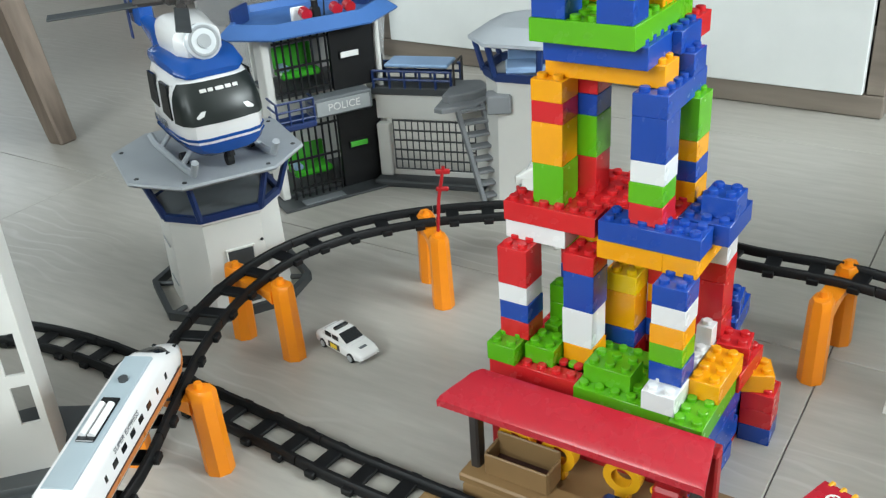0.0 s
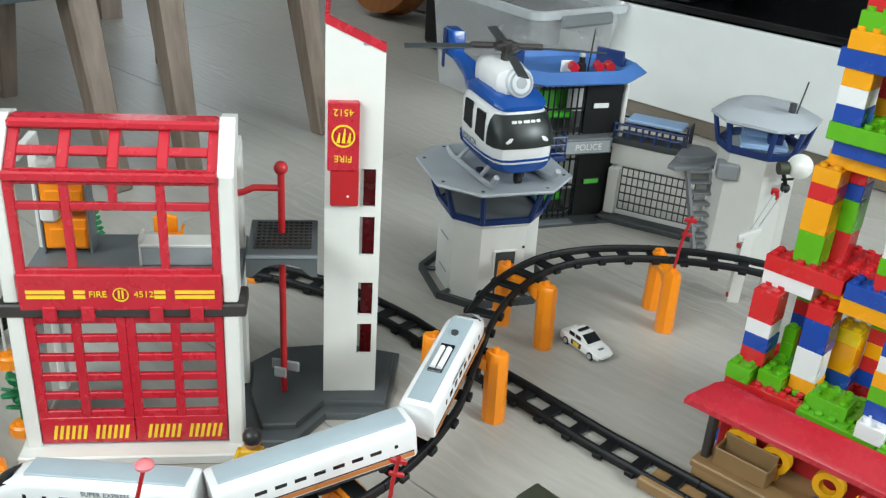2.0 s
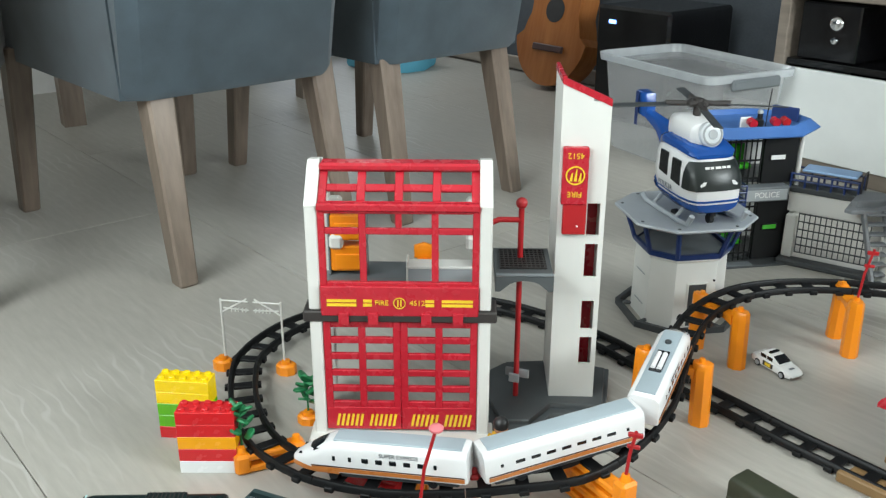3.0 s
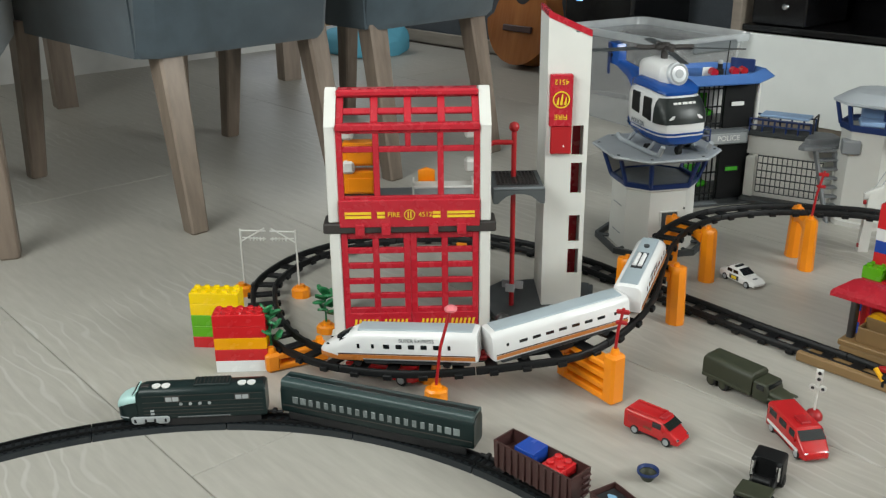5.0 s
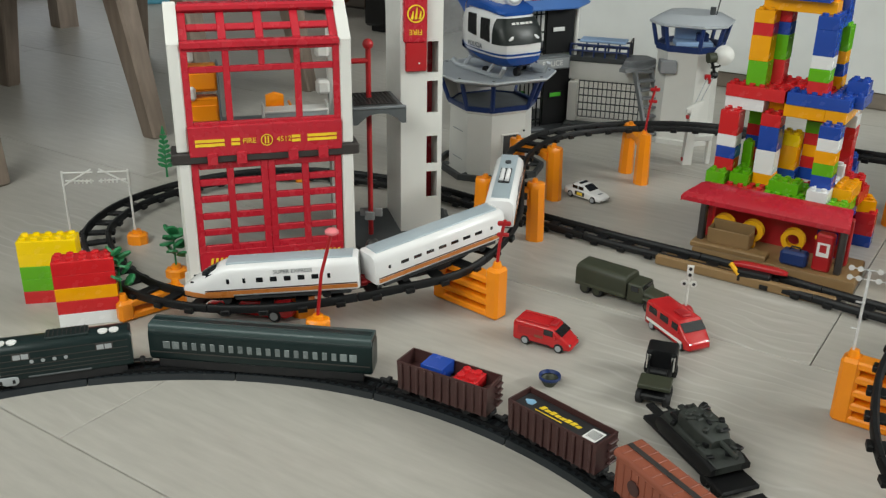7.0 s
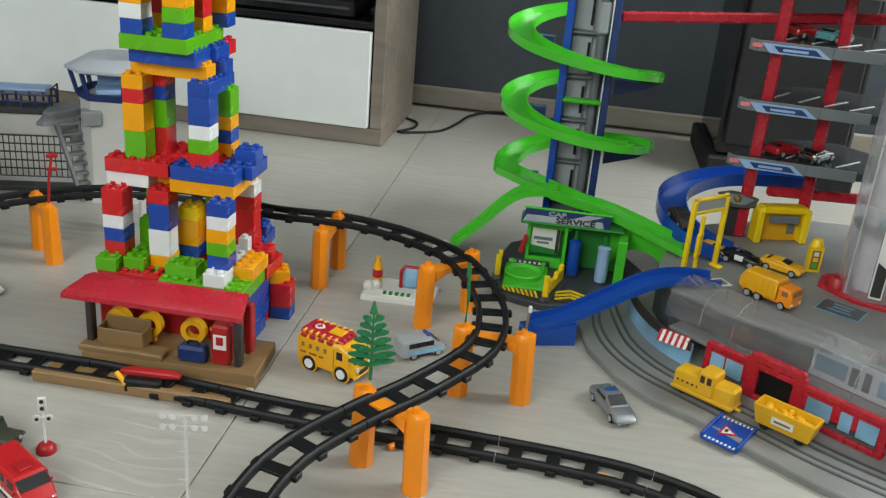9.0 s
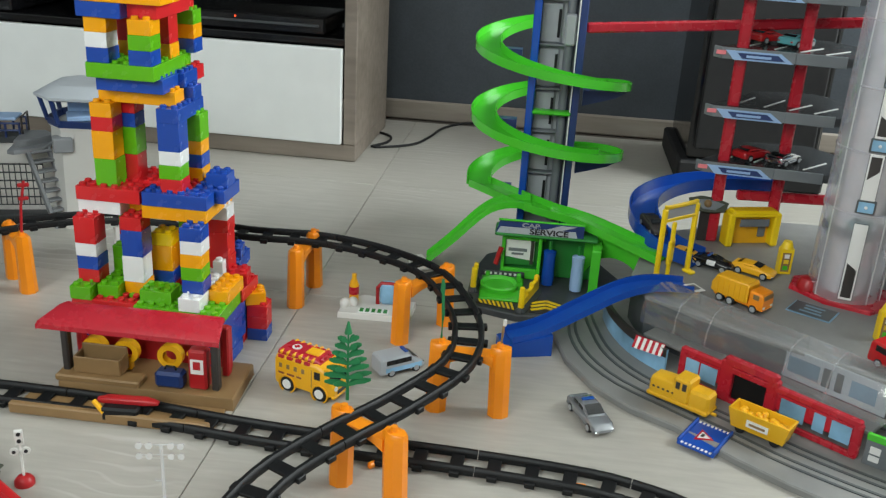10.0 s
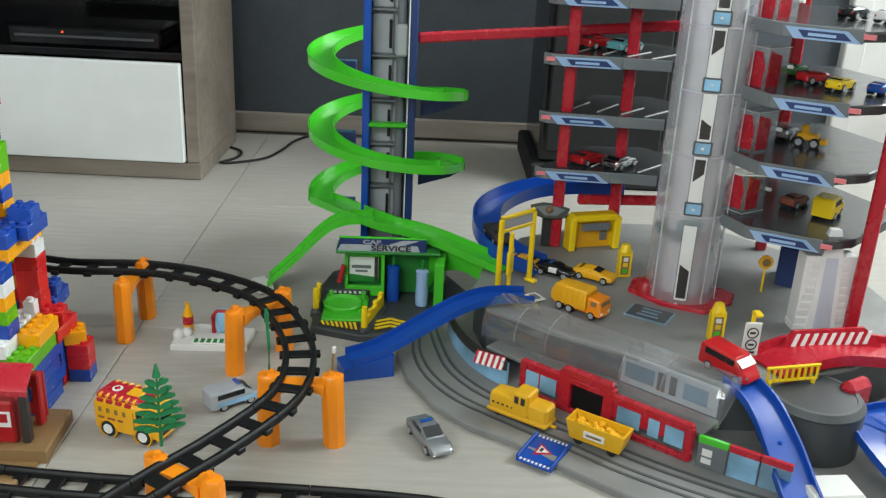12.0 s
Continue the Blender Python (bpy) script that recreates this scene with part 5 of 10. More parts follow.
def helicopter():
    at = pose(-0.309, 1.116, 0.2025, 0, 0, 36)        # nose towards -y
    t = thing("toy_helicopter", "blue and white toy police helicopter parked on the helipad", "toy helicopter", at)

    def body(secs):
        rs = []
        for y, w, z0, z1 in secs:
            pts = []
            for k in range(20):
                a = 2 * math.pi * k / 20
                ca, sa = math.cos(a), math.sin(a)
                pts.append((w * math.copysign(abs(ca) ** 0.62, ca), y, (z0 + z1) / 2 + (z1 - z0) / 2 * math.copysign(abs(sa) ** 0.62, sa)))
            rs.append(pts)
        return rs
    hull = [(-0.092, 0.026, 0.036, 0.062), (-0.088, 0.040, 0.026, 0.082), (-0.076, 0.049, 0.020, 0.104), (-0.055, 0.053, 0.017, 0.122), (-0.020, 0.054, 0.016, 0.130), (0.03, 0.051, 0.018, 0.130), (0.06, 0.040, 0.030, 0.124), (0.08, 0.026, 0.052, 0.112)]
    part("hull", Mesh().rings(body(hull)), TRAINWHITE, t)
    def slice_of(z0, z1, k):
        return [[(x * k, y + 0.0012 * math.copysign(1, y), min(max(z, z0), z1)) for x, y, z in ring] for ring in body([(y, w, a - 0.0006, b) for y, w, a, b in hull])]
    part("belly", Mesh().rings(slice_of(0.0, 0.0405, 1.014)), HELIBLUE, t, "blue belly")
    part("stripe", Mesh().rings(slice_of(0.0440, 0.0475, 1.014)), HELIBLUE, t, "thin blue stripe")
    roof = [(-0.066, 0.034, 0.113, 0.120), (-0.055, 0.044, 0.114, 0.129), (-0.02, 0.0475, 0.116, 0.138), (0.03, 0.046, 0.116, 0.140), (0.062, 0.034, 0.106, 0.132), (0.082, 0.022, 0.092, 0.120)]
    part("roof", Mesh().rings(body(roof)), HELIBLUE, t, "blue cabin roof")
    # windscreen and side windows
    def hull_at(y):
        for (ya, *va), (yb, *vb) in zip(hull, hull[1:]):
            if ya <= y <= yb:
                u = (y - ya) / (yb - ya)
                return [p + (q - p) * u for p, q in zip(va, vb)]
    ws = Mesh()
    rs = []
    for z in (0.064, 0.072, 0.082, 0.092, 0.102, 0.110):
        side = []
        for i in range(140):
            y = -0.0919 + 0.00025 * i
            w, za, zb = hull_at(y)
            k = abs(z - (za + zb) / 2) / ((zb - za) / 2)
            if k < 1:
                side.append((w * (1 - k ** 3.2) ** (1 / 3.2) + 0.0012, y - 0.0014))
        side = [side[round(i * (len(side) - 1) / 9)] for i in range(10)]
        side[0] = (side[0][0] * 0.8, side[0][1])
        rs.append([(-x, y, z) for x, y in reversed(side)] + [(0, side[0][1] - 0.0004, z)] + [(x, y, z) for x, y in side])
    ws.rings(rs, closed=False)
    part("windscreen", ws, SMOKED, t, "dark smoked windscreen")
    for x, w in ((-0.020, 0.008), (-0.011, 0.006), (0.0, 0.010), (0.011, 0.007), (0.020, 0.006)):
        part("windscreen_print", Mesh().box((0, 0, 0), (w, 0.0010, 0.0042), 0, pose(x, -0.0802 + abs(x) * 0.05, 0.1015, -29)), PAPER, t, "white print")
    for sg in (-1, 1):
        for y0, y1, z0, z1 in ((-0.052, -0.022, 0.066, 0.108), (-0.008, 0.020, 0.072, 0.112)):
            part("side_window", Mesh().rings([[(sg * 0.0520, y0, z0), (sg * 0.0520, y1, z0 + 0.004), (sg * 0.0500, y1 + 0.002, z1), (sg * 0.0500, y0 + 0.006, z1)], [(sg * 0.0552, y0, z0), (sg * 0.0552, y1, z0 + 0.004), (sg * 0.0532, y1 + 0.002, z1), (sg * 0.0532, y0 + 0.006, z1)]]), GLASSBLACK, t)
    writing("POLICJA", 0.013, MIDGREY, t, pose(-0.0548, -0.005, 0.055, 90, 0, -90), 0.0003)
    # engine housing with clear dome, tail, rotor
    part("engine_housing", Mesh().rings(body([(-0.042, 0.018, 0.128, 0.150), (-0.03, 0.030, 0.126, 0.166), (0.02, 0.033, 0.126, 0.176), (0.055, 0.024, 0.122, 0.168)])), TRAINWHITE, t)
    dm = pose(0.002, -0.046, 0.150, 76)
    part("engine_window", Mesh().turn([(0.0, 0.004), (0.0185, 0.0035), (0.0215, 0.001), (0.0215, -0.012)], 26, dm), FROST, t, "clear round engine window")
    part("gear", Mesh().turn([(0.003, 0.0052), (0.0085, 0.0052), (0.0085, 0.0040), (0.003, 0.0040)], 16, dm), GREY, t, "grey gear wheel")
    part("window_ring", Mesh().turn([(0.0150, 0.0036), (0.0170, 0.0044), (0.0190, 0.0036)], 26, dm, caps=False), GREY, t)
    part("tail_boom", Mesh().rings(body([(0.06, 0.030, 0.080, 0.130), (0.12, 0.014, 0.112, 0.140), (0.19, 0.008, 0.132, 0.148)])), HELIBLUE, t, "blue tail boom")
    part("tail_fin", Mesh().loft([(0.168, 0.009, 0.132, 0.160, 0.003), (0.174, 0.012, 0.132, 0.176, 0.004), (0.206, 0.012, 0.134, 0.178, 0.004), (0.214, 0.009, 0.138, 0.174, 0.003)], pose(0, 0, 0, 0, 0, 90)), HELIBLUE, t, "broad blue tail fin")
    part("tail_rotor_boss", Mesh().cyl((-0.010, 0.192, 0.152), (-0.019, 0.192, 0.152), 0.0045, 12), BROWNBLACK, t)
    part("tail_rotor_blade", Mesh().box((-0.018, 0.192, 0.146), (0.0020, 0.010, 0.066), 0.0008, pose(0, 0, 0)), BLUE, t, "dark tail rotor blade")
    part("mast", Mesh().cyl((0, 0.005, 0.170), (0, 0.005, 0.196), 0.007, 12), BROWNBLACK, t)
    part("hub", Mesh().box((0, 0.005, 0.193), (0.040, 0.020, 0.010), 0.003).box((0, 0.005, 0.193), (0.014, 0.052, 0.008), 0.003).cyl((0, 0.005, 0.19), (0, 0.005, 0.202), 0.009, 12), BROWNBLACK, t)
    for a in (-22, 68, 158, 248):
        m = pose(0, 0.005, 0.193, 0, 0, a + 4)
        part("grip", Mesh().cyl((0.02, 0, 0), (0.055, 0, 0), 0.0052, 8, m=m), BROWNBLACK, t)
        part("rotor_blade", Mesh().box((0.102, 0, 0), (0.104, 0.017, 0.0024), 0.001, m @ pose(0, 0, 0, -10, 2, 0)), DARK, t)
    # skids and wheels
    for sg in (-1, 1):
        part("skid", Mesh().tube([(sg * 0.052, -0.10, 0.026), (sg * 0.052, -0.088, 0.008), (sg * 0.052, -0.06, 0.005), (sg * 0.052, 0.06, 0.005), (sg * 0.052, 0.075, 0.012)], 0.0048, 8), SILVER, t)
        for y in (-0.045, 0.035):
            part("strut", Mesh().cyl((sg * 0.052, y, 0.006), (sg * 0.030, y, 0.030), 0.0035, 6), SILVER, t)
    for x, y in ((0, -0.070), (-0.044, -0.03), (0.044, -0.03)):
        part("wheel", Mesh().cyl((x - 0.004, y, 0.0085), (x + 0.004, y, 0.0085), 0.008, 14), RUBBER, t)
    part("nose_lamp", Mesh().cyl((0, -0.078, 0.014), (0, -0.074, 0.026), 0.006, 10), RUBBER, t)


helicopter()


def police_building():
    at = pose(-0.276, 1.382, 0, 0, 0, 31)      # front edge runs along x
    W, D = 0.172, 0.14
    t = thing("toy_police_building", "black and white toy police building with blue roof", "toy building", at)
    part("base", Mesh().box((0.074, 0.052, 0.002), (0.200, 0.170, 0.004), 0.001), DARK, t, "dark grey base")
    part("grate", Mesh().box((0.045, -0.020, 0.0050), (0.072, 0.020, 0.003), 0.001), MIDGREY, t, "grey entrance grate")
    part("corner_post", Mesh().box((W + 0.004, 0.030, 0.141), (0.007, 0.062, 0.274), 0.002), WHITE, t)
    part("corner_post", Mesh().box((-0.008, 0.030, 0.141), (0.014, 0.040, 0.274), 0.002), WHITE, t)
    for z, high in ((0.004, 0.138), (0.172, 0.106)):
        for i in range(8):
            part("bar", Mesh().cyl((0.006 + i * 0.0118, 0.004, z), (0.006 + i * 0.0118, 0.004, z + high), 0.0019, 6), BLACK, t)
        for u in (0.12, 0.48, 0.86):
            part("cross_bar", Mesh().box((0.046, 0.004, z + high * u), (0.090, 0.003, 0.0034)), BLACK, t)
        part("black_wall", Mesh().box((0.132, 0.008, z + high / 2), (0.076, 0.008, high), 0.001), BLACK, t, "black wall panel")
        part("cell_floor", Mesh().box((0.08, 0.07, z + 0.003), (0.166, 0.11, 0.006), 0.001), DARK, t)
        part("bunk", Mesh().box((0.052, 0.050, z + 0.030), (0.066, 0.040, 0.012), 0.003), GREEN, t, "bright green bunk")
        part("bunk_back", Mesh().box((0.052, 0.068, z + 0.052), (0.066, 0.005, 0.036), 0.002), GREEN, t)
        part("pillow", Mesh().box((0.028, 0.048, z + 0.040), (0.016, 0.026, 0.010), 0.003), PALEBLUE, t)
        sl = part("slot_frame", Mesh().box((0.126, 0.0034, z + high * 0.52), (0.036, 0.0030, 0.014), 0.001), BLACK, t)
        part("slot", Mesh().box((0.126, 0.0018, z + high * 0.52), (0.031, 0.002, 0.0095), 0.001), PAPER if z > 0.1 else GREEN, sl)
    part("back_wall", Mesh().box((0.084, D - 0.012, 0.141), (0.166, 0.006, 0.272), 0.001), WHITE, t)
    part("sign_board", Mesh().box((0.096, -0.005, 0.1555), (0.104, 0.031, 0.031), 0.002), MIDGREY, t, "grey sign board")
    part("sign_plate", Mesh().box((0.097, -0.0212, 0.1545), (0.092, 0.0016, 0.023), 0.0006), GREY, t)
    writing("POLICE", 0.0170, PAPER, t, pose(0.098, -0.0221, 0.1545, 90))
    part("balcony", Mesh().box((0.010, -0.022, 0.143), (0.064, 0.045, 0.010), 0.002), BLUE, t, "blue balcony")
    r = Mesh()
    for z in (0.154, 0.170, 0.184):
        r.tube([(-0.020, 0.0, z), (-0.020, -0.042, z), (0.040, -0.042, z), (0.040, -0.020, z)], 0.002, 6)
    for x in (-0.020, 0.000, 0.020, 0.040):
        r.cyl((x, -0.042, 0.146), (x, -0.042, 0.184), 0.002, 6)
    part("balcony_rail", r, BLUE, t)
    # blue roof: flat many-sided tray with a sloping rim
    base = [(-0.075, 0.030), (-0.008, -0.030), (0.157, -0.030), (0.232, 0.033), (0.225, 0.11), (0.14, 0.165), (0.0, 0.165)]
    cx, cy = 0.08, 0.06

    def sc(k, z):
        return [(cx + (x - cx) * k, cy + (y - cy) * k, z) for x, y in base]
    part("roof", Mesh().rings([sc(0.86, 0.274), sc(0.985, 0.276), sc(1.0, 0.279), sc(0.84, 0.297), sc(0.80, 0.297), sc(0.78, 0.286)]), ROOFBLUE, t, "blue roof tray with sloping rim")
    for x, y, rz in ((0.172, 0.075, -52), (-0.022, 0.070, 48)):
        part("roof_upstand", Mesh().box((0, 0, 0.300), (0.058, 0.006, 0.030), 0.002, pose(x, y, 0, 0, 0, rz)), BLUE, t, "dark blue upstand")
    part("roof_device", Mesh().box((0.085, 0.022, 0.294), (0.014, 0.014, 0.022), 0.002).cyl((0.085, 0.022, 0.30), (0.085, 0.022, 0.316), 0.0055, 10), BLACK, t)
    part("device_cap", Mesh().ball((0.085, 0.022, 0.318), 0.0062, 10), GREY, t)
    part("aerial", Mesh().cyl((0.099, 0.022, 0.286), (0.104, 0.022, 0.365), 0.0012, 6), BLACK, t)
    for x, c in ((0.067, RED), (0.118, RED), (0.140, REDDARK)):
        part("roof_lamp", Mesh().cyl((x, 0.010, 0.297), (x, 0.026, 0.299), 0.0088, 14), c, t, "red roof lamp")
    part("roof_plate", Mesh().box((0.060, 0.032, 0.296), (0.024, 0.003, 0.022), 0.001), PAPER, t, "white plate")


police_building()


def prison_yard():
    """The wall with the barred gate, the bridge over it, the ladder."""
    at = pose(-0.112, 1.464, 0, 0, 0, -14)
    L = 0.141
    t = thing("prison_gate", "white toy prison wall with a grey barred gate", "toy gate", at)
    part("ground_rail", Mesh().box((0.065, -0.016, 0.006), (0.190, 0.034, 0.012), 0.003), DARK, t)
    part("post", Mesh().box((-0.014, -0.004, 0.0585), (0.022, 0.016, 0.093), 0.002), WHITE, t)
    part("lower_wall", Mesh().box((0.075, 0.002, 0.016), (L + 0.030, 0.010, 0.010), 0.001), WHITE, t)
    part("lintel", Mesh().box((0.068, 0.004, 0.131), (L + 0.050, 0.009, 0.042), 0.001), WHITE, t)
    part("side_wall", Mesh().box((0.152, 0.004, 0.066), (0.020, 0.009, 0.090), 0.001), WHITE, t)
    for i in range(14):
        part("bar", Mesh().cyl((i * L / 13, 0.0, 0.020), (i * L / 13, 0.0, 0.1095), 0.0012, 5), DARK, t)
    for k in range(6):
        part("cross_bar", Mesh().box((L / 2, 0.0, 0.0215 + k * 0.0172), (L, 0.0024, 0.0026)), DARK, t)
    b = thing("bridge", "grey toy footbridge with blue railing and pale blue table top", "toy bridge", at)
    part("deck", Mesh().box((0.040, 0.024, 0.159), (0.142, 0.060, 0.013), 0.002), DARK, b)
    for y in (-0.004, 0.052):
        r = Mesh()
        for z in (0.178, 0.192):
            r.tube([(-0.026, y, z), (0.106, y, z)], 0.0022, 6)
        for x in (-0.026, 0.002, 0.028, 0.054, 0.080, 0.106):
            r.cyl((x, y, 0.163), (x, y, 0.193), 0.0024, 6)
        part("railing", r, BLUE, b)
    for x in (-0.028, 0.110):
        part("end_rail", Mesh().tube([(x, 0.000, 0.165), (x, 0.000, 0.204), (x, 0.048, 0.204), (x, 0.048, 0.165)], 0.0021, 6), BROWNBLACK, b)
    part("table_top", Mesh().box((0.045, 0.030, 0.198), (0.108, 0.050, 0.006), 0.002), PALEBLUE, b, "pale blue top")
    part("landing", Mesh().prism([(0.098, -0.074), (0.112, -0.080), (0.160, -0.050), (0.178, -0.006), (0.150, 0.030), (0.098, 0.020)], 0.150, 0.158, 0.002), LADDERGREY, b)
    part("upper_landing", Mesh().prism([(0.104, -0.048), (0.116, -0.054), (0.150, -0.030), (0.170, 0.004), (0.146, 0.036), (0.104, 0.030)], 0.158, 0.170, 0.002), LADDERGREY, b)
    part("landing_leg", Mesh().box((0.150, 0.012, 0.075), (0.016, 0.010, 0.150), 0.002), LADDERGREY, b)
    ld = thing("ladder", "grey plastic toy ladder with flat steps leaning on the landing", "toy ladder", pose(0.058, 1.352, 0, 0, 0, 20))
    top = Vector((-0.0270, 0.040, 0.156))
    for sg in (-1, 1):
        part("stringer", Mesh().rings([[tuple(Vector((sg * 0.0205 + dx, dy, 0)) + top * u) for dx, dy in ((-0.003, -0.006), (0.003, -0.006), (0.003, 0.010), (-0.003, 0.010))] for u in (0, 1)]), LADDERGREY, ld)
    for i in range(8):
        part("step", Mesh().box((0, 0.002, 0.012), (0.039, 0.018, 0.005), 0.001, Matrix.Translation(top * (i / 8.2 + 0.03))), LADDERGREY, ld)


prison_yard()


def watch_tower():
    at = pose(0.117, 1.386, 0)
    face = -112
    t = thing("watch_tower", "white eight-sided toy watch tower with blue cabin and grey roof", "toy tower", at)
    part("shaft", Mesh().rings([cut_ring(0.080, 0, face), cut_ring(0.080, 0.010, face), cut_ring(0.074, 0.012, face), cut_ring(0.070, 0.198, face), cut_ring(0.074, 0.204, face)]), WHITE, t)
    part("cabin_sill", Mesh().rings([cut_ring(0.074, 0.204, face), cut_ring(0.078, 0.218, face), cut_ring(0.071, 0.218, face), cut_ring(0.068, 0.206, face)], loop=True), BLUE, t)
    for x, y in cut_square(1.0, face):
        part("cabin_post", Mesh().cyl((0.074 * x, 0.074 * y, 0.212), (0.086 * x, 0.086 * y, 0.260), 0.0048, 6), BLUE, t)
    part("desk", Mesh().box((0.0, -0.030, 0.221), (0.08, 0.05, 0.010), 0.002), PALEBLUE, t)
    part("console", Mesh().box((-0.004, -0.002, 0.236), (0.064, 0.012, 0.030), 0.002), PALEBLUE, t)
    part("seat", Mesh().box((0.018, -0.034, 0.234), (0.026, 0.02, 0.02), 0.003), BLUE, t)
    part("roof", Mesh().rings([cut_ring(0.088, 0.258, face), cut_ring(0.095, 0.261, face), cut_ring(0.095, 0.266, face), cut_ring(0.062, 0.282, face), cut_ring(0.050, 0.282, face)]), SILVER, t, "grey faceted roof")
    part("hanging_lamp", Mesh().cyl((-0.01, 0, 0.247), (-0.01, 0, 0.267), 0.008, 10), BLACK, t)
    part("roof_device", Mesh().cyl((0.035, -0.030, 0.280), (0.035, -0.030, 0.298), 0.006, 10), DARK, t)
    part("aerial", Mesh().cyl((0.042, -0.034, 0.280), (0.050, -0.034, 0.338), 0.0014, 6), DARK, t)
    part("bracket", Mesh().box((-0.052, -0.046, 0.172), (0.036, 0.034, 0.028), 0.002, pose(0, 0, 0, 0, 0, 0)), LADDERGREY, t, "grey bracket")
    dm = at.inverted() @ pose(0.002, 0.030, -0.013)
    dish = part("dish", Mesh().turn([(0.002, 0.008), (0.012, 0.005), (0.0205, -0.004), (0.0215, -0.005), (0.012, 0.0030), (0.002, 0.005)], 24, dm @ pose(0.174, 1.274, 0.219, 72, 0, -6)), WHITE, t, "white searchlight dish")
    part("dish_boss", Mesh().cyl((0.174, 1.268, 0.219), (0.174, 1.276, 0.219), 0.0035, 10, m=dm), MIDGREY, dish)
    part("dish_motor", Mesh().cyl((0.140, 1.272, 0.212), (0.156, 1.277, 0.213), 0.011, 12, m=dm), OLIVE, t, "dark green dish motor")
    part("dish_bracket", Mesh().tube([(0.150, 1.278, 0.204), (0.157, 1.282, 0.188), (0.161, 1.286, 0.174), (0.156, 1.310, 0.176)], 0.0035, 6, m=dm).tube([(0.150, 1.280, 0.190), (0.168, 1.282, 0.193), (0.172, 1.283, 0.200)], 0.0022, 6, m=dm), BLACK, t, "black bracket")
    part("dish_claw", Mesh().ball((0.161, 1.287, 0.173), 0.0085, 8, dm), BLACK, t)
    st = thing("rope_line", "two thin grey cords with a red clip below the tower", "toy rope")
    sh = pose(0.002, 0.030, -0.013)
    part("line", Mesh().tube([(0.144, 1.293, 0.159), (0.100, 1.180, 0.128)], 0.0010, 6), GREY, st)
    part("line", Mesh().tube([(0.162, 1.315, 0.157), (0.104, 1.178, 0.118)], 0.0010, 6), GREY, st)
    part("clip", Mesh().box((0.142, 1.263, 0.173), (0.013, 0.008, 0.012), 0.002, sh).box((0.147, 1.262, 0.165), (0.005, 0.006, 0.012), 0.001, sh), REDDARK, st, "red clip")


watch_tower()

wp = thing("winch_post", "small white plastic toy winch post with red pins behind the track", "toy post", pose(0.098, 1.182, 0, 0, 0, 12))
part("post", Mesh().rings([[(-0.012, -0.007, 0), (0.008, -0.007, 0), (0.008, 0.007, 0), (-0.012, 0.007, 0)], [(-0.006, -0.007, 0.118), (0.010, -0.007, 0.118), (0.010, 0.007, 0.118), (-0.006, 0.007, 0.118)]]), WHITE, wp)
part("head", Mesh().loft([(-0.014, 0.004, 0.110, 0.120, 0.002), (0.004, 0.007, 0.108, 0.130, 0.003), (0.020, 0.004, 0.124, 0.136, 0.002)]), WHITE, wp)
part("arm", Mesh().box((0.026, 0, 0.056), (0.042, 0.012, 0.013), 0.002).box((0.044, 0, 0.025), (0.010, 0.012, 0.050), 0.002), WHITE, wp)
for z in (0.012, 0.102):
    part("pin", Mesh().cyl((-0.013, -0.002, z), (-0.009, -0.002, z), 0.0045, 10), REDDARK, wp, "red pin")

# ---------------------------------------------------------------- toy cars
def wheel_set(t, xs, w, r, tyre=RUBBER, rim=GREY, width=0.008):
    for x in xs:
        for sg in (-1, 1):
            wh = part("wheel", Mesh().turn([(r * 0.6, 0), (r * 0.92, 0), (r, width * 0.15), (r, width * 0.85), (r * 0.92, width), (r * 0.6, width)], 18, pose(x, sg * w - (width if sg > 0 else 0) * 1.0 + (0 if sg > 0 else 0), r, -90) if sg > 0 else pose(x, -w, r, -90)), tyre, t)
            y = sg * w
            part("rim", Mesh().cyl((x, y - 0.0008, r), (x, y + 0.0008, r), r * 0.62, 14), rim, wh)


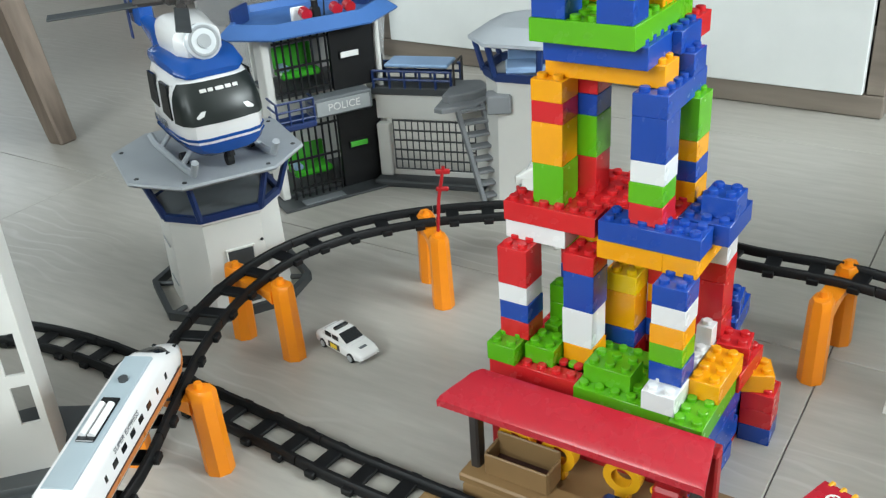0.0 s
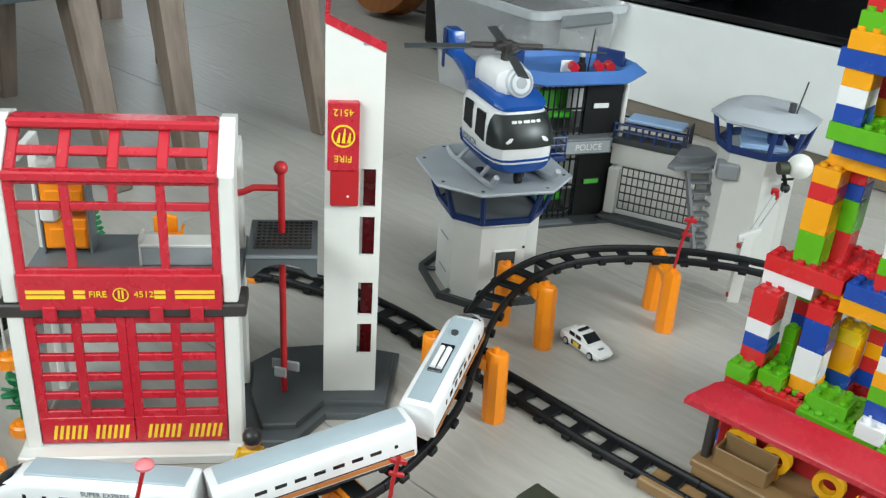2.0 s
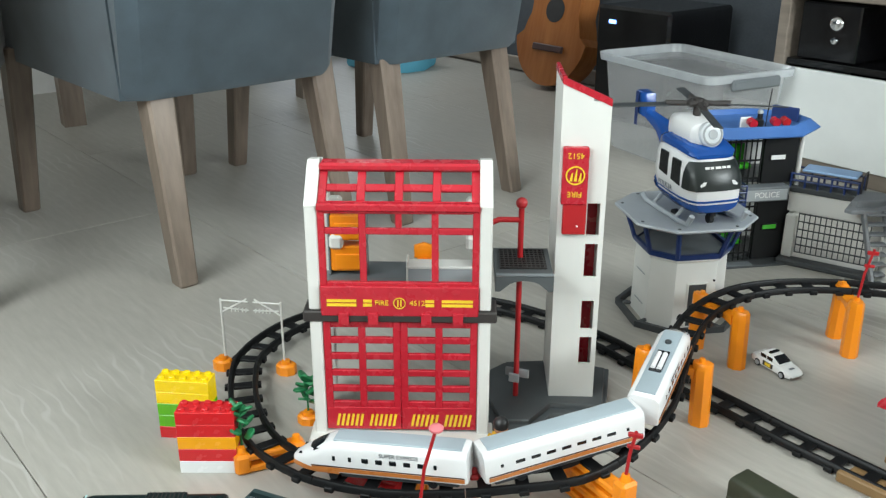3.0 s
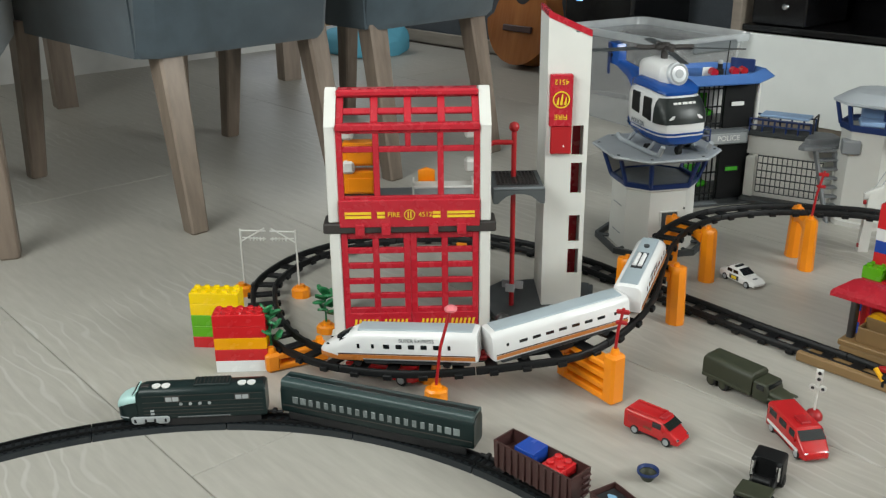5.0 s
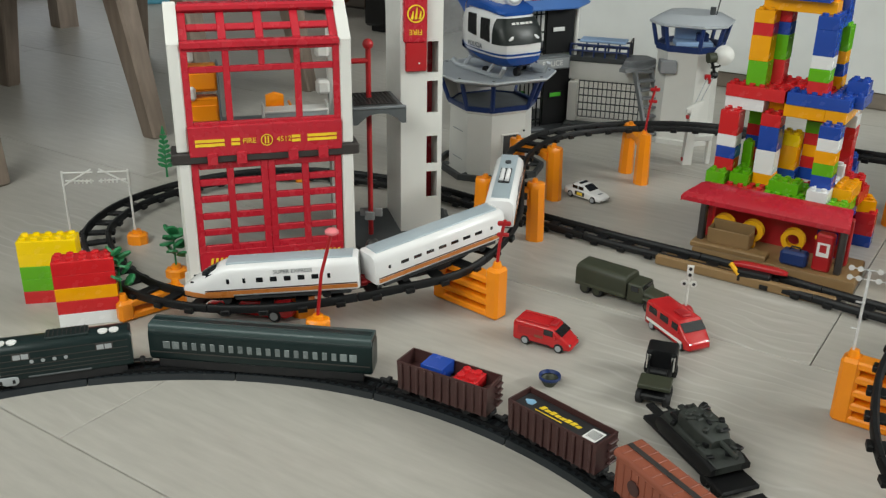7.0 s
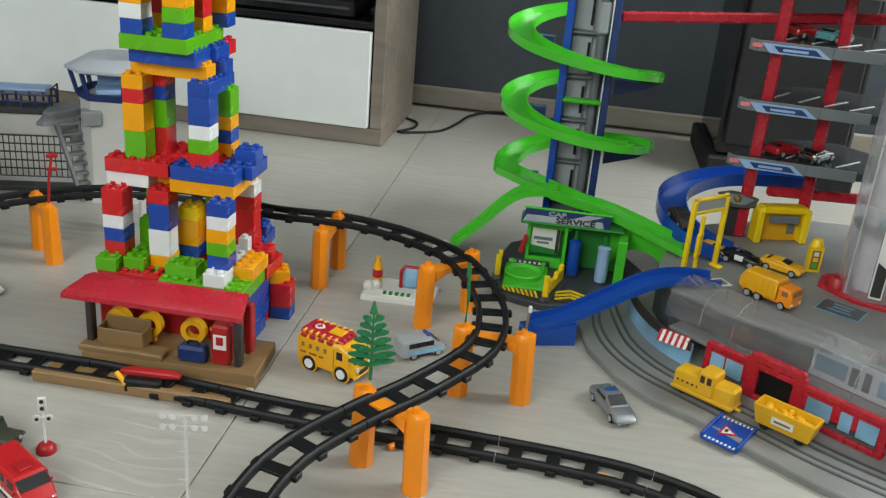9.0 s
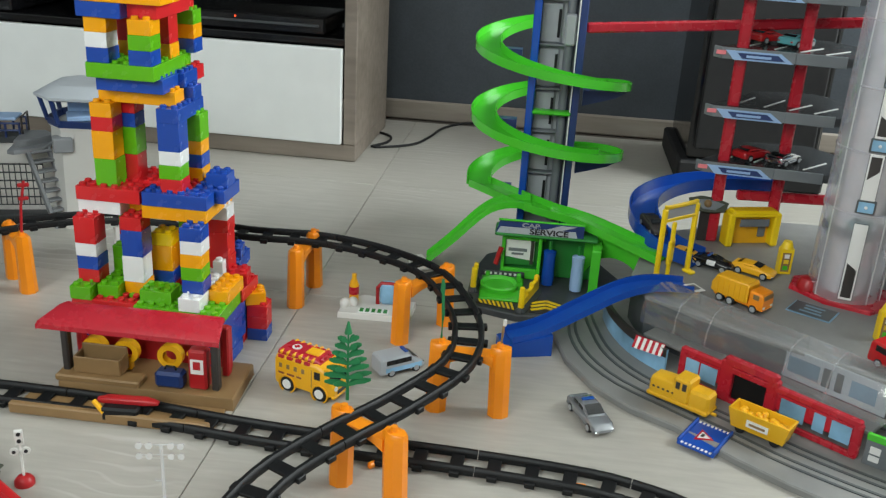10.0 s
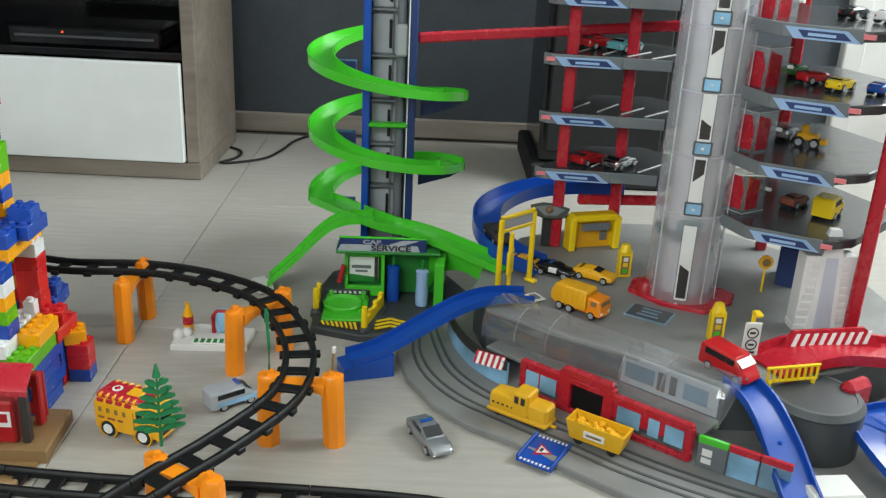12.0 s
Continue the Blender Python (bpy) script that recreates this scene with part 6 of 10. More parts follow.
def toy_car(name, label, at, paint, secs, cabin, wheels, r, glass=True, extras=()):
    """secs and cabin: loft sections along x, front at +x."""
    t = thing(name, label, "toy car", at)
    part("body", Mesh().loft(secs), paint, t)
    w = max(s[1] for s in secs)
    if cabin:
        cb = part("cabin", Mesh().loft(cabin), paint, t)
        c0, c1, c2, c3 = cabin[0], cabin[1], cabin[-2], cabin[-1]

        def pane(p, q, lo, hi):
            """A glass pane on the slope from section p up to section q."""
            run = []
            for f, k in ((lo, 0.90), (hi, 0.84)):
                x, z, hw = p[0] + (q[0] - p[0]) * f, p[3] + (q[3] - p[3]) * f, p[1] + (q[1] - p[1]) * f
                n = 0.0008 if p[0] > q[0] else -0.0008
                run.append([(x + n, y * hw * k, z + 0.0007) for y in (-1, 1)])
            return Mesh().rings(run, closed=False)
        part("windscreen", pane(c3, c2, 0.16, 0.90), GLASSBLACK, cb, "dark windscreen")
        part("rear_window", pane(c0, c1, 0.25, 0.88), GLASSBLACK, cb)
        for sg in (-1, 1):
            z0, z1 = max(c0[3], c3[3]) + 0.0006, c1[3] - 0.0028
            span = c2[0] - c1[0] + 0.008
            for f, wd in ((-0.25, 0.42), (0.25, 0.42)):
                part("side_window", Mesh().box(((c1[0] + c2[0]) / 2 + 0.001 + span * f, sg * (c1[1] + 0.0001), (z0 + z1) / 2), (span * wd, 0.0010, z1 - z0), 0.0004), GLASSBLACK, cb)
    wheel_set(t, wheels, w + 0.0004, r)
    x1, x0 = secs[-1][0], secs[0][0]
    for sg in (-1, 1):
        part("headlight", Mesh().box((x1 - 0.0012, sg * w * 0.66, secs[-1][3] * 0.72), (0.003, w * 0.3, 0.003), 0.0008), CHROME, t)
        part("tail_light", Mesh().box((x0 + 0.001, sg * w * 0.7, secs[0][3] * 0.75), (0.0026, w * 0.25, 0.003), 0.0006), REDDARK, t)
    return t


def saloon(name, label, at, paint, L=0.086, W=0.0175, H=0.025):
    k = L / 0.086
    secs = [(-0.043 * k, W * 0.78, 0.007, 0.015, 0.003), (-0.040 * k, W * 0.94, 0.0055, 0.0175, 0.004), (-0.022 * k, W, 0.005, 0.018, 0.004), (0.012 * k, W, 0.005, 0.0175, 0.004), (0.032 * k, W * 0.96, 0.005, 0.0155, 0.004), (0.041 * k, W * 0.82, 0.0055, 0.0125, 0.004), (0.043 * k, W * 0.66, 0.007, 0.0105, 0.002)]
    cab = [(-0.034 * k, W * 0.76, 0.016, 0.0175, 0.001), (-0.022 * k, W * 0.80, 0.016, H, 0.004), (-0.002 * k, W * 0.80, 0.016, H + 0.0004, 0.004), (0.018 * k, W * 0.80, 0.016, 0.0176, 0.001)]
    return toy_car(name, label, at, paint, secs, cab, (-0.026 * k, 0.026 * k), 0.0066)


pc = saloon("police_car", "white toy police car with blue roof lights on the floor", pose(-0.128, 0.948, 0, 0, 0, -43), PAINTWHITE, 0.086, 0.0180, 0.0275)
part("light_bar", Mesh().box((-0.010, 0, 0.0290), (0.006, 0.020, 0.0035), 0.001), BLACKGLOSS, pc, "black light bar")
for sg in (-1, 1):
    part("door_marking", Mesh().box((-0.004, sg * 0.0178, 0.0115), (0.022, 0.0006, 0.008)), BROWNBLACK, pc)
    part("door_badge", Mesh().box((-0.004, sg * 0.0182, 0.0115), (0.012, 0.0006, 0.0055)), GOLD, pc, "gold door badge")
part("bonnet_mark", Mesh().box((0.030, 0, 0.0162), (0.004, 0.010, 0.0008)), MIDGREY, pc)


def van(name, label, at, paint, L=0.088, W=0.0175, H=0.034, nose=0.020, panel=False):
    h = L / 2
    secs = [(-h, W * 0.9, 0.006, H - 0.003, 0.003), (-h + 0.003, W, 0.005, H, 0.004), (h - nose - 0.008, W, 0.005, H, 0.005), (h - nose + 0.006, W * 0.98, 0.005, H * 0.66, 0.004), (h - 0.009, W * 0.95, 0.005, H * 0.54, 0.004), (h - 0.004, W * 0.90, 0.005, H * 0.46, 0.004), (h - 0.001, W * 0.80, 0.006, H * 0.36, 0.003), (h, W * 0.66, 0.008, H * 0.27, 0.002)]
    secs = [(x, w, z0, z1, min(r, (z1 - z0) * 0.4)) for x, w, z0, z1, r in secs]
    t = thing(name, label, "toy van", at)
    part("body", Mesh().loft(secs), paint, t)
    z1, z0 = H - 0.004, H * 0.68
    xa, xb = h - nose - 0.0075, h - nose + 0.0055
    me = Mesh().rings([[(xa + 0.0025, y * W * 0.86, z1 + 0.0012) for y in (-1, 1)], [(xb + 0.0012, y * W * 0.88, z0 + 0.0012) for y in (-1, 1)]], closed=False)
    part("windscreen", me, GLASSBLACK, t)
    for sg in (-1, 1):
        for x, w in ((h - nose - 0.012, 0.013), (-0.006, 0.018), (-h + 0.018, 0.018))[:1 if panel else 3]:
            part("side_window", Mesh().box((x, sg * (W - 0.0002), H * 0.76), (w, 0.0014, H * 0.25), 0.0005), GLASSBLACK, t)
        part("headlight", Mesh().box((h - 0.0036, sg * W * 0.70, H * 0.37), (0.004, W * 0.26, 0.004), 0.001), CHROME, t)
        part("mirror", Mesh().box((h - nose - 0.002, sg * (W + 0.0014), H * 0.62), (0.002, 0.003, 0.004), 0.0006), paint, t)
        part("sill_line", Mesh().box((-0.002, sg * (W + 0.0001), 0.0070), (L * 0.34, 0.0006, 0.0016)), RUBBER, t)
    part("bumper", Mesh().box((h - 0.0022, 0, 0.0082), (0.004, W * 1.5, 0.0042), 0.0012), DARK, t)
    wheel_set(t, (-h + 0.018, h - 0.017), W + 0.0004, 0.0068)
    return t


v = van("fire_van", "red toy fire brigade van with roof lights on the floor", pose(-0.226, 0.375, 0, 0, 0, -26), PAINTRED, 0.082, 0.017, 0.033, panel=True)
part("light_bar", Mesh().box((0.012, 0, 0.0345), (0.008, 0.020, 0.003), 0.001), REDDARK, v)
for sg in (-1, 1):
    part("side_panel", Mesh().box((-0.016, sg * 0.0172, 0.0210), (0.036, 0.0006, 0.010)), REDDARK, v)
    part("side_lettering", Mesh().box((-0.004, sg * 0.0176, 0.0170), (0.012, 0.0006, 0.0035)), RUST, v)
    part("roof_rail", Mesh().box((-0.014, sg * 0.012, 0.0338), (0.046, 0.003, 0.0025), 0.0008), PAINTRED, v)
v = van("rescue_van", "red toy rescue van with white side stripe on the floor", pose(-0.050, 0.408, 0, 0, 0, -63), PAINTRED, 0.098, 0.0195, 0.038)
for sg in (-1, 1):
    part("side_stripe", Mesh().box((-0.004, sg * 0.0197, 0.0125), (0.078, 0.0007, 0.004)), PAPER, v)
part("roof_vent", Mesh().box((0.006, 0, 0.039), (0.020, 0.014, 0.004), 0.001), REDDARK, v)


def army_truck():
    t = thing("army_truck", "olive green toy army truck with a canvas cover on the floor", "toy truck", pose(-0.112, 0.521, 0, 0, 0, -34))
    part("cover", Mesh().loft([(-0.066, 0.0195, 0.016, 0.042, 0.006), (-0.064, 0.0205, 0.014, 0.045, 0.008), (0.014, 0.0205, 0.014, 0.045, 0.008), (0.016, 0.0195, 0.016, 0.043, 0.006)]), OLIVE, t, "olive canvas cover")
    part("bed", Mesh().box((-0.025, 0, 0.015), (0.082, 0.042, 0.006), 0.001), OLIVE, t)
    part("cab", Mesh().loft([(0.018, 0.0185, 0.010, 0.037, 0.003), (0.038, 0.0185, 0.010, 0.037, 0.004), (0.042, 0.0180, 0.010, 0.027, 0.003)]), OLIVE, t)
    part("bonnet", Mesh().loft([(0.041, 0.0150, 0.010, 0.027, 0.004), (0.062, 0.0135, 0.010, 0.024, 0.004), (0.065, 0.0120, 0.011, 0.022, 0.003)]), OLIVE, t)
    for sg in (-1, 1):
        part("mudguard", Mesh().box((0.053, sg * 0.0165, 0.018), (0.026, 0.008, 0.004), 0.002), OLIVE, t)
        part("side_window", Mesh().box((0.029, sg * 0.0186, 0.030), (0.012, 0.001, 0.008), 0.0004), GLASSBLACK, t)
        part("headlight", Mesh().cyl((0.0645, sg * 0.009, 0.018), (0.0662, sg * 0.009, 0.018), 0.0028, 10), GREY, t)
    part("windscreen", Mesh().box((0.0405, 0, 0.0322), (0.001, 0.030, 0.007), 0, pose(0, 0, 0)), GLASSBLACK, t)
    wheel_set(t, (-0.05, -0.03, 0.052), 0.0195, 0.0085, rim=OLIVE)


army_truck()


def tow_truck():
    t = thing("tow_truck", "dark olive toy transporter truck with open bed and silver rams", "toy truck", pose(-0.096, 0.275, 0, 0, 0, 74))
    part("chassis", Mesh().box((0, 0, 0.013), (0.098, 0.030, 0.008), 0.002), BLACK, t)
    part("cab", Mesh().loft([(0.020, 0.0185, 0.010, 0.040, 0.004), (0.044, 0.0185, 0.010, 0.042, 0.004), (0.049, 0.0175, 0.010, 0.032, 0.004)]), BLACK, t)
    part("bed", Mesh().box((-0.030, 0, 0.020), (0.036, 0.038, 0.005), 0.001, pose(0, 0, 0, 0, 6, 0)), OLIVE, t)
    for sg in (-1, 1):
        part("ram", Mesh().cyl((0.016, sg * 0.0145, 0.017), (0.017, sg * 0.0145, 0.036), 0.0026, 10), CHROME, t, "silver ram")
    part("winch", Mesh().cyl((0.004, -0.010, 0.019), (0.004, 0.010, 0.019), 0.005, 12), BLACK, t)
    wheel_set(t, (-0.038, -0.018, 0.034), 0.0195, 0.0085, rim=BLACK)


tow_truck()


def tank():
    t = thing("tank_on_trailer", "dark camouflage toy tank on a flat olive trailer", "toy tank", pose(-0.072, 0.130, 0, 0, 0, -66))
    part("trailer_bed", Mesh().box((-0.004, 0, 0.011), (0.150, 0.046, 0.006), 0.002), BLACK, t)
    part("drawbar", Mesh().box((-0.086, 0, 0.010), (0.03, 0.012, 0.005), 0.002), BLACK, t)
    for sg in (-1, 1):
        part("caterpillar", Mesh().loft([(-0.052, 0.0055, 0.020, 0.028, 0.003), (-0.044, 0.006, 0.0145, 0.031, 0.004), (0.040, 0.006, 0.0145, 0.031, 0.004), (0.050, 0.0055, 0.020, 0.028, 0.003)], pose(0, sg * 0.0185, 0)), BLACK, t)
    part("hull", Mesh().loft([(-0.050, 0.020, 0.022, 0.030, 0.002), (-0.044, 0.0215, 0.020, 0.037, 0.003), (0.030, 0.0215, 0.020, 0.037, 0.003), (0.050, 0.019, 0.020, 0.028, 0.002)]), CAMO, t)
    part("turret", Mesh().loft([(-0.030, 0.010, 0.036, 0.046, 0.003), (-0.022, 0.0175, 0.036, 0.053, 0.005), (0.016, 0.0185, 0.036, 0.053, 0.005), (0.030, 0.011, 0.036, 0.046, 0.003)]), CAMO, t)
    part("gun_barrel", Mesh().cyl((0.026, 0, 0.043), (0.056, 0, 0.0415), 0.0026, 8), CAMO, t)
    rnd = random.Random(12)
    for k in range(44):
        x, y = rnd.uniform(-0.048, 0.046), rnd.uniform(-0.021, 0.021)
        up = abs(x) < 0.024 and abs(y) < 0.015
        part("net_tuft", Mesh().box((x, y, 0.0375 + 0.0155 * up), (rnd.uniform(0.006, 0.013), rnd.uniform(0.004, 0.008), rnd.uniform(0.002, 0.006)), 0.001, Matrix.Translation((x, y, 0)) @ pose(0, 0, 0, 0, 0, rnd.uniform(0, 180)) @ Matrix.Translation((-x, -y, 0))), (CAMO, BLACK)[k % 2], t)
    part("hatch", Mesh().cyl((-0.004, 0.005, 0.050), (-0.004, 0.005, 0.053), 0.0055, 12), BLACK, t)
    for x in (-0.03, 0.02):
        part("stowage", Mesh().box((x, -0.012, 0.039), (0.014, 0.008, 0.006), 0.001), BLACK, t)
    wheel_set(t, (0.038, 0.056), 0.022, 0.007, rim=BLACK)
    # pulled by a second truck
    u = thing("trailer_tractor", "dark olive toy tractor truck with chrome tank ahead of the trailer", "toy truck", pose(-0.022, 0.012, 0, 0, 0, -66))
    part("chassis", Mesh().box((0, 0, 0.012), (0.09, 0.034, 0.010), 0.002), BLACK, u)
    part("cab", Mesh().loft([(0.0, 0.018, 0.010, 0.040, 0.004), (0.034, 0.018, 0.010, 0.041, 0.004), (0.04, 0.0175, 0.010, 0.03, 0.004)]), OLIVE, u)
    part("fuel_tank", Mesh().cyl((-0.03, -0.017, 0.013), (-0.010, -0.017, 0.013), 0.006, 12), CHROME, u)
    wheel_set(u, (-0.03, 0.026), 0.0185, 0.0085, rim=BLACK)


tank()

bw = thing("bowl", "small dark navy toy bowl with a yellow-green band on the floor", "toy bowl", pose(-0.226, 0.270, 0))
part("outside", Mesh().turn([(0.006, 0), (0.008, 0.003), (0.0115, 0.009), (0.0118, 0.010), (0.010, 0.010), (0.007, 0.005), (0.001, 0.003)], 24), OLIVE, bw, "olive underside")
part("rim", Mesh().turn([(0.0115, 0.0095), (0.0135, 0.011), (0.0135, 0.0145), (0.0124, 0.0145), (0.0105, 0.0108)], 24, caps=False), BLUE, bw, "navy rim")

sc_ = toy_car("red_sports_car", "red toy sports car parked under the track before the fire station", pose(-0.628, 0.432, 0, 0, 0, 170), PAINTRED,
              [(-0.062, 0.020, 0.009, 0.020, 0.004), (-0.055, 0.0245, 0.007, 0.026, 0.006), (-0.02, 0.026, 0.006, 0.026, 0.006), (0.03, 0.026, 0.006, 0.023, 0.006), (0.056, 0.023, 0.006, 0.016, 0.005), (0.064, 0.017, 0.008, 0.012, 0.003)],
              [(-0.040, 0.018, 0.024, 0.026, 0.001), (-0.018, 0.019, 0.024, 0.034, 0.006), (0.0, 0.019, 0.024, 0.034, 0.006), (0.026, 0.019, 0.022, 0.0245, 0.001)], (-0.038, 0.040), 0.0095)

# ---------------------------------------------------------------- dark green train on its own track
GC, GR = Vector((-0.608, -0.310, 0)), 0.575


def ring_at(ang, z=0.0):
    a = radians(ang)
    return GC + Vector((math.cos(a) * GR, math.sin(a) * GR, z))


def ring_track():
    for c in range(20):
        a0 = c * 18
        t = thing("ring_track_section", "black curved model railway section with roadbed", "toy track", group="dark ring track")
        fr = []
        for i in range(7):
            a = radians(a0 + 17.85 * i / 6)
            o = Vector((math.cos(a), math.sin(a), 0))
            fr.append((GC + o * GR, o, Vector((0, 0, 1))))
        part("roadbed", Mesh().ribbon([(-0.019, 0), (0.019, 0), (0.0165, 0.0075), (-0.0165, 0.0075)], fr), SLATEBED, t)
        for sg in (-1, 1):
            part("rail", Mesh().ribbon([(sg * 0.0085 - 0.0012, 0.0075), (sg * 0.0085 + 0.0012, 0.0075), (sg * 0.0085 + 0.0012, 0.0115), (sg * 0.0085 - 0.0012, 0.0115)], fr), BLACK, t)
        for i in range(16):
            a = a0 + 17.85 * (i + 0.5) / 16
            p = ring_at(a)
            part("sleeper", SLEEPER, BLACK, t, at=pose(p.x, p.y, 0.0078, 0, 0, a))


SLEEPER = Mesh().box((0, 0, 0), (0.027, 0.0045, 0.0018)).data("sleeper", 0)
SLEEPER.materials.append(BLACK)
ring_track()


def on_ring(ang):
    """Frame whose x runs with falling angle (to the right along the front)."""
    p = ring_at(ang)
    return pose(p.x, p.y, 0.0115, 0, 0, ang - 90)


def bogies(t, xs):
    for x in xs:
        b = part("bogie", Mesh().box((x, 0, 0.006), (0.038, 0.016, 0.006), 0.001), RUBBER, t)
        for d in (-0.012, 0.012):
            part("wheel", Mesh().cyl((x + d, -0.0105, 0.0052), (x + d, 0.0105, 0.0052), 0.0052, 12), RUBBER, b)


def green_loco():
    t = thing("diesel_locomotive", "dark green toy diesel locomotive with pale mint nose", "toy train", on_ring(111.8), "dark green train")
    part("body", Mesh().loft([(-0.081, 0.0150, 0.008, 0.0400, 0.008), (-0.074, 0.0162, 0.007, 0.0500, 0.009), (-0.066, 0.0165, 0.006, 0.0525, 0.010), (0.090, 0.0165, 0.006, 0.0525, 0.010), (0.093, 0.0155, 0.007, 0.050, 0.009)]), COACHGREEN, t)
    nose = [(-0.1040, 0.0050, 0.010, 0.0270, 0.004), (-0.1020, 0.0098, 0.007, 0.0325, 0.007), (-0.0970, 0.0130, 0.005, 0.0370, 0.008), (-0.0890, 0.0152, 0.004, 0.0405, 0.009), (-0.0770, 0.0165, 0.004, 0.0420, 0.009)]
    part("nose", Mesh().loft(nose), COACHGREEN, t)
    part("nose_cap", Mesh().loft([(x - 0.0008, w + 0.0007, 0.0215 + 0.003 * k, z1 + 0.0009, r) for k, (x, w, z0, z1, r) in enumerate(nose)]), MINT, t, "pale mint nose cap")
    part("nose_band", Mesh().loft([(x - 0.0006, w + 0.0006, 0.0105, 0.0120, 0.0004) for x, w, z0, z1, r in nose[:4]]), GREY, t, "silver nose band")
    part("nose_lamp", Mesh().ball((-0.1045, 0, 0.0255), 0.0022, 8), GREY, t)
    wm = pose(-0.0790, 0, 0.0452, 0, 38, 0)
    part("windscreen_frame", Mesh().box((0, 0, 0), (0.0020, 0.029, 0.0135), 0.002, wm), MINT, t, "pale mint windscreen frame")
    for sg in (-1, 1):
        part("windscreen", Mesh().box((-0.0012, sg * 0.0068, 0.0), (0.0016, 0.0115, 0.0095), 0.001, wm), GLASSBLACK, t)
        for x, w in ((-0.030, 0.018), (0.062, 0.018)):
            part("window_frame", Mesh().box((x, sg * 0.0165, 0.0370), (w + 0.002, 0.0010, 0.0085), 0.0004), BROWNBLACK, t)
            for d in (-0.25, 0.25):
                part("window", Mesh().box((x + w * d, sg * 0.0168, 0.0370), (w * 0.44, 0.0012, 0.0062), 0.0003), GREY, t)
        for k in range(4):
            part("porthole", Mesh().cyl((-0.019 + k * 0.0125, sg * 0.0162, 0.0295), (-0.019 + k * 0.0125, sg * 0.0171, 0.0295), 0.0023, 12), GREY, t)
        for z in (0.0155, 0.0205, 0.0255, 0.0330, 0.0420):
            part("side_line", Mesh().box((0.010, sg * 0.0164, z), (0.158, 0.0010, 0.0009)), BROWNBLACK, t)
        part("side_skirt", Mesh().box((0.020, sg * 0.0140, 0.003), (0.130, 0.003, 0.013), 0.001), RUBBER, t)
        fr = part("silver_bogie_frame", Mesh().loft([(-0.086, 0.0016, 0.0045, 0.0110, 0.001), (-0.083, 0.0020, 0.0020, 0.0125, 0.001), (-0.072, 0.0020, 0.0020, 0.0125, 0.001), (-0.066, 0.0020, 0.0050, 0.0125, 0.001), (-0.056, 0.0020, 0.0050, 0.0125, 0.001), (-0.050, 0.0020, 0.0020, 0.0125, 0.001), (-0.039, 0.0020, 0.0020, 0.0125, 0.001), (-0.036, 0.0016, 0.0045, 0.0110, 0.001)], pose(0, sg * 0.0165, 0)), GREY, t, "silver bogie frame")
        for x in (-0.081, -0.067, -0.055, -0.041):
            part("spring_gap", Mesh().box((x, sg * 0.0186, 0.0070), (0.0030, 0.0012, 0.0050), 0.0004), RUBBER, fr)
        for z in (0.0160, 0.0205):
            part("ladder_step", Mesh().box((-0.0575, sg * 0.0170, z), (0.005, 0.0016, 0.0028), 0.0004), GREY, t)
        part("step", Mesh().box((0.010, sg * 0.0168, 0.0100), (0.070, 0.002, 0.002), 0.0005), BASEGREY, t)
    for x in (-0.051, -0.0385, 0.062, 0.0745):
        part("roof_fan", Mesh().cyl((x, -0.006, 0.0512), (x, -0.006, 0.0532), 0.0058, 16), PAPER, t, "white round roof fan")
    part("roof_box", Mesh().box((0.022, 0, 0.0525), (0.048, 0.022, 0.005), 0.001), COACHGREEN, t)
    for k in range(9):
        part("roof_fin", Mesh().box((0.002 + k * 0.005, 0, 0.0553), (0.0012, 0.020, 0.0012)), BROWNBLACK, t)
    part("roof_hatch", Mesh().box((-0.066, -0.004, 0.0520), (0.010, 0.008, 0.0016), 0.0004), BROWNBLACK, t)
    bogies(t, (-0.058, 0.06))


green_loco()


def green_coach():
    t = thing("passenger_coach", "dark green toy passenger coach with a row of pale windows", "toy train", on_ring(86.7), "dark green train")
    part("body", Mesh().loft([(-0.138, 0.0155, 0.010, 0.050, 0.010), (-0.136, 0.0168, 0.008, 0.053, 0.012), (0.136, 0.0168, 0.008, 0.053, 0.012), (0.138, 0.0155, 0.010, 0.050, 0.010)]), COACHGREEN, t)
    part("roof", Mesh().loft([(-0.137, 0.0150, 0.046, 0.0556, 0.009), (0.137, 0.0150, 0.046, 0.0556, 0.009)]), plastic("slate_green_roof", (0.030, 0.055, 0.055), 0.4), t, "slate green ribbed roof")
    part("roof_rib", Mesh().box((0, 0, 0.0556), (0.27, 0.009, 0.002), 0.0006), COACHGREEN, t)
    for sg in (-1, 1):
        for k in range(21):
            x = -0.115 + k * 0.0115
            part("window", Mesh().box((x, sg * 0.0168, 0.030), (0.0088 if k in (0, 1, 19, 20) else 0.0060, 0.0012, 0.0100), 0.0004), COACHPANE, t)
        part("side_skirt", Mesh().box((0, sg * 0.0140, 0.004), (0.255, 0.003, 0.012), 0.001), RUBBER, t)
        part("side_rail", Mesh().box((0, sg * 0.0170, 0.020), (0.27, 0.0008, 0.0014)), BROWNBLACK, t)
    bogies(t, (-0.095, 0.095))


green_coach()


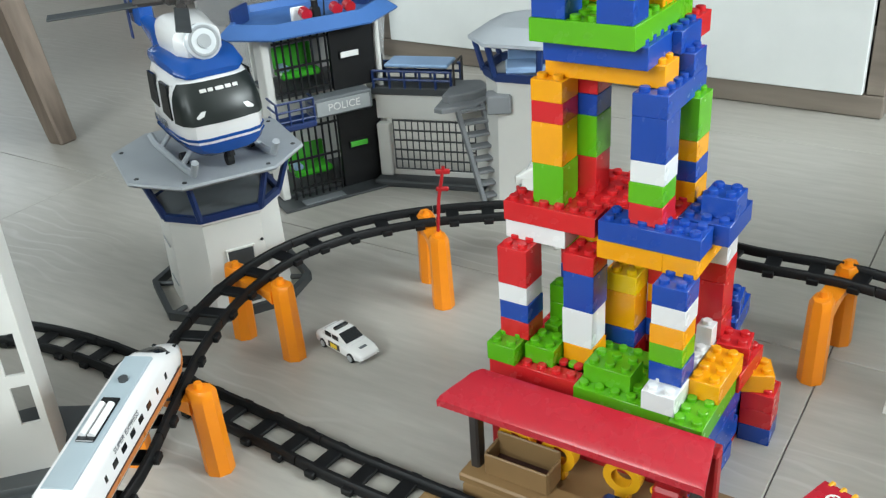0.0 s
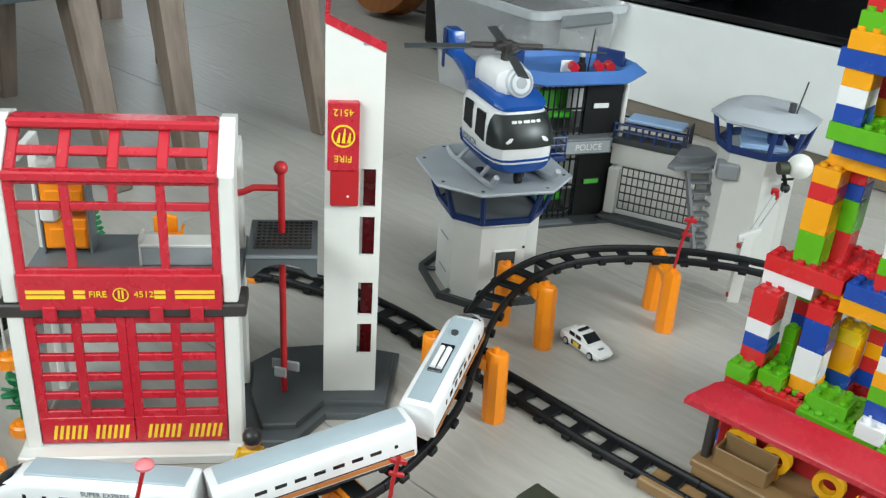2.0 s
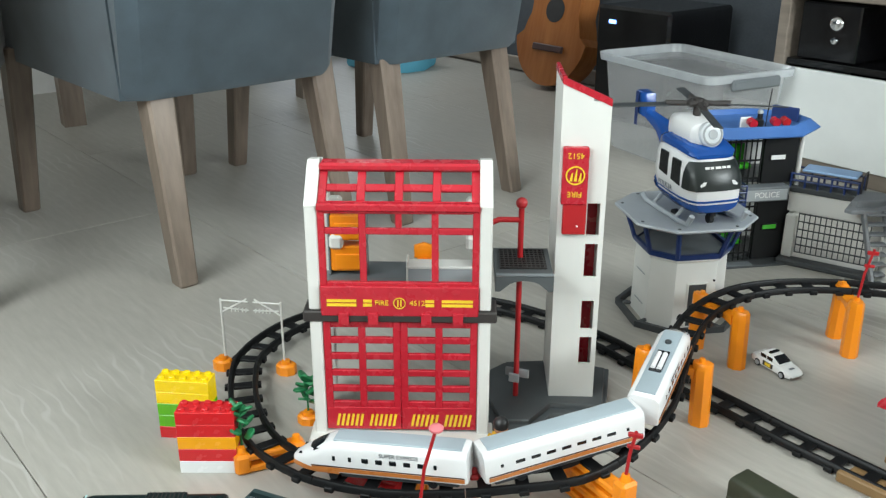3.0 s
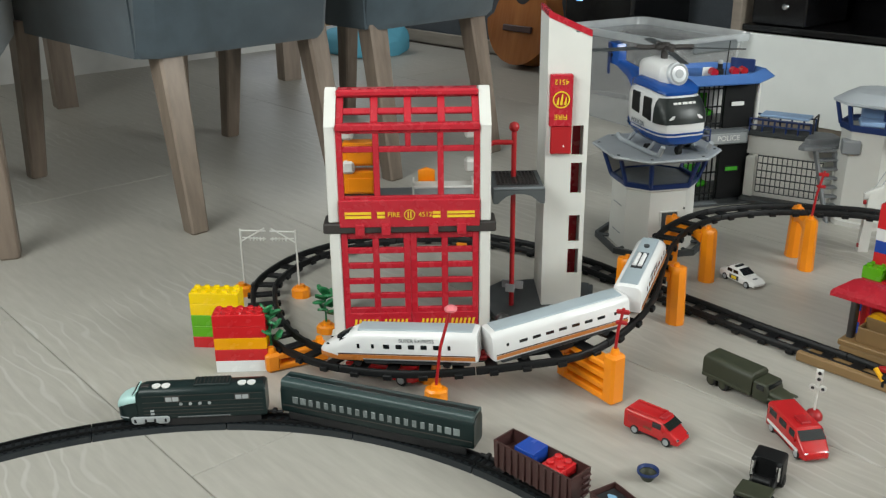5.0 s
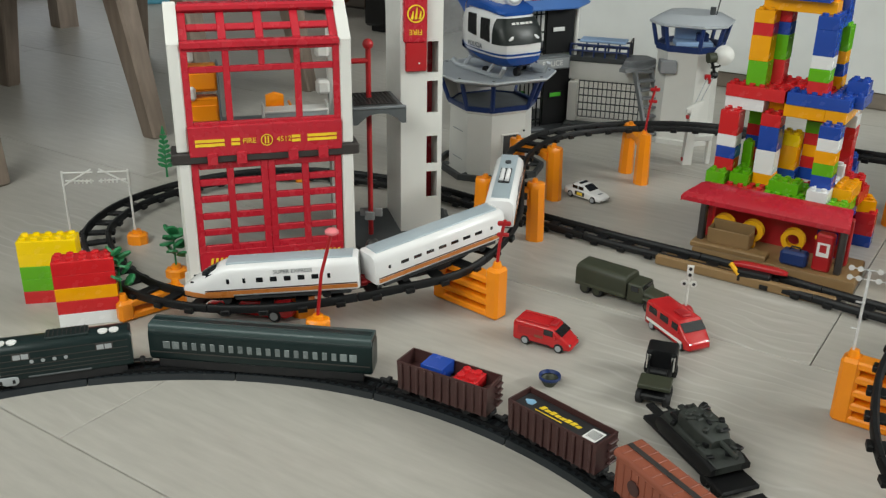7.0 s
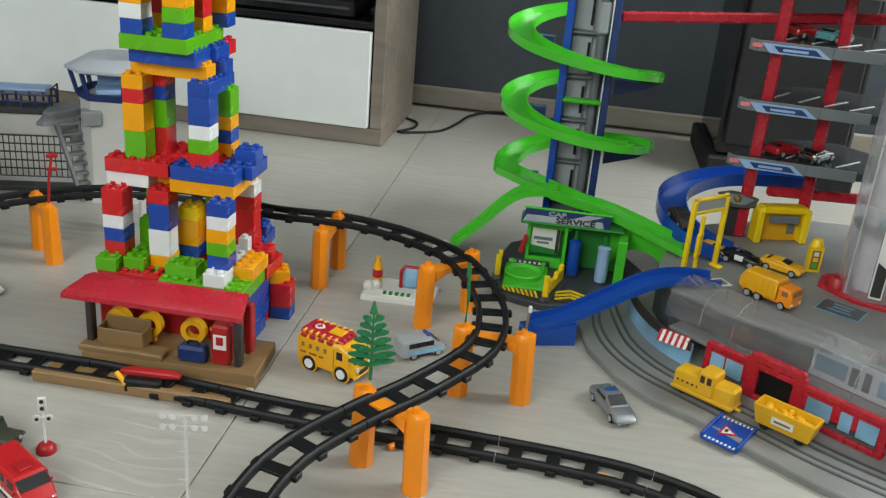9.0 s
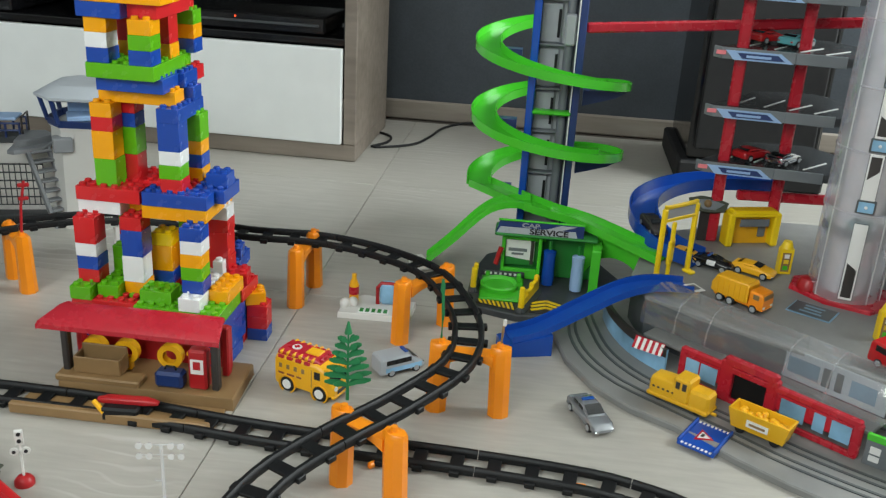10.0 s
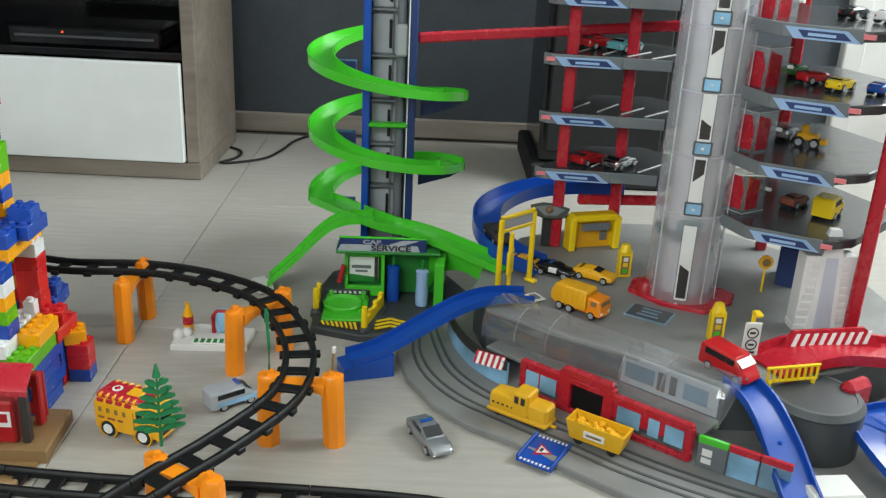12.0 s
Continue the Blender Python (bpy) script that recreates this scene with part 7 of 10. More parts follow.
def hopper(ang, label, mat=DARKBROWN):
    t = thing("freight_wagon", label, "toy train", on_ring(ang), "dark green train")
    me = Mesh()
    hw, L = 0.0165, 0.058
    me.rings([[(-L, -hw, 0.010), (L, -hw, 0.010), (L, hw, 0.010), (-L, hw, 0.010)], [(-L - 0.001, -hw - 0.0015, 0.047), (L + 0.001, -hw - 0.0015, 0.047), (L + 0.001, hw + 0.0015, 0.047), (-L - 0.001, hw + 0.0015, 0.047)],
              [(-L + 0.001, -hw, 0.047), (L - 0.001, -hw, 0.047), (L - 0.001, hw, 0.047), (-L + 0.001, hw, 0.047)], [(-L + 0.002, -hw + 0.001, 0.030), (L - 0.002, -hw + 0.001, 0.030), (L - 0.002, hw - 0.001, 0.030), (-L + 0.002, hw - 0.001, 0.030)]])
    part("tub", me, mat, t)
    for sg in (-1, 1):
        for k in range(11):
            part("side_rib", Mesh().box((-0.052 + k * 0.0104, sg * 0.0182, 0.028), (0.003, 0.003, 0.034), 0.0006), mat, t)
    for s in (-1, 1):
        for z in (0.016, 0.024, 0.032, 0.040):
            part("end_rung", Mesh().box((s * 0.0605, 0.008, z), (0.004, 0.014, 0.0024), 0.0006), mat, t)
    bogies(t, (-0.04, 0.04))
    return t


def stud_brick(nx, ny, h=0.0188, pitch=0.0157, studs=True):
    me = Mesh()
    me.box((nx * pitch / 2, ny * pitch / 2, h / 2), (nx * pitch - 0.0004, ny * pitch - 0.0004, h - 0.0001), 0.0005)
    if studs:
        for i in range(nx):
            for j in range(ny):
                x, y = (i + 0.5) * pitch, (j + 0.5) * pitch
                me.rings([[(x + r * math.cos(math.pi * k / 5), y + r * math.sin(math.pi * k / 5), z) for k in range(10)] for r, z in ((0.0048, h - 0.0008), (0.0048, h + 0.0034), (0.0040, h + 0.0042))])
    return me


def brick_mat(name, col):
    return plastic(name, col, 0.22, 0.05, 60, 0.0, dirt=0.06, sub=0.06)


BR = {"r": brick_mat("brick_red", (0.60, 0.018, 0.022)), "b": brick_mat("brick_blue", (0.010, 0.062, 0.36)), "y": brick_mat("brick_yellow", (0.86, 0.36, 0.004)), "g": brick_mat("brick_green", (0.105, 0.42, 0.008)), "w": brick_mat("brick_white", (0.76, 0.77, 0.77)),
      "l": brick_mat("brick_lemon", (0.88, 0.60, 0.004))}

w1 = hopper(62.8, "dark brown toy freight wagon loaded with two bricks")
w2 = hopper(47.9, "dark brown toy freight wagon holding a yellow-printed black packet")
base = on_ring(62.8)
solo("loose_brick", stud_brick(2, 2, 0.018, 0.0145, False), BR["b"], "blue building brick lying upside down in the wagon", "toy brick", base @ pose(-0.030, -0.014, 0.0320))
solo("loose_brick", stud_brick(2, 2, 0.013, 0.0145), BR["r"], "red building brick with studs lying in the wagon", "toy brick", base @ pose(0.012, -0.014, 0.0320))
base = on_ring(47.9)
pk = thing("packet", "black packet with yellow print in the wagon", "packet", base @ pose(0, 0, 0.0305))
part("wrapper", Mesh().loft([(-0.055, 0.0148, 0, 0.012, 0.002), (0.055, 0.0148, 0, 0.012, 0.002)]), INK, pk)
part("label_strip", Mesh().box((0.043, -0.001, 0.0122), (0.016, 0.020, 0.0006)), PAPER, pk, "white barcode label")
for k in range(7):
    part("barcode_line", Mesh().box((0.0375 + k * 0.0019, -0.001, 0.0126), (0.0007, 0.013, 0.0004)), INK, pk)
part("drop_mark", Mesh().loft([(-0.049, 0.001, 0.0120, 0.0128, 0.0002), (-0.042, 0.0055, 0.0120, 0.0128, 0.0002), (-0.037, 0.0035, 0.0120, 0.0128, 0.0002)]), SKYSTICKER, pk, "pale blue drop")
for k in range(8):
    h = 0.0068 if k == 0 else 0.0044 + 0.0016 * (k in (2, 5, 6))
    x = -0.028 + k * 0.0068
    part("print_bar", Mesh().rings([[(x, -0.0030, z), (x + 0.0050, -0.0030, z), (x + 0.0066, -0.0030 + h, z), (x + 0.0016, -0.0030 + h, z)] for z in (0.0120, 0.0127)]), GOLD, pk, "yellow print")
part("small_print", Mesh().box((-0.012, -0.0075, 0.0122), (0.036, 0.0012, 0.0005)), GOLD, pk)


def box_wagon():
    t = thing("box_wagon", "rust brown toy box wagon with a dark ribbed roof", "toy train", on_ring(32.9), "dark green train")
    part("body", Mesh().box((0, 0, 0.029), (0.128, 0.035, 0.042), 0.002), RUST, t)
    part("roof", Mesh().loft([(-0.066, 0.0185, 0.048, 0.0555, 0.006), (0.066, 0.0185, 0.048, 0.0555, 0.006)]), RUST, t)
    part("roof_walk", Mesh().box((0, 0, 0.0562), (0.130, 0.006, 0.0018), 0.0005), BROWNBLACK, t)
    for k in range(9):
        part("roof_rib", Mesh().box((-0.056 + k * 0.014, 0, 0.0554), (0.0016, 0.033, 0.0016), 0.0004), RUST, t)
    for sg in (-1, 1):
        for k in range(13):
            part("side_rib", Mesh().box((-0.06 + k * 0.01, sg * 0.0178, 0.028), (0.0018, 0.0014, 0.038), 0.0003), RUST, t)
        part("round_mark", Mesh().cyl((-0.034, sg * 0.0178, 0.030), (-0.034, sg * 0.0192, 0.030), 0.008, 18), DARKBROWN, t, "dark round mark")
    bogies(t, (-0.045, 0.045))


box_wagon()
for a in (101.5, 70.6, 55.3, 41.0):
    c = thing("coupler", "small black knuckle coupler between the wagons", "coupling", on_ring(a), "black couplers")
    part("arm", Mesh().box((0, 0, 0.008), (0.024, 0.004, 0.003), 0.0008), RUBBER, c)
    part("knuckle", Mesh().box((0, 0, 0.009), (0.006, 0.008, 0.006), 0.001), RUBBER, c)

# ---------------------------------------------------------------- bricks, trees and signals by the curve
def stack(at, rows, nx, ny, label):
    t = thing("brick_stack", label, "toy bricks", at)
    z = 0
    for i, c in enumerate(rows):
        part("brick", stud_brick(nx, ny), BR[c], t, at=pose(0, 0, z))
        z += 0.0188


stack(pose(-0.955, 0.422, 0, 0, 0, 14), "rggll", 5, 2, "stack of red, green and lemon yellow toy bricks on the floor")
stack(pose(-0.876, 0.358, 0, 0, 0, 20), "wryrr", 5, 2, "stack of white, red and orange toy bricks on the floor")


def bush_tree(at, h, label):
    """Flat leafy plastic tree: a stem with round leaf pads."""
    t = thing("toy_tree", label, "toy tree", at)
    part("stem", Mesh().cyl((0, 0, 0), (0, 0, h * 0.9), 0.0016, 8), TREEGREEN, t)
    rnd = random.Random(int(h * 1000))
    n = 11
    for i in range(n):
        z = h * (0.32 + 0.62 * i / n)
        r = h * (0.20 - 0.10 * i / n)
        a = 137.5 * i
        x, y = rot2(r * 0.9, 0, a)
        part("leaf", Mesh().loft([(-0.010, 0.002, -0.0015, 0.0015, 0.001), (-0.004, 0.0075, -0.002, 0.002, 0.001), (0.004, 0.0080, -0.002, 0.002, 0.001), (0.010, 0.003, -0.0015, 0.0015, 0.001)],
                                pose(x, y, z, rnd.uniform(-50, 50), rnd.uniform(-50, 10), a)), TREEGREEN, t)
    return t


def fir_tree(at, h, label, r=0.02, face=0):
    """Flat moulded fir: a stem and pairs of lobed, upturned branches."""
    t = thing("toy_fir_tree", label, "toy tree", at @ pose(0, 0, 0, 0, 0, face))
    part("stem", Mesh().cyl((0, 0, 0), (0, 0, h), 0.0022, 8, 0.0009), TREEGREEN, t)
    n = 7
    for i in range(n):
        z = h * (0.24 + 0.66 * i / n)
        reach = r * (1.0 - 0.70 * i / n) * (1.0 if i else 0.88)
        up = h * 0.050
        for sg in (-1, 1):
            for d, k in ((0.0, 1.0), (0.30, 0.62)):
                dy = d * reach * (1 if (i + (sg > 0)) % 2 else -1)
                tip = reach * k
                prof = [(0.0005, 0.0018, -0.004), (tip * 0.38, up * 0.62, 0.000), (tip * 0.72, up * 0.68, up * 0.24), (tip, up * 0.24, up * 0.42)]
                part("branch", Mesh().rings([[(sg * x, dy * x / tip - 0.0014, zz - hw), (sg * x, dy * x / tip + 0.0014, zz - hw), (sg * x, dy * x / tip + 0.0010, zz + hw), (sg * x, dy * x / tip - 0.0010, zz + hw)] for x, hw, zz in prof], m=pose(0, 0, z)), TREEGREEN, t)
    part("tip", Mesh().cyl((0, 0, h * 0.88), (0, 0, h * 1.03), 0.0048, 8, 0.0012), TREEGREEN, t)


bush_tree(pose(-0.805, 0.402, 0.030), 0.078, "green plastic bush tree on an orange support")
bush_tree(pose(-0.775, 0.535, 0.014), 0.072, "green plastic bush tree beside the fire station")
fir_tree(pose(-0.945, 0.985, 0), 0.10, "dark green plastic fir tree behind the track curve", 0.018)
fir_tree(pose(0.335, 0.382, 0.104), 0.100, "bright green plastic fir tree in an orange pier socket", 0.031, -14)


def gantry():
    t = thing("signal_gantry", "white plastic overhead line gantry standing in orange feet", "toy gantry", pose(-0.932, 0.645, 0.018, 0, 0, 12))
    for s in (-1, 1):
        part("mast", Mesh().cyl((s * 0.050, 0, 0), (s * 0.050, 0, 0.108), 0.0018, 8), WHITE, t)
        part("arm", Mesh().cyl((s * 0.050, 0, 0.105), (s * 0.004, 0, 0.105), 0.0014, 6), WHITE, t)
        part("brace", Mesh().cyl((s * 0.050, 0, 0.084), (s * 0.006, 0, 0.110), 0.0014, 6), WHITE, t)
        part("lower_wire", Mesh().cyl((s * 0.046, 0, 0.092), (s * 0.004, 0, 0.090), 0.0012, 6), WHITE, t)
        for k in range(5):
            part("insulator", Mesh().box((s * (0.008 + k * 0.006), 0, 0.090), (0.0018, 0.004, 0.006)), WHITE, t)


gantry()


def red_post(at, h, lean, head):
    t = thing("signal_post", "thin red plastic signal post in an orange pier socket", "toy signal", at, "red signal posts")
    part("post", Mesh().tube([(0, 0, 0), (lean * 0.3, 0, h * 0.5), (lean, 0, h)], 0.0022, 8), REDDARK, t)
    if head == "ball":
        part("head", Mesh().turn([(0.002, -0.003), (0.0085, -0.002), (0.0090, 0.001), (0.006, 0.004), (0.001, 0.005)], 14, pose(lean, 0, h)), PINK, t, "pink lamp head")
    else:
        part("arm", Mesh().box((lean * 0.9, 0, h * 0.92), (0.018, 0.004, 0.007), 0.0015, None).box((lean * 0.75, 0, h * 0.66), (0.016, 0.004, 0.006), 0.0015), REDDARK, t)


red_post(pose(-0.524, 0.350, 0.040), 0.118, 0.022, "ball")
red_post(pose(-0.294, 0.445, 0.083), 0.062, 0.008, "arms")
red_post(pose(-0.016, 1.047, 0.106), 0.088, 0.012, "arms")

gp = thing("green_signal_post", "thin dark green plastic signal post in an orange pier socket", "toy signal", pose(0.500, 0.486, 0.104))
part("post", Mesh().tube([(0, 0, 0), (0.001, 0, 0.040), (-0.002, 0, 0.092)], 0.0022, 8), TREEGREEN, gp)
part("arm", Mesh().box((-0.0015, 0, 0.080), (0.006, 0.004, 0.014), 0.0012), TREEGREEN, gp)
cp = thing("cream_signal_post", "short cream plastic signal post in an orange pier socket", "toy signal", pose(0.572, 0.447, 0.104))
part("post", Mesh().tube([(0, 0, 0), (0.0, 0, 0.020), (0.002, 0, 0.040)], 0.0018, 8), BROWN, cp)
part("head", Mesh().box((0.002, 0, 0.036), (0.005, 0.004, 0.010), 0.001), WHITE, cp)

# ---------------------------------------------------------------- tower of building bricks
P16, H19 = 0.01576, 0.0198
TOWER = ROOM @ pose(-0.363, 0.740, 0, 0, 0, -0.7)
BRICK_MESH = {}


def brick_data(nx, ny, c, studs, high=1):
    k = (nx, ny, c, studs, high)
    if k not in BRICK_MESH:
        BRICK_MESH[k] = stud_brick(nx, ny, H19 * high, P16, studs).data("brick", 40)
        BRICK_MESH[k].materials.append(BR[c])
    return BRICK_MESH[k]


def brick_tower():
    t = thing("brick_tower", "tall open tower of multicoloured toy building bricks", "toy brick tower", TOWER)
    rnd = random.Random(31)

    def bar(i, j, k, nx, ny, c, lean=0.0, tip=0.0):
        part("brick", brick_data(nx, ny, c, True), BR[c], t, at=pose(i * P16, j * P16, k * H19, tip, 0, lean + rnd.uniform(-0.5, 0.5)))

    def col(i, j, k, cs, lean=0.0):
        """A column of two-by-two bricks; a doubled letter is one tall brick."""
        n = 0
        for c, run in itertools.groupby(cs):
            left = len(list(run))
            while left:
                h = min(2, left)
                last = n + h == len(cs)
                part("brick", brick_data(2, 2, c, last, h), BR[c], t, at=pose(i * P16 + rnd.uniform(-0.0006, 0.0006), j * P16 + rnd.uniform(-0.0006, 0.0006), (k + n) * H19, 0, 0, lean + rnd.uniform(-0.8, 0.8)))
                n, left = n + h, left - h
    # broad foot
    for k, (c1, c2) in enumerate(("br", "rb", "br", "rr")):
        bar(1, -2.6, k, 4, 2, c1)
        bar(5, -2.6, k, 8, 2, c2 if k < 3 else "g")
        bar(1, -0.6, k, 2, 8, c2)
        bar(3, 5.4, k, 4, 2, "b" if k % 2 else "r")
        bar(7, 5.4, k, 6, 2, "r" if k % 2 else "b")
        bar(13, -3.2 + (k % 2), k, 2, 6, "b", -1)
        bar(12.8, 3.8, k, 2, 3, "b" if k else "r")
    bar(1.0, -2.7, 4, 6, 2, "r")
    bar(7.0, -3.0, 4, 6, 2, "g")
    bar(13.1, -3.5, 4, 2, 6, "g")
    bar(1.0, -2.9, 5, 2, 2, "g")
    bar(3.6, -1.6, 4, 8, 4, "g")
    bar(3.2, -2.0, 5, 2, 2, "g")
    bar(7.3, -2.2, 5, 3, 2, "g")
    bar(3.2, 0.6, 5, 1, 3, "g")
    bar(3.2, 1.4, 6, 1, 1, "g")
    bar(3.2, 1.4, 7, 1, 1, "g")
    bar(11.3, -3.1, 5, 2, 7, "w")
    bar(12.3, 2.9, 6, 1, 1, "w")
    bar(13.1, -0.8, 5, 2, 4, "y", -2)
    bar(13.3, 2.6, 4, 2, 4, "r", -3)
    bar(13.4, 3.4, 5, 2, 2, "r", 8)
    bar(14.9, 4.4, 3, 2, 2, "y", 24)
    bar(14.9, 4.6, 0, 2, 2, "b", 3)
    bar(14.9, 4.6, 1, 2, 2, "r", 3)
    bar(14.9, 4.6, 2, 2, 2, "r", 3)
    bar(11.8, 6.4, 6, 2, 2, "b", 8)
    bar(11.8, 6.0, 5, 2, 4, "b", 4)
    # lower storey of columns
    col(1.3, -1.7, 6, "rbwrr")
    col(5.2, -0.75, 5, "ywwbbr")
    col(11.2, -1.9, 6, "bgywb")
    col(11.5, 4.0, 5, "rrrrrw")
    col(2.6, 4.2, 5, "rrbrgg")
    col(8.6, 4.2, 5, "bryrgr")
    col(6.6, 2.4, 3, "rrbyyl")
    col(4.6, 6.4, 4, "rry")
    # beams
    bar(1.2, -0.4, 11, 4, 2, "w")
    bar(5.4, 1.0, 11, 3, 4, "y", 20)
    bar(7.2, -0.4, 11, 4, 2, "y")
    bar(11.2, -0.5, 11, 2, 7, "y")
    bar(4.6, 3.4, 11, 6, 2, "r")
    bar(1.2, -0.6, 12, 6, 2, "r")
    bar(3.2, 1.4, 12, 6, 5, "r")
    bar(7.36, -0.6, 12, 6, 2, "b")
    bar(9.2, 1.4, 12, 2, 5, "r")
    bar(11.2, 1.6, 12, 3, 4, "b")
    bar(12.2, 2.4, 13, 2, 2, "b")
    # second storey
    col(2.9, 0.0, 13, "ggyyry")
    col(9.0, -0.2, 13, "rgwbb")
    col(4.0, 2.1, 13, "rrggbr")
    col(9.4, 3.7, 13, "ybygg")
    bar(9.0, -0.2, 18, 2, 6, "b")
    bar(3.4, 0.8, 19, 7, 2, "y")
    bar(4.0, 2.8, 19, 2, 2, "r")
    bar(9.0, 3.4, 19, 2, 2, "b")
    bar(3.9, -0.4, 20, 6, 4, "b")
    bar(8.4, 3.0, 20, 2, 3, "b")
    bar(3.6, -1.4, 21, 6, 8, "g")
    # third storey
    col(3.7, -1.3, 22, "bwy")
    col(7.5, -1.4, 22, "bgy")
    col(4.4, 2.8, 22, "yrr")
    col(7.4, 2.6, 22, "yrr")
    col(8.2, 6.0, 22, "byg")
    bar(8.2, 5.2, 20, 2, 3, "r")
    bar(3.2, -1.5, 25, 4, 2, "b", -4)
    bar(6.8, -0.6, 25, 3, 8, "r")
    bar(4.2, 2.4, 25, 3, 3, "r")
    bar(3.6, -1.6, 26, 7, 4, "y")
    bar(4.0, 3.0, 26, 6, 3, "r")
    bar(3.8, -1.2, 27, 6, 4, "g")
    bar(8.4, 4.0, 27, 2, 3, "b")
    col(3.9, -0.8, 28, "rby")
    col(7.9, -0.8, 28, "bwr")


brick_tower()

# ---------------------------------------------------------------- toy station at the straight track
def station():
    t = thing("toy_station", "tan toy railway station platform with red canopy roof", "toy station", ROOM @ pose(-0.362, 0.541, 0))
    L = 0.272
    part("platform", Mesh().prism([(0.035, 0.064), (L + 0.01, 0.064), (L + 0.006, 0.165), (0.03, 0.165)], 0, 0.018, 0.002), BROWN, t)
    part("track_plate", Mesh().box((L / 2, 0.036, 0.0015), (L, 0.054, 0.003), 0), BROWN, t)
    part("front_kerb", Mesh().box((L / 2 - 0.002, 0.005, 0.008), (L, 0.010, 0.016), 0.002), BROWN, t)
    part("step", Mesh().box((0.09, 0.078, 0.022), (0.12, 0.028, 0.010), 0.002), BROWN, t)
    part("rear_wall", Mesh().box((L / 2 + 0.01, 0.150, 0.05), (L - 0.06, 0.006, 0.066), 0.001), REDDARK, t, "red rear wall")
    # canopy: flat back, then a slope with a slight flare and a turned-down front lip
    prof = [(0.078, 0.087), (0.078, 0.094), (0.0816, 0.0985), (0.0888, 0.1015), (0.102, 0.1065), (0.1128, 0.111), (0.1212, 0.111), (0.1236, 0.108), (0.1236, 0.103), (0.1206, 0.106), (0.1122, 0.106), (0.102, 0.1015), (0.0888, 0.097), (0.081, 0.0935), (0.0798, 0.087)]
    rs = []
    for k in (0.0, 0.012, 0.5, 0.988, 1.0):
        rs.append([(0.002 + 0.55 * (y - 0.078) + k * (L - 0.014 - 0.70 * (y - 0.078)), y, z - (0.0 if 0 < k < 1 else 0.0012)) for y, z in prof])
    part("canopy", Mesh().rings(rs), RED, t, "red plastic canopy roof")
    for x in (0.040, L - 0.020):
        part("post", Mesh().box((x, 0.086, 0.056), (0.010, 0.014, 0.076), 0.002), BROWNBLACK, t, "black canopy post")
        part("post", Mesh().box((x, 0.128, 0.056), (0.010, 0.014, 0.076), 0.002), REDDARK, t)
    for x in (0.066, 0.112, 0.176):
        part("arch", Mesh().turn([(0.010, -0.006), (0.018, -0.006), (0.018, 0.006), (0.010, 0.006)], 20, pose(x, 0.116, 0.046, 90), caps=False).turn([(0.010, 0.006), (0.010, -0.006)], 20, pose(x, 0.116, 0.046, 90), caps=False), DEEPYELLOW, t, "yellow round arch")
        part("arch_foot", Mesh().box((x, 0.116, 0.024), (0.014, 0.012, 0.014), 0.002), DEEPYELLOW, t)
    return t


station()
SB = ROOM @ pose(-0.362, 0.541, 0.018)
cr_ = thing("crate_bench", "tan plastic bench box on the station platform", "toy bench", SB @ pose(0.086, 0.090, 0.009))
part("front", Mesh().box((0, -0.013, 0.012), (0.066, 0.003, 0.024), 0.001), BROWN, cr_)
part("back", Mesh().box((0, 0.013, 0.016), (0.066, 0.003, 0.032), 0.001), BROWN, cr_)
for s in (-1, 1):
    part("side", Mesh().box((s * 0.0325, 0, 0.012), (0.003, 0.024, 0.024), 0.001), BROWN, cr_)
part("bottom", Mesh().box((0, 0, 0.004), (0.062, 0.024, 0.004)), DARKBROWN, cr_)
lg = thing("luggage_box", "dark navy toy luggage box on the station platform", "toy luggage", SB @ pose(0.188, 0.084, 0))
part("case", Mesh().box((0, 0, 0.012), (0.040, 0.022, 0.024), 0.004), BLUE, lg)
part("handle", Mesh().tube([(-0.008, 0, 0.024), (-0.006, 0, 0.029), (0.006, 0, 0.029), (0.008, 0, 0.024)], 0.0014, 6), BLACK, lg)
kk = thing("ticket_kiosk", "red toy ticket kiosk with pictured front on the platform", "toy kiosk", SB @ pose(0.228, 0.088, 0))
part("case", Mesh().box((0, 0, 0.030), (0.026, 0.020, 0.060), 0.003), REDDARK, kk)
part("picture", Mesh().box((0, -0.0104, 0.036), (0.018, 0.001, 0.022)), PAPER, kk)
part("picture_band", Mesh().box((0, -0.0112, 0.038), (0.010, 0.001, 0.012)), REDDARK, kk)
part("lamp", Mesh().ball((-0.012, -0.004, 0.052), 0.004, 10), DEEPYELLOW, kk)

lv = thing("track_switch", "black trackside switch box with red lever and yellow grip", "toy switch", pose(0.094, 0.588, 0.004, 0, 0, -26))
part("box", Mesh().box((0, -0.003, 0.010), (0.050, 0.022, 0.020), 0.003), BLACK, lv)
part("lever", Mesh().loft([(-0.034, 0.004, 0.018, 0.024, 0.002), (-0.02, 0.007, 0.019, 0.027, 0.003), (0.03, 0.007, 0.019, 0.027, 0.003), (0.046, 0.004, 0.019, 0.024, 0.002)], pose(0, 0.006, 0)), REDDARK, lv)
part("grip", Mesh().cyl((-0.036, -0.004, 0.024), (-0.020, -0.012, 0.012), 0.0035, 8), DEEPYELLOW, lv)


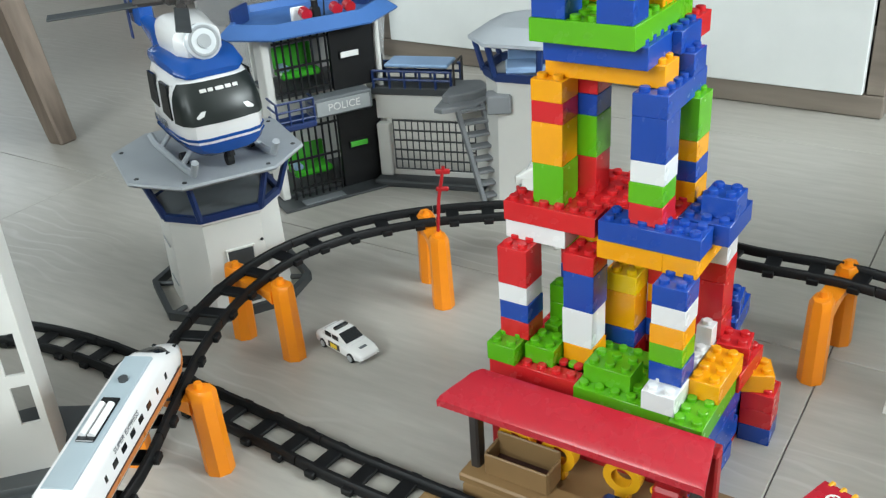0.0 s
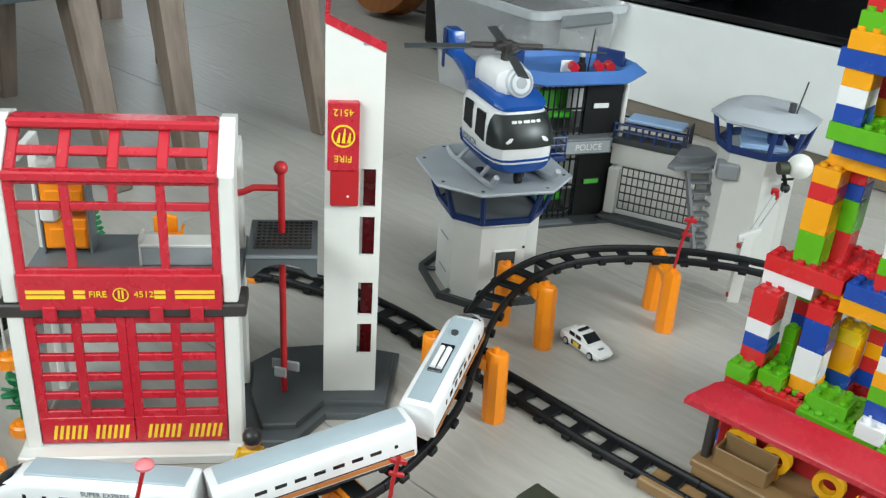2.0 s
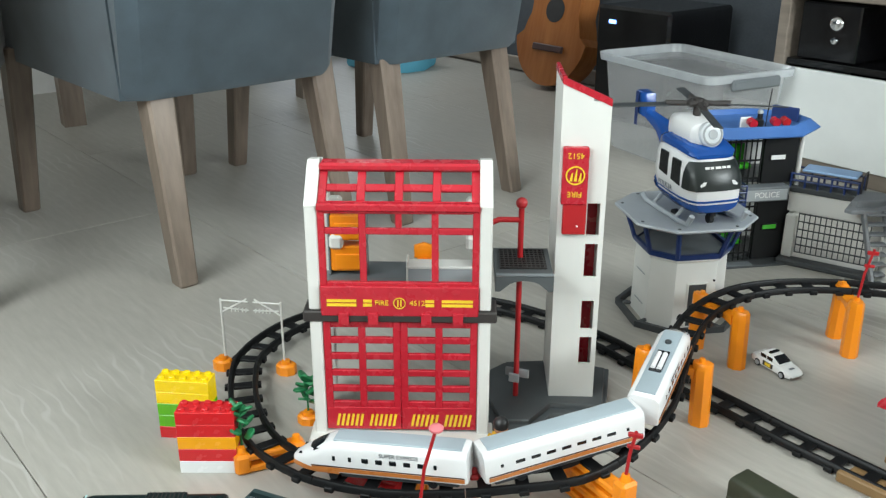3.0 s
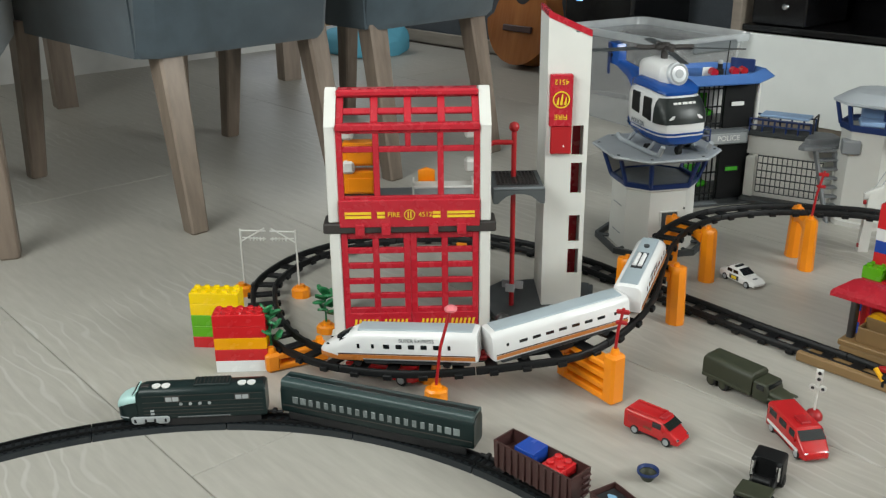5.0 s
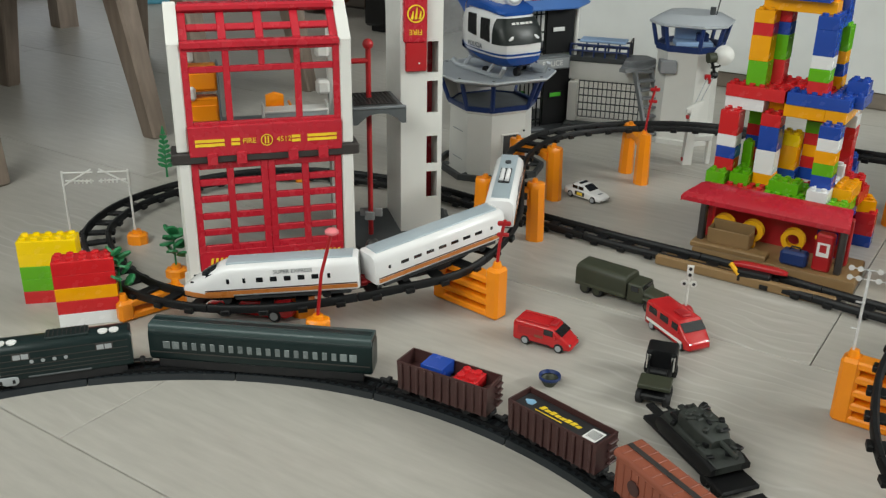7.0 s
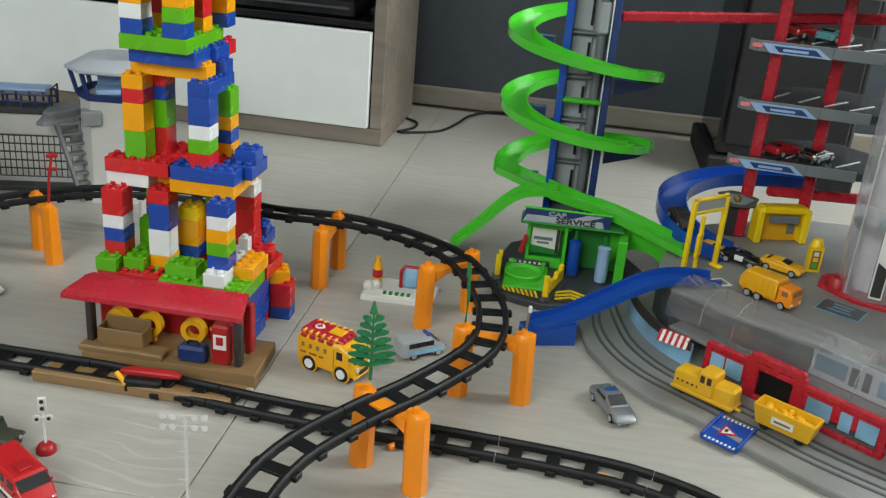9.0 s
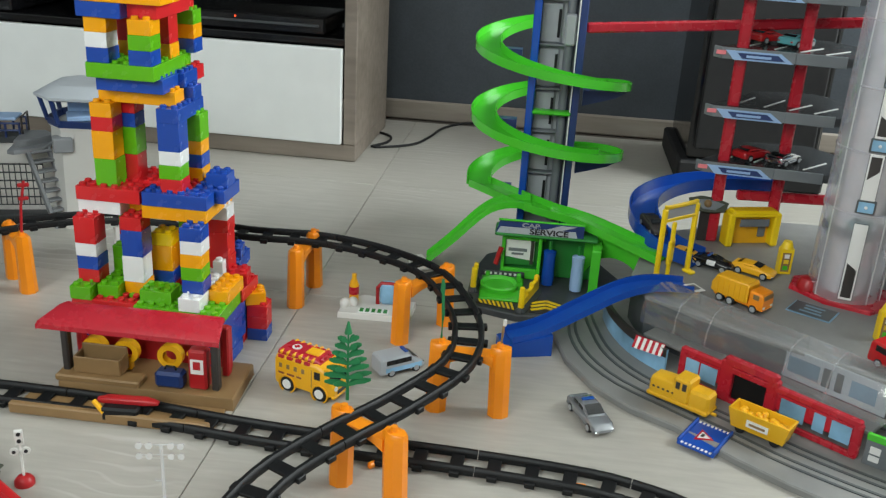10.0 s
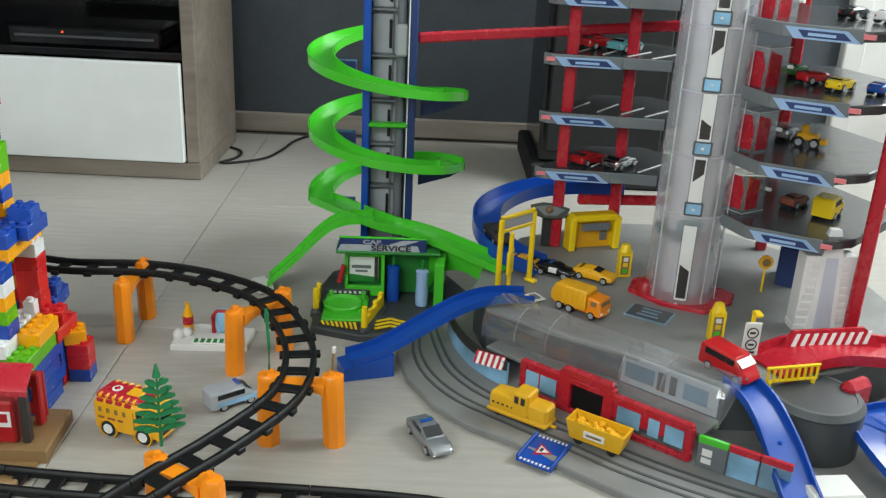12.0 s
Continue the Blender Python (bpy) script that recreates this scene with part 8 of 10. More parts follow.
def crossing_signal():
    t = thing("crossing_signal", "white toy level crossing signal in a red foot", "toy signal", pose(-0.026, 0.482, 0, 0, 0, -8))
    part("foot", Mesh().turn([(0.0115, 0), (0.0115, 0.005), (0.008, 0.010), (0.004, 0.012)], 18), REDDARK, t, "red foot")
    part("post", Mesh().cyl((0, 0, 0.010), (0, 0, 0.060), 0.0016, 8), WHITE, t)
    part("cross_arm", Mesh().box((0, -0.001, 0.046), (0.020, 0.0026, 0.0040), 0.001), WHITE, t)
    for k in (-1, 1):
        part("lamp_disc", Mesh().cyl((k * 0.0065, -0.0018, 0.047), (k * 0.0065, -0.0040, 0.047), 0.0048, 14), WHITE, t)
        part("lamp", Mesh().cyl((k * 0.0065, -0.0041, 0.047), (k * 0.0065, -0.0050, 0.047), 0.0022, 10), INK, t)
    part("lamp_board", Mesh().loft([(-0.0045, 0.002, 0.054, 0.074, 0.004), (0.0045, 0.002, 0.054, 0.074, 0.004)]), WHITE, t)
    for z in (0.069, 0.060):
        part("lamp", Mesh().cyl((0, -0.0018, z), (0, -0.0034, z), 0.0024, 10), INK, t)


crossing_signal()


def floodlight():
    t = thing("floodlight_mast", "white toy floodlight mast with eight lamps in an orange pier", "toy lamp", pose(0.106, 0.228, 0.088, 0, 0, -20))
    part("mast", Mesh().cyl((0, 0, 0), (0, 0, 0.098), 0.0016, 8), CLEARWHITE, t)
    for z in (0.028, 0.060):
        part("rung", Mesh().box((-0.003, 0, z), (0.010, 0.003, 0.0016), 0.0004), CLEARWHITE, t)
    for z in (0.088, 0.099):
        part("rack", Mesh().box((0, 0, z), (0.042, 0.0016, 0.0012), 0.0003), CLEARWHITE, t)
        for x in (-0.019, -0.010, 0.010, 0.019):
            part("lamp", Mesh().cyl((x, -0.001, z + 0.001), (x, -0.006, z + 0.002), 0.0020, 10, 0.0032), CLEARWHITE, t)


floodlight()
lm = thing("street_lamp", "white toy street lamp with a curved arm", "toy lamp", pose(0.035, -0.055, 0))
part("foot", Mesh().turn([(0.012, 0), (0.012, 0.004), (0.004, 0.007)], 16), WHITE, lm)
part("pole", Mesh().tube(smooth_line([(0, 0, 0.004), (0, 0, 0.08), (0.012, 0.008, 0.108), (0.04, 0.025, 0.118), (0.068, 0.042, 0.119)], 16), 0.0020, 8), WHITE, lm)
part("head", Mesh().loft([(-0.012, 0.003, -0.002, 0.003, 0.001), (0, 0.0065, -0.003, 0.004, 0.002), (0.012, 0.004, -0.002, 0.003, 0.001)], pose(0.076, 0.047, 0.119, 0, 0, 32)), WHITE, lm)


def ambulance():
    t = thing("rescue_bus", "chubby orange-yellow toy rescue bus with red windows and roof", "toy van", pose(0.350, 0.590, 0, 0, 0, -50))
    part("body", Mesh().loft([(-0.048, 0.021, 0.010, 0.050, 0.006), (-0.044, 0.0235, 0.008, 0.055, 0.008), (0.022, 0.0235, 0.008, 0.055, 0.008), (0.040, 0.0225, 0.008, 0.046, 0.007), (0.046, 0.020, 0.009, 0.028, 0.006), (0.050, 0.0185, 0.010, 0.020, 0.004)]), DEEPYELLOW, t)
    part("roof", Mesh().loft([(-0.044, 0.0195, 0.050, 0.0595, 0.006), (0.018, 0.0195, 0.050, 0.0595, 0.006), (0.026, 0.017, 0.050, 0.055, 0.004)]), RED, t, "red roof")
    for k in range(6):
        for sg in (-1, 1):
            part("roof_rib", Mesh().box((-0.038 + k * 0.0105, sg * 0.0172, 0.0575), (0.0042, 0.009, 0.0050), 0.0012), DEEPYELLOW, t)
    part("roof_hatch", Mesh().box((0.006, 0, 0.0605), (0.022, 0.018, 0.003), 0.001), DEEPYELLOW, t)
    for y in (-0.011, 0, 0.011):
        part("roof_lamp", Mesh().box((0.023, y, 0.0575), (0.007, 0.007, 0.006), 0.002), RED, t)
    part("roof_badge", Mesh().cyl((-0.025, 0, 0.0590), (-0.025, 0, 0.0602), 0.0072, 16), PAPER, t)
    part("roof_cross", Mesh().box((-0.025, 0, 0.0606), (0.008, 0.0028, 0.001)).box((-0.025, 0, 0.0608), (0.0028, 0.008, 0.001)), RED, t)
    part("windscreen", Mesh().rings([[(0.0465, y, 0.0290) for y in (-0.018, 0.018)], [(0.0385, y, 0.0475) for y in (-0.0195, 0.0195)]], closed=False), GLASSBLACK, t)
    part("sun_visor", Mesh().box((0.0375, 0, 0.0485), (0.010, 0.042, 0.0045), 0.001), DEEPYELLOW, t)
    part("grille", Mesh().box((0.0500, 0, 0.0150), (0.0016, 0.022, 0.0065), 0.0005), BROWNBLACK, t)
    part("bumper", Mesh().box((0.048, 0, 0.0095), (0.007, 0.042, 0.006), 0.002), DEEPYELLOW, t)
    for sg in (-1, 1):
        for k in range(4):
            part("side_window", Mesh().box((-0.037 + k * 0.0145, sg * 0.0218, 0.0515), (0.0105, 0.0040, 0.0060), 0.0015), RED, t, "red roof edge window")
            part("small_window", Mesh().box((-0.037 + k * 0.0125, sg * 0.0237, 0.0385), (0.0050, 0.0010, 0.0070), 0.0003), BROWN, t)
        for x, w in ((-0.036, 0.010), (-0.020, 0.012), (-0.006, 0.008)):
            part("side_print", Mesh().box((x, sg * 0.0237, 0.0270), (w, 0.0010, 0.0030), 0.0003), RUST, t)
        part("door_window", Mesh().box((0.0240, sg * 0.0232, 0.0380), (0.0100, 0.0016, 0.0120), 0.0005), GLASSBLACK, t)
        part("door_line", Mesh().box((0.0150, sg * 0.0236, 0.0300), (0.0008, 0.0010, 0.030)), BROWN, t)
        part("mirror", Mesh().box((0.040, sg * 0.0255, 0.036), (0.004, 0.005, 0.009), 0.001), DEEPYELLOW, t)
        part("headlight", Mesh().cyl((0.0490, sg * 0.0145, 0.0215), (0.0510, sg * 0.0145, 0.0215), 0.0034, 12), PAPER, t)
        for x in (-0.026, 0.028):
            part("wheel_arch", Mesh().turn([(0.0125, -0.0012), (0.0142, -0.0012), (0.0142, 0.0012), (0.0125, 0.0012)], 20, pose(x, sg * 0.0238, 0.0115, 90), caps=False), DEEPYELLOW, t)
    wheel_set(t, (-0.026, 0.028), 0.0245, 0.0115, rim=PAPER, width=0.010)


ambulance()
v = van("grey_police_van", "pale grey toy police van with blue side on the floor", pose(0.487, 0.605, 0, 0, 0, 8), SILVER, 0.076, 0.0165, 0.031)
for sg in (-1, 1):
    part("side_stripe", Mesh().box((0, sg * 0.0167, 0.012), (0.06, 0.0006, 0.007)), SKYSTICKER, v)
part("light_bar", Mesh().box((0.008, 0, 0.0325), (0.006, 0.018, 0.003), 0.001), HELIBLUE, v)
s = saloon("silver_estate_car", "silver toy estate car with blue roof light on the floor", pose(0.690, 0.392, 0, 0, 0, -95), PAINTSILVER, 0.090, 0.0175, 0.026)
part("light_bar", Mesh().box((-0.012, 0, 0.0272), (0.006, 0.018, 0.003), 0.001), HELIBLUE, s)
saloon("yellow_sports_car", "yellow toy sports car on the floor", pose(0.418, 0.112, 0, 0, 0, 130), YELLOW, 0.078, 0.0175, 0.022)

# blue ramp plate with a triangular warning sticker
rp = thing("ramp_plate", "small blue plastic ramp with a red warning triangle on the floor", "toy ramp", pose(0.807, 0.291, 0.0070, 0, -4, 28))
part("plate", Mesh().box((0, 0, 0.001), (0.064, 0.052, 0.004), 0.001), RAMPBLUE, rp)
for s in (-1, 1):
    part("edge", Mesh().box((0, s * 0.0245, 0.005), (0.062, 0.004, 0.008), 0.0015), RAMPBLUE, rp)
    for k in range(8):
        part("edge_mark", Mesh().box((s * 0.0285, -0.020 + k * 0.0057, 0.0033), (0.004, 0.0030, 0.0008)), PAPER, rp)
tm = pose(0, 0, 0.0032, 0, 0, 0) @ Matrix.Diagonal((0.85, 0.85, 1, 1))
part("triangle", Mesh().prism([(-0.016, 0.012), (0.0, -0.014), (0.016, 0.012)], 0, 0.0008, m=tm), RED, rp, "red warning triangle")
part("triangle_field", Mesh().prism([(-0.010, 0.009), (0.0, -0.008), (0.010, 0.009)], 0.0008, 0.0014, m=tm), PAPER, rp)
part("triangle_mark", Mesh().box((0, 0.004, 0.0018), (0.008, 0.005, 0.0008), 0, tm), INK, rp)

for i, (x, y, a) in enumerate(((0.590, 0.260, -30), (-0.676, 0.980, 5), (-0.452, 0.935, -32), (0.375, 0.385, 20))):
    solo("track_pin", Mesh().box((0, 0, 0.004), (0.024, 0.007, 0.008), 0.0015).cyl((0.012, 0, 0.004), (0.016, 0, 0.004), 0.0025, 8), ORANGE, "small orange track connector pin lying on the floor", "toy pin", pose(x, y, 0, 0, 0, a), "orange connector pins")


def playground():
    t = thing("petrol_stop", "white toy petrol stop plate with blue and red pump", "toy playset", pose(0.522, 0.800, 0, 0, 0, -28))
    part("plate", Mesh().prism([(-0.062, -0.034), (0.058, -0.034), (0.062, 0.03), (-0.03, 0.045), (-0.06, 0.02)], 0, 0.010, 0.002), WHITE, t)
    part("mat", Mesh().box((-0.004, -0.020, 0.0106), (0.052, 0.018, 0.0016), 0.0004), PAPER, t)
    for k in range(5):
        part("mat_line", Mesh().box((-0.024 + k * 0.010, -0.020, 0.0116), (0.006, 0.013, 0.0008)), DEEPGREEN, t)
    part("arch", Mesh().tube([(-0.002, 0.012, 0.01), (-0.002, 0.012, 0.040), (0.004, 0.012, 0.048), (0.030, 0.012, 0.048), (0.036, 0.012, 0.040), (0.036, 0.012, 0.01)], 0.0035, 8), REDDARK, t, "red arch")
    part("pump", Mesh().box((0.015, 0.016, 0.030), (0.026, 0.016, 0.040), 0.004), SKYSTICKER, t, "pale blue pump")
    part("sign_bottle", Mesh().turn([(0.008, 0.01), (0.0085, 0.038), (0.004, 0.050), (0.004, 0.058)], 14, pose(-0.044, 0.020, 0)), DEEPYELLOW, t, "yellow bottle sign")
    part("bottle_band", Mesh().turn([(0.0088, 0.022), (0.0089, 0.036)], 14, pose(-0.044, 0.020, 0), caps=False), RED, t)
    part("cloud", Mesh().ball((-0.054, -0.006, 0.014), 0.010, 12).ball((-0.042, 0.0, 0.015), 0.009, 12), WHITE, t)


playground()

# ---------------------------------------------------------------- car service station with spiral ramp
CS = pose(0.757, 0.839, 0, 0, 0, -29)
CEN = Vector((0.925, 0.985, 0))


def channel(width, wall, th=0.0022):
    h = width / 2
    return [(-h, wall), (-h, 0), (h, 0), (h, wall), (h - th, wall), (h - th, th), (-h + th, th), (-h + th, wall)]


def car_service():
    t = thing("car_service_station", "green toy car service station with spiral ramp and blue lift shaft", "toy garage")
    # base plate
    bp = [(-0.040, 0.040), (-0.036, -0.108), (0.046, -0.136), (0.135, -0.120), (0.195, -0.045), (0.240, 0.040), (0.190, 0.150), (0.060, 0.200), (-0.020, 0.130)]
    part("base", Mesh().prism(bp, 0, 0.012, 0.002, CS), DARK, t)
    part("rear_wall", Mesh().box((0.100, 0.046, 0.060), (0.180, 0.008, 0.096), 0.002, CS), DEEPGREEN, t, "dark green rear wall")
    part("end_wall", Mesh().prism([(0.168, -0.036), (0.184, -0.036), (0.192, 0.042), (0.176, 0.042)], 0.012, 0.100, 0.002, CS), GREEN, t, "green end wall")
    part("corner_post", Mesh().box((0.014, 0.026, 0.060), (0.006, 0.010, 0.096), 0.001, CS), GREEN, t)
    part("partition", Mesh().box((0.079, 0.018, 0.058), (0.006, 0.044, 0.092), 0.001, CS), GREEN, t)
    part("lintel", Mesh().box((0.050, 0.022, 0.098), (0.078, 0.008, 0.020), 0.002, CS), GREEN, t)
    part("low_wall", Mesh().box((0.046, 0.024, 0.022), (0.062, 0.008, 0.020), 0.002, CS), GREEN, t)
    nb = part("notice", Mesh().box((0.044, 0.030, 0.062), (0.052, 0.003, 0.050), 0.001, CS), PAPER, t, "white and green workshop poster")
    part("poster_green", Mesh().rings([[(0.018, 0.0275, 0.037), (0.070, 0.0275, 0.037), (0.070, 0.0284, 0.037), (0.018, 0.0284, 0.037)], [(0.018, 0.0275, 0.052), (0.070, 0.0275, 0.046), (0.070, 0.0284, 0.046), (0.018, 0.0284, 0.052)]], m=CS), DEEPGREEN, nb)
    part("poster_shape", Mesh().box((0.040, 0.0278, 0.066), (0.034, 0.0008, 0.006), 0, CS).box((0.040, 0.0278, 0.058), (0.022, 0.0008, 0.004), 0, CS), MIDGREY, nb)
    part("poster_band", Mesh().box((0.066, 0.0278, 0.062), (0.006, 0.0008, 0.046), 0, CS), BROWNBLACK, nb)
    for x, y in ((0.0975, 0.004), (0.148, -0.012)):
        part("wash_brush", Mesh().turn([(0.001, 0.012), (0.0105, 0.014), (0.0115, 0.030), (0.0105, 0.062), (0.0115, 0.078), (0.001, 0.082)], 14, CS @ pose(x, y, 0)), PALEBLUE if x > 0.1 else RAMPBLUE, t, "blue car wash brush")
        part("brush_axle", Mesh().cyl((x, y, 0.080), (x, y, 0.098), 0.003, 8, m=CS), DEEPGREEN, t)
    part("extinguisher", Mesh().cyl((0.002, 0.010, 0.042), (0.010, 0.012, 0.074), 0.0045, 10, m=CS), REDDARK, t)
    part("roof_plate", Mesh().box((0.088, 0.020, 0.1065), (0.182, 0.060, 0.005), 0.002, CS), DEEPGREEN, t)
    sg = part("sign_board", Mesh().rings([[(-0.002, -0.004, 0.108), (0.153, -0.004, 0.108), (0.153, 0.001, 0.108), (-0.002, 0.001, 0.108)], [(0.004, -0.004, 0.130), (0.153, -0.004, 0.132), (0.153, 0.001, 0.132), (0.004, 0.001, 0.130)]], m=CS), BLUE, t, "dark blue sign board")
    part("sign_field", Mesh().rings([[(0.000, -0.0056, 0.1090), (0.142, -0.0056, 0.1095), (0.142, -0.0044, 0.1095), (0.000, -0.0044, 0.1090)], [(0.006, -0.0056, 0.1205), (0.138, -0.0056, 0.1205), (0.138, -0.0044, 0.1205), (0.006, -0.0044, 0.1205)]], m=CS), SILVER, sg)
    part("sign_flash", Mesh().rings([[(0.086, -0.0056, 0.1206), (0.112, -0.0056, 0.1206), (0.112, -0.0044, 0.1206), (0.086, -0.0044, 0.1206)], [(0.112, -0.0056, 0.1300), (0.140, -0.0056, 0.1300), (0.140, -0.0044, 0.1300), (0.112, -0.0044, 0.1300)]], m=CS), SILVER, sg)
    part("sign_edge", Mesh().box((0.078, -0.0015, 0.1325), (0.152, 0.006, 0.003), 0.001, CS), GREEN, sg, "green top edge")
    writing("SERVICE", 0.0140, INK, sg, CS @ pose(0.092, -0.0058, 0.1148, 90, 0, 0), 0.0003, 1.35, 0.0005)
    writing("CAR", 0.0105, GREY, sg, CS @ pose(0.060, -0.0046, 0.1252, 90, 0, 0), 0.0003, 1.6, 0.0004)
    writing("24", 0.0105, GREY, sg, CS @ pose(0.018, -0.0058, 0.1148, 90, 0, 0), 0.0003)
    # turntable tray, striped entry, chevrons, barriers
    part("tray", Mesh().box((0.017, -0.036, 0.0145), (0.076, 0.104, 0.005), 0.002, CS), GREEN, t, "green turntable tray")
    part("tray_edge", Mesh().box((0.017, 0.018, 0.020), (0.078, 0.006, 0.012), 0.002, CS), DARK, t)
    for k in range(8):
        part("tray_mark", Mesh().box((-0.014 + k * 0.0088, 0.0146, 0.0215), (0.0045, 0.0012, 0.004), 0, CS), PAPER, t)
    part("turntable", Mesh().turn([(0.0335, 0.017), (0.034, 0.024), (0.031, 0.026), (0.026, 0.0205), (0.001, 0.0195)], 30, CS @ pose(0.012, -0.034, 0)), GREEN, t, "green turntable")
    for x in (-0.010, 0.046):
        part("turntable_clip", Mesh().box((x, -0.006, 0.024), (0.008, 0.010, 0.018), 0.002, CS), GREEN, t)
    part("entry_plate", Mesh().prism([(-0.024, -0.101), (0.044, -0.123), (0.044, -0.0935), (-0.018, -0.0885)], 0.012, 0.0145, 0.0005, CS), BROWNBLACK, t)
    for k in range(8):
        x = -0.016 + k * 0.0078
        y0, y1 = -0.1015 - 0.30 * (x + 0.024), -0.0895 - 0.06 * (x + 0.024)
        part("entry_stripe", Mesh().rings([[(x, y0, 0.0146), (x + 0.0038, y0, 0.0146), (x + 0.0038, y0, 0.0154), (x, y0, 0.0154)], [(x - 0.005, y1, 0.0146), (x - 0.0012, y1, 0.0146), (x - 0.0012, y1, 0.0154), (x - 0.005, y1, 0.0154)]], m=CS), YELLOW, t)
    part("chevron_plate", Mesh().box((0.096, -0.098, 0.0130), (0.058, 0.046, 0.0030), 0.0005, CS), BROWNBLACK, t)
    for k in range(3):
        for s in (-1, 1):
            part("arrow_stripe", Mesh().box((0.096 + s * 0.0125, -0.108 + k * 0.0135, 0.0150), (0.029, 0.0062, 0.001), 0, CS @ pose(0, 0, 0) @ Matrix.Translation((0.096 + s * 0.0125, -0.108 + k * 0.0135, 0)) @ pose(0, 0, 0, 0, 0, -s * 28) @ Matrix.Translation((-0.096 - s * 0.0125, 0.108 - k * 0.0135, 0))), YELLOW, t)
    for x, y, a, ln in ((0.066, -0.078, 73, 0.094), (-0.032, -0.030, 88, 0.050)):
        m = CS @ pose(x, y, 0, 0, 0, a)
        h = ln / 2
        part("barrier_foot", Mesh().box((0, 0, 0.010), (ln + 0.016, 0.018, 0.020), 0.006, m), DARK, t)
        part("barrier", Mesh().rings([[(-h, -0.003, 0.019), (h, -0.003, 0.019), (h, 0.003, 0.019), (-h, 0.003, 0.019)], [(-h + 0.004, -0.003, 0.030), (h, -0.003, 0.044), (h, 0.003, 0.044), (-h + 0.004, 0.003, 0.030)]], m=m), YELLOW, t, "yellow barrier")
        part("barrier_knob", Mesh().cyl((-h + 0.004, 0, 0.020), (-h + 0.004, 0, 0.056), 0.0055, 10, 0.0045, m=m), YELLOW, t)
        for k in range(3):
            part("barrier_step", Mesh().box((-h * 0.3 + k * h * 0.55, 0, 0.034 + k * 0.004), (0.010, 0.008, 0.014), 0.002, m), YELLOW, t)
    # lift shaft
    SH = pose(0.898, 0.935, 0, 0, 0, -28)
    # right side takes the navy: its shade is put into the colour
    for x, mt in ((-0.0385, RAMPBLUE), (0.0425, BLUE)):
        part("shaft_side", Mesh().box((x, 0, 0.36), (0.0135, 0.046, 0.66), 0.002, SH), mt, t, "blue shaft side")
    part("shaft_edge", Mesh().box((0.0345, -0.0235, 0.36), (0.0022, 0.002, 0.66), 0, SH), PAPER, t, "white shaft edge")
    part("shaft_back", Mesh().box((0.002, 0.020, 0.36), (0.074, 0.004, 0.66), 0.001, SH), GREY, t)
    part("lift_rail", Mesh().cyl((0.022, 0.0, 0.05), (0.022, 0.0, 0.69), 0.0085, 12, m=SH), MIDGREY, t)
    for k in range(7):
        part("shaft_panel", Mesh().box((-0.012, 0.014, 0.135 + 0.08 * k), (0.038, 0.006, 0.070), 0.002, SH), GREY, t)
        part("shaft_shelf", Mesh().box((-0.004, 0.006, 0.098 + 0.08 * k), (0.054, 0.020, 0.004), 0.001, SH), MIDGREY, t)
        part("panel_slot", Mesh().box((0.002, 0.0102, 0.135 + 0.08 * k), (0.005, 0.002, 0.05), 0.0004, SH), BLACK, t)
    part("lift_motor", Mesh().box((0.022, -0.010, 0.448), (0.020, 0.020, 0.055), 0.003, SH), GREY, t)
    part("green_collar", Mesh().box((0.001, -0.022, 0.300), (0.070, 0.022, 0.008), 0.003, SH), GREEN, t)
    # spiral ramp, descending anticlockwise
    fr = []
    a0, a1 = 72, 880
    n = 120
    for i in range(n + 1):
        a = a0 + (a1 - a0) * i / n
        z = 0.402 - 0.0665 * (a - 150) / 180
        o = Vector((math.cos(radians(a)), math.sin(radians(a)), 0))
        fr.append((CEN + o * 0.125 + Vector((0, 0, z)), o, Vector((0, 0, 1))))
    part("spiral_ramp", Mesh().ribbon(channel(0.048, 0.016), fr), GREEN, t, "bright green spiral ramp")
    for k, a in enumerate((150, 330, 510, 690, 870)):
        z = 0.402 - 0.0665 * (a - 150) / 180
        o = Vector((math.cos(radians(a)), math.sin(radians(a)), 0))
        m = Matrix.Translation(CEN + Vector((0, 0, z))) @ pose(0, 0, 0, 0, 0, a)
        part("ramp_bracket", Mesh().rings([[(0.06, -0.012, -0.004), (0.140, -0.010, -0.004), (0.140, 0.010, -0.004), (0.06, 0.012, -0.004)], [(0.06, -0.012, -0.034), (0.120, -0.010, -0.016), (0.120, 0.010, -0.016), (0.06, 0.012, -0.034)]], m=m), BLUE, t, "navy ramp bracket")
    # straight ramps to both sides
    end = fr[-1][0]
    q = smooth_line([(end.x, end.y, end.z), (0.850, 0.862, 0.133), (0.905, 0.812, 0.122), (0.950, 0.750, 0.108), (0.995, 0.672, 0.092)], 22)
    fr2 = []
    for i, p in enumerate(q):
        d = (q[min(i + 1, 21)] - q[max(i - 1, 0)]).normalized()
        s = d.cross(Vector((0, 0, 1))).normalized()
        fr2.append((p, s, Vector((0, 0, 1))))
    part("exit_ramp", Mesh().ribbon(channel(0.050, 0.014), fr2), GREEN, t, "green exit ramp")
    q = smooth_line([(0.845, 0.880, 0.136), (0.800, 0.900, 0.134), (0.765, 0.915, 0.115), (0.715, 0.935, 0.060), (0.672, 0.955, 0.014)], 20)
    fr3 = []
    for i, p in enumerate(q):
        d = (q[min(i + 1, 19)] - q[max(i - 1, 0)]).normalized()
        s = d.cross(Vector((0, 0, 1))).normalized()
        fr3.append((p, s, Vector((0, 0, 1))))
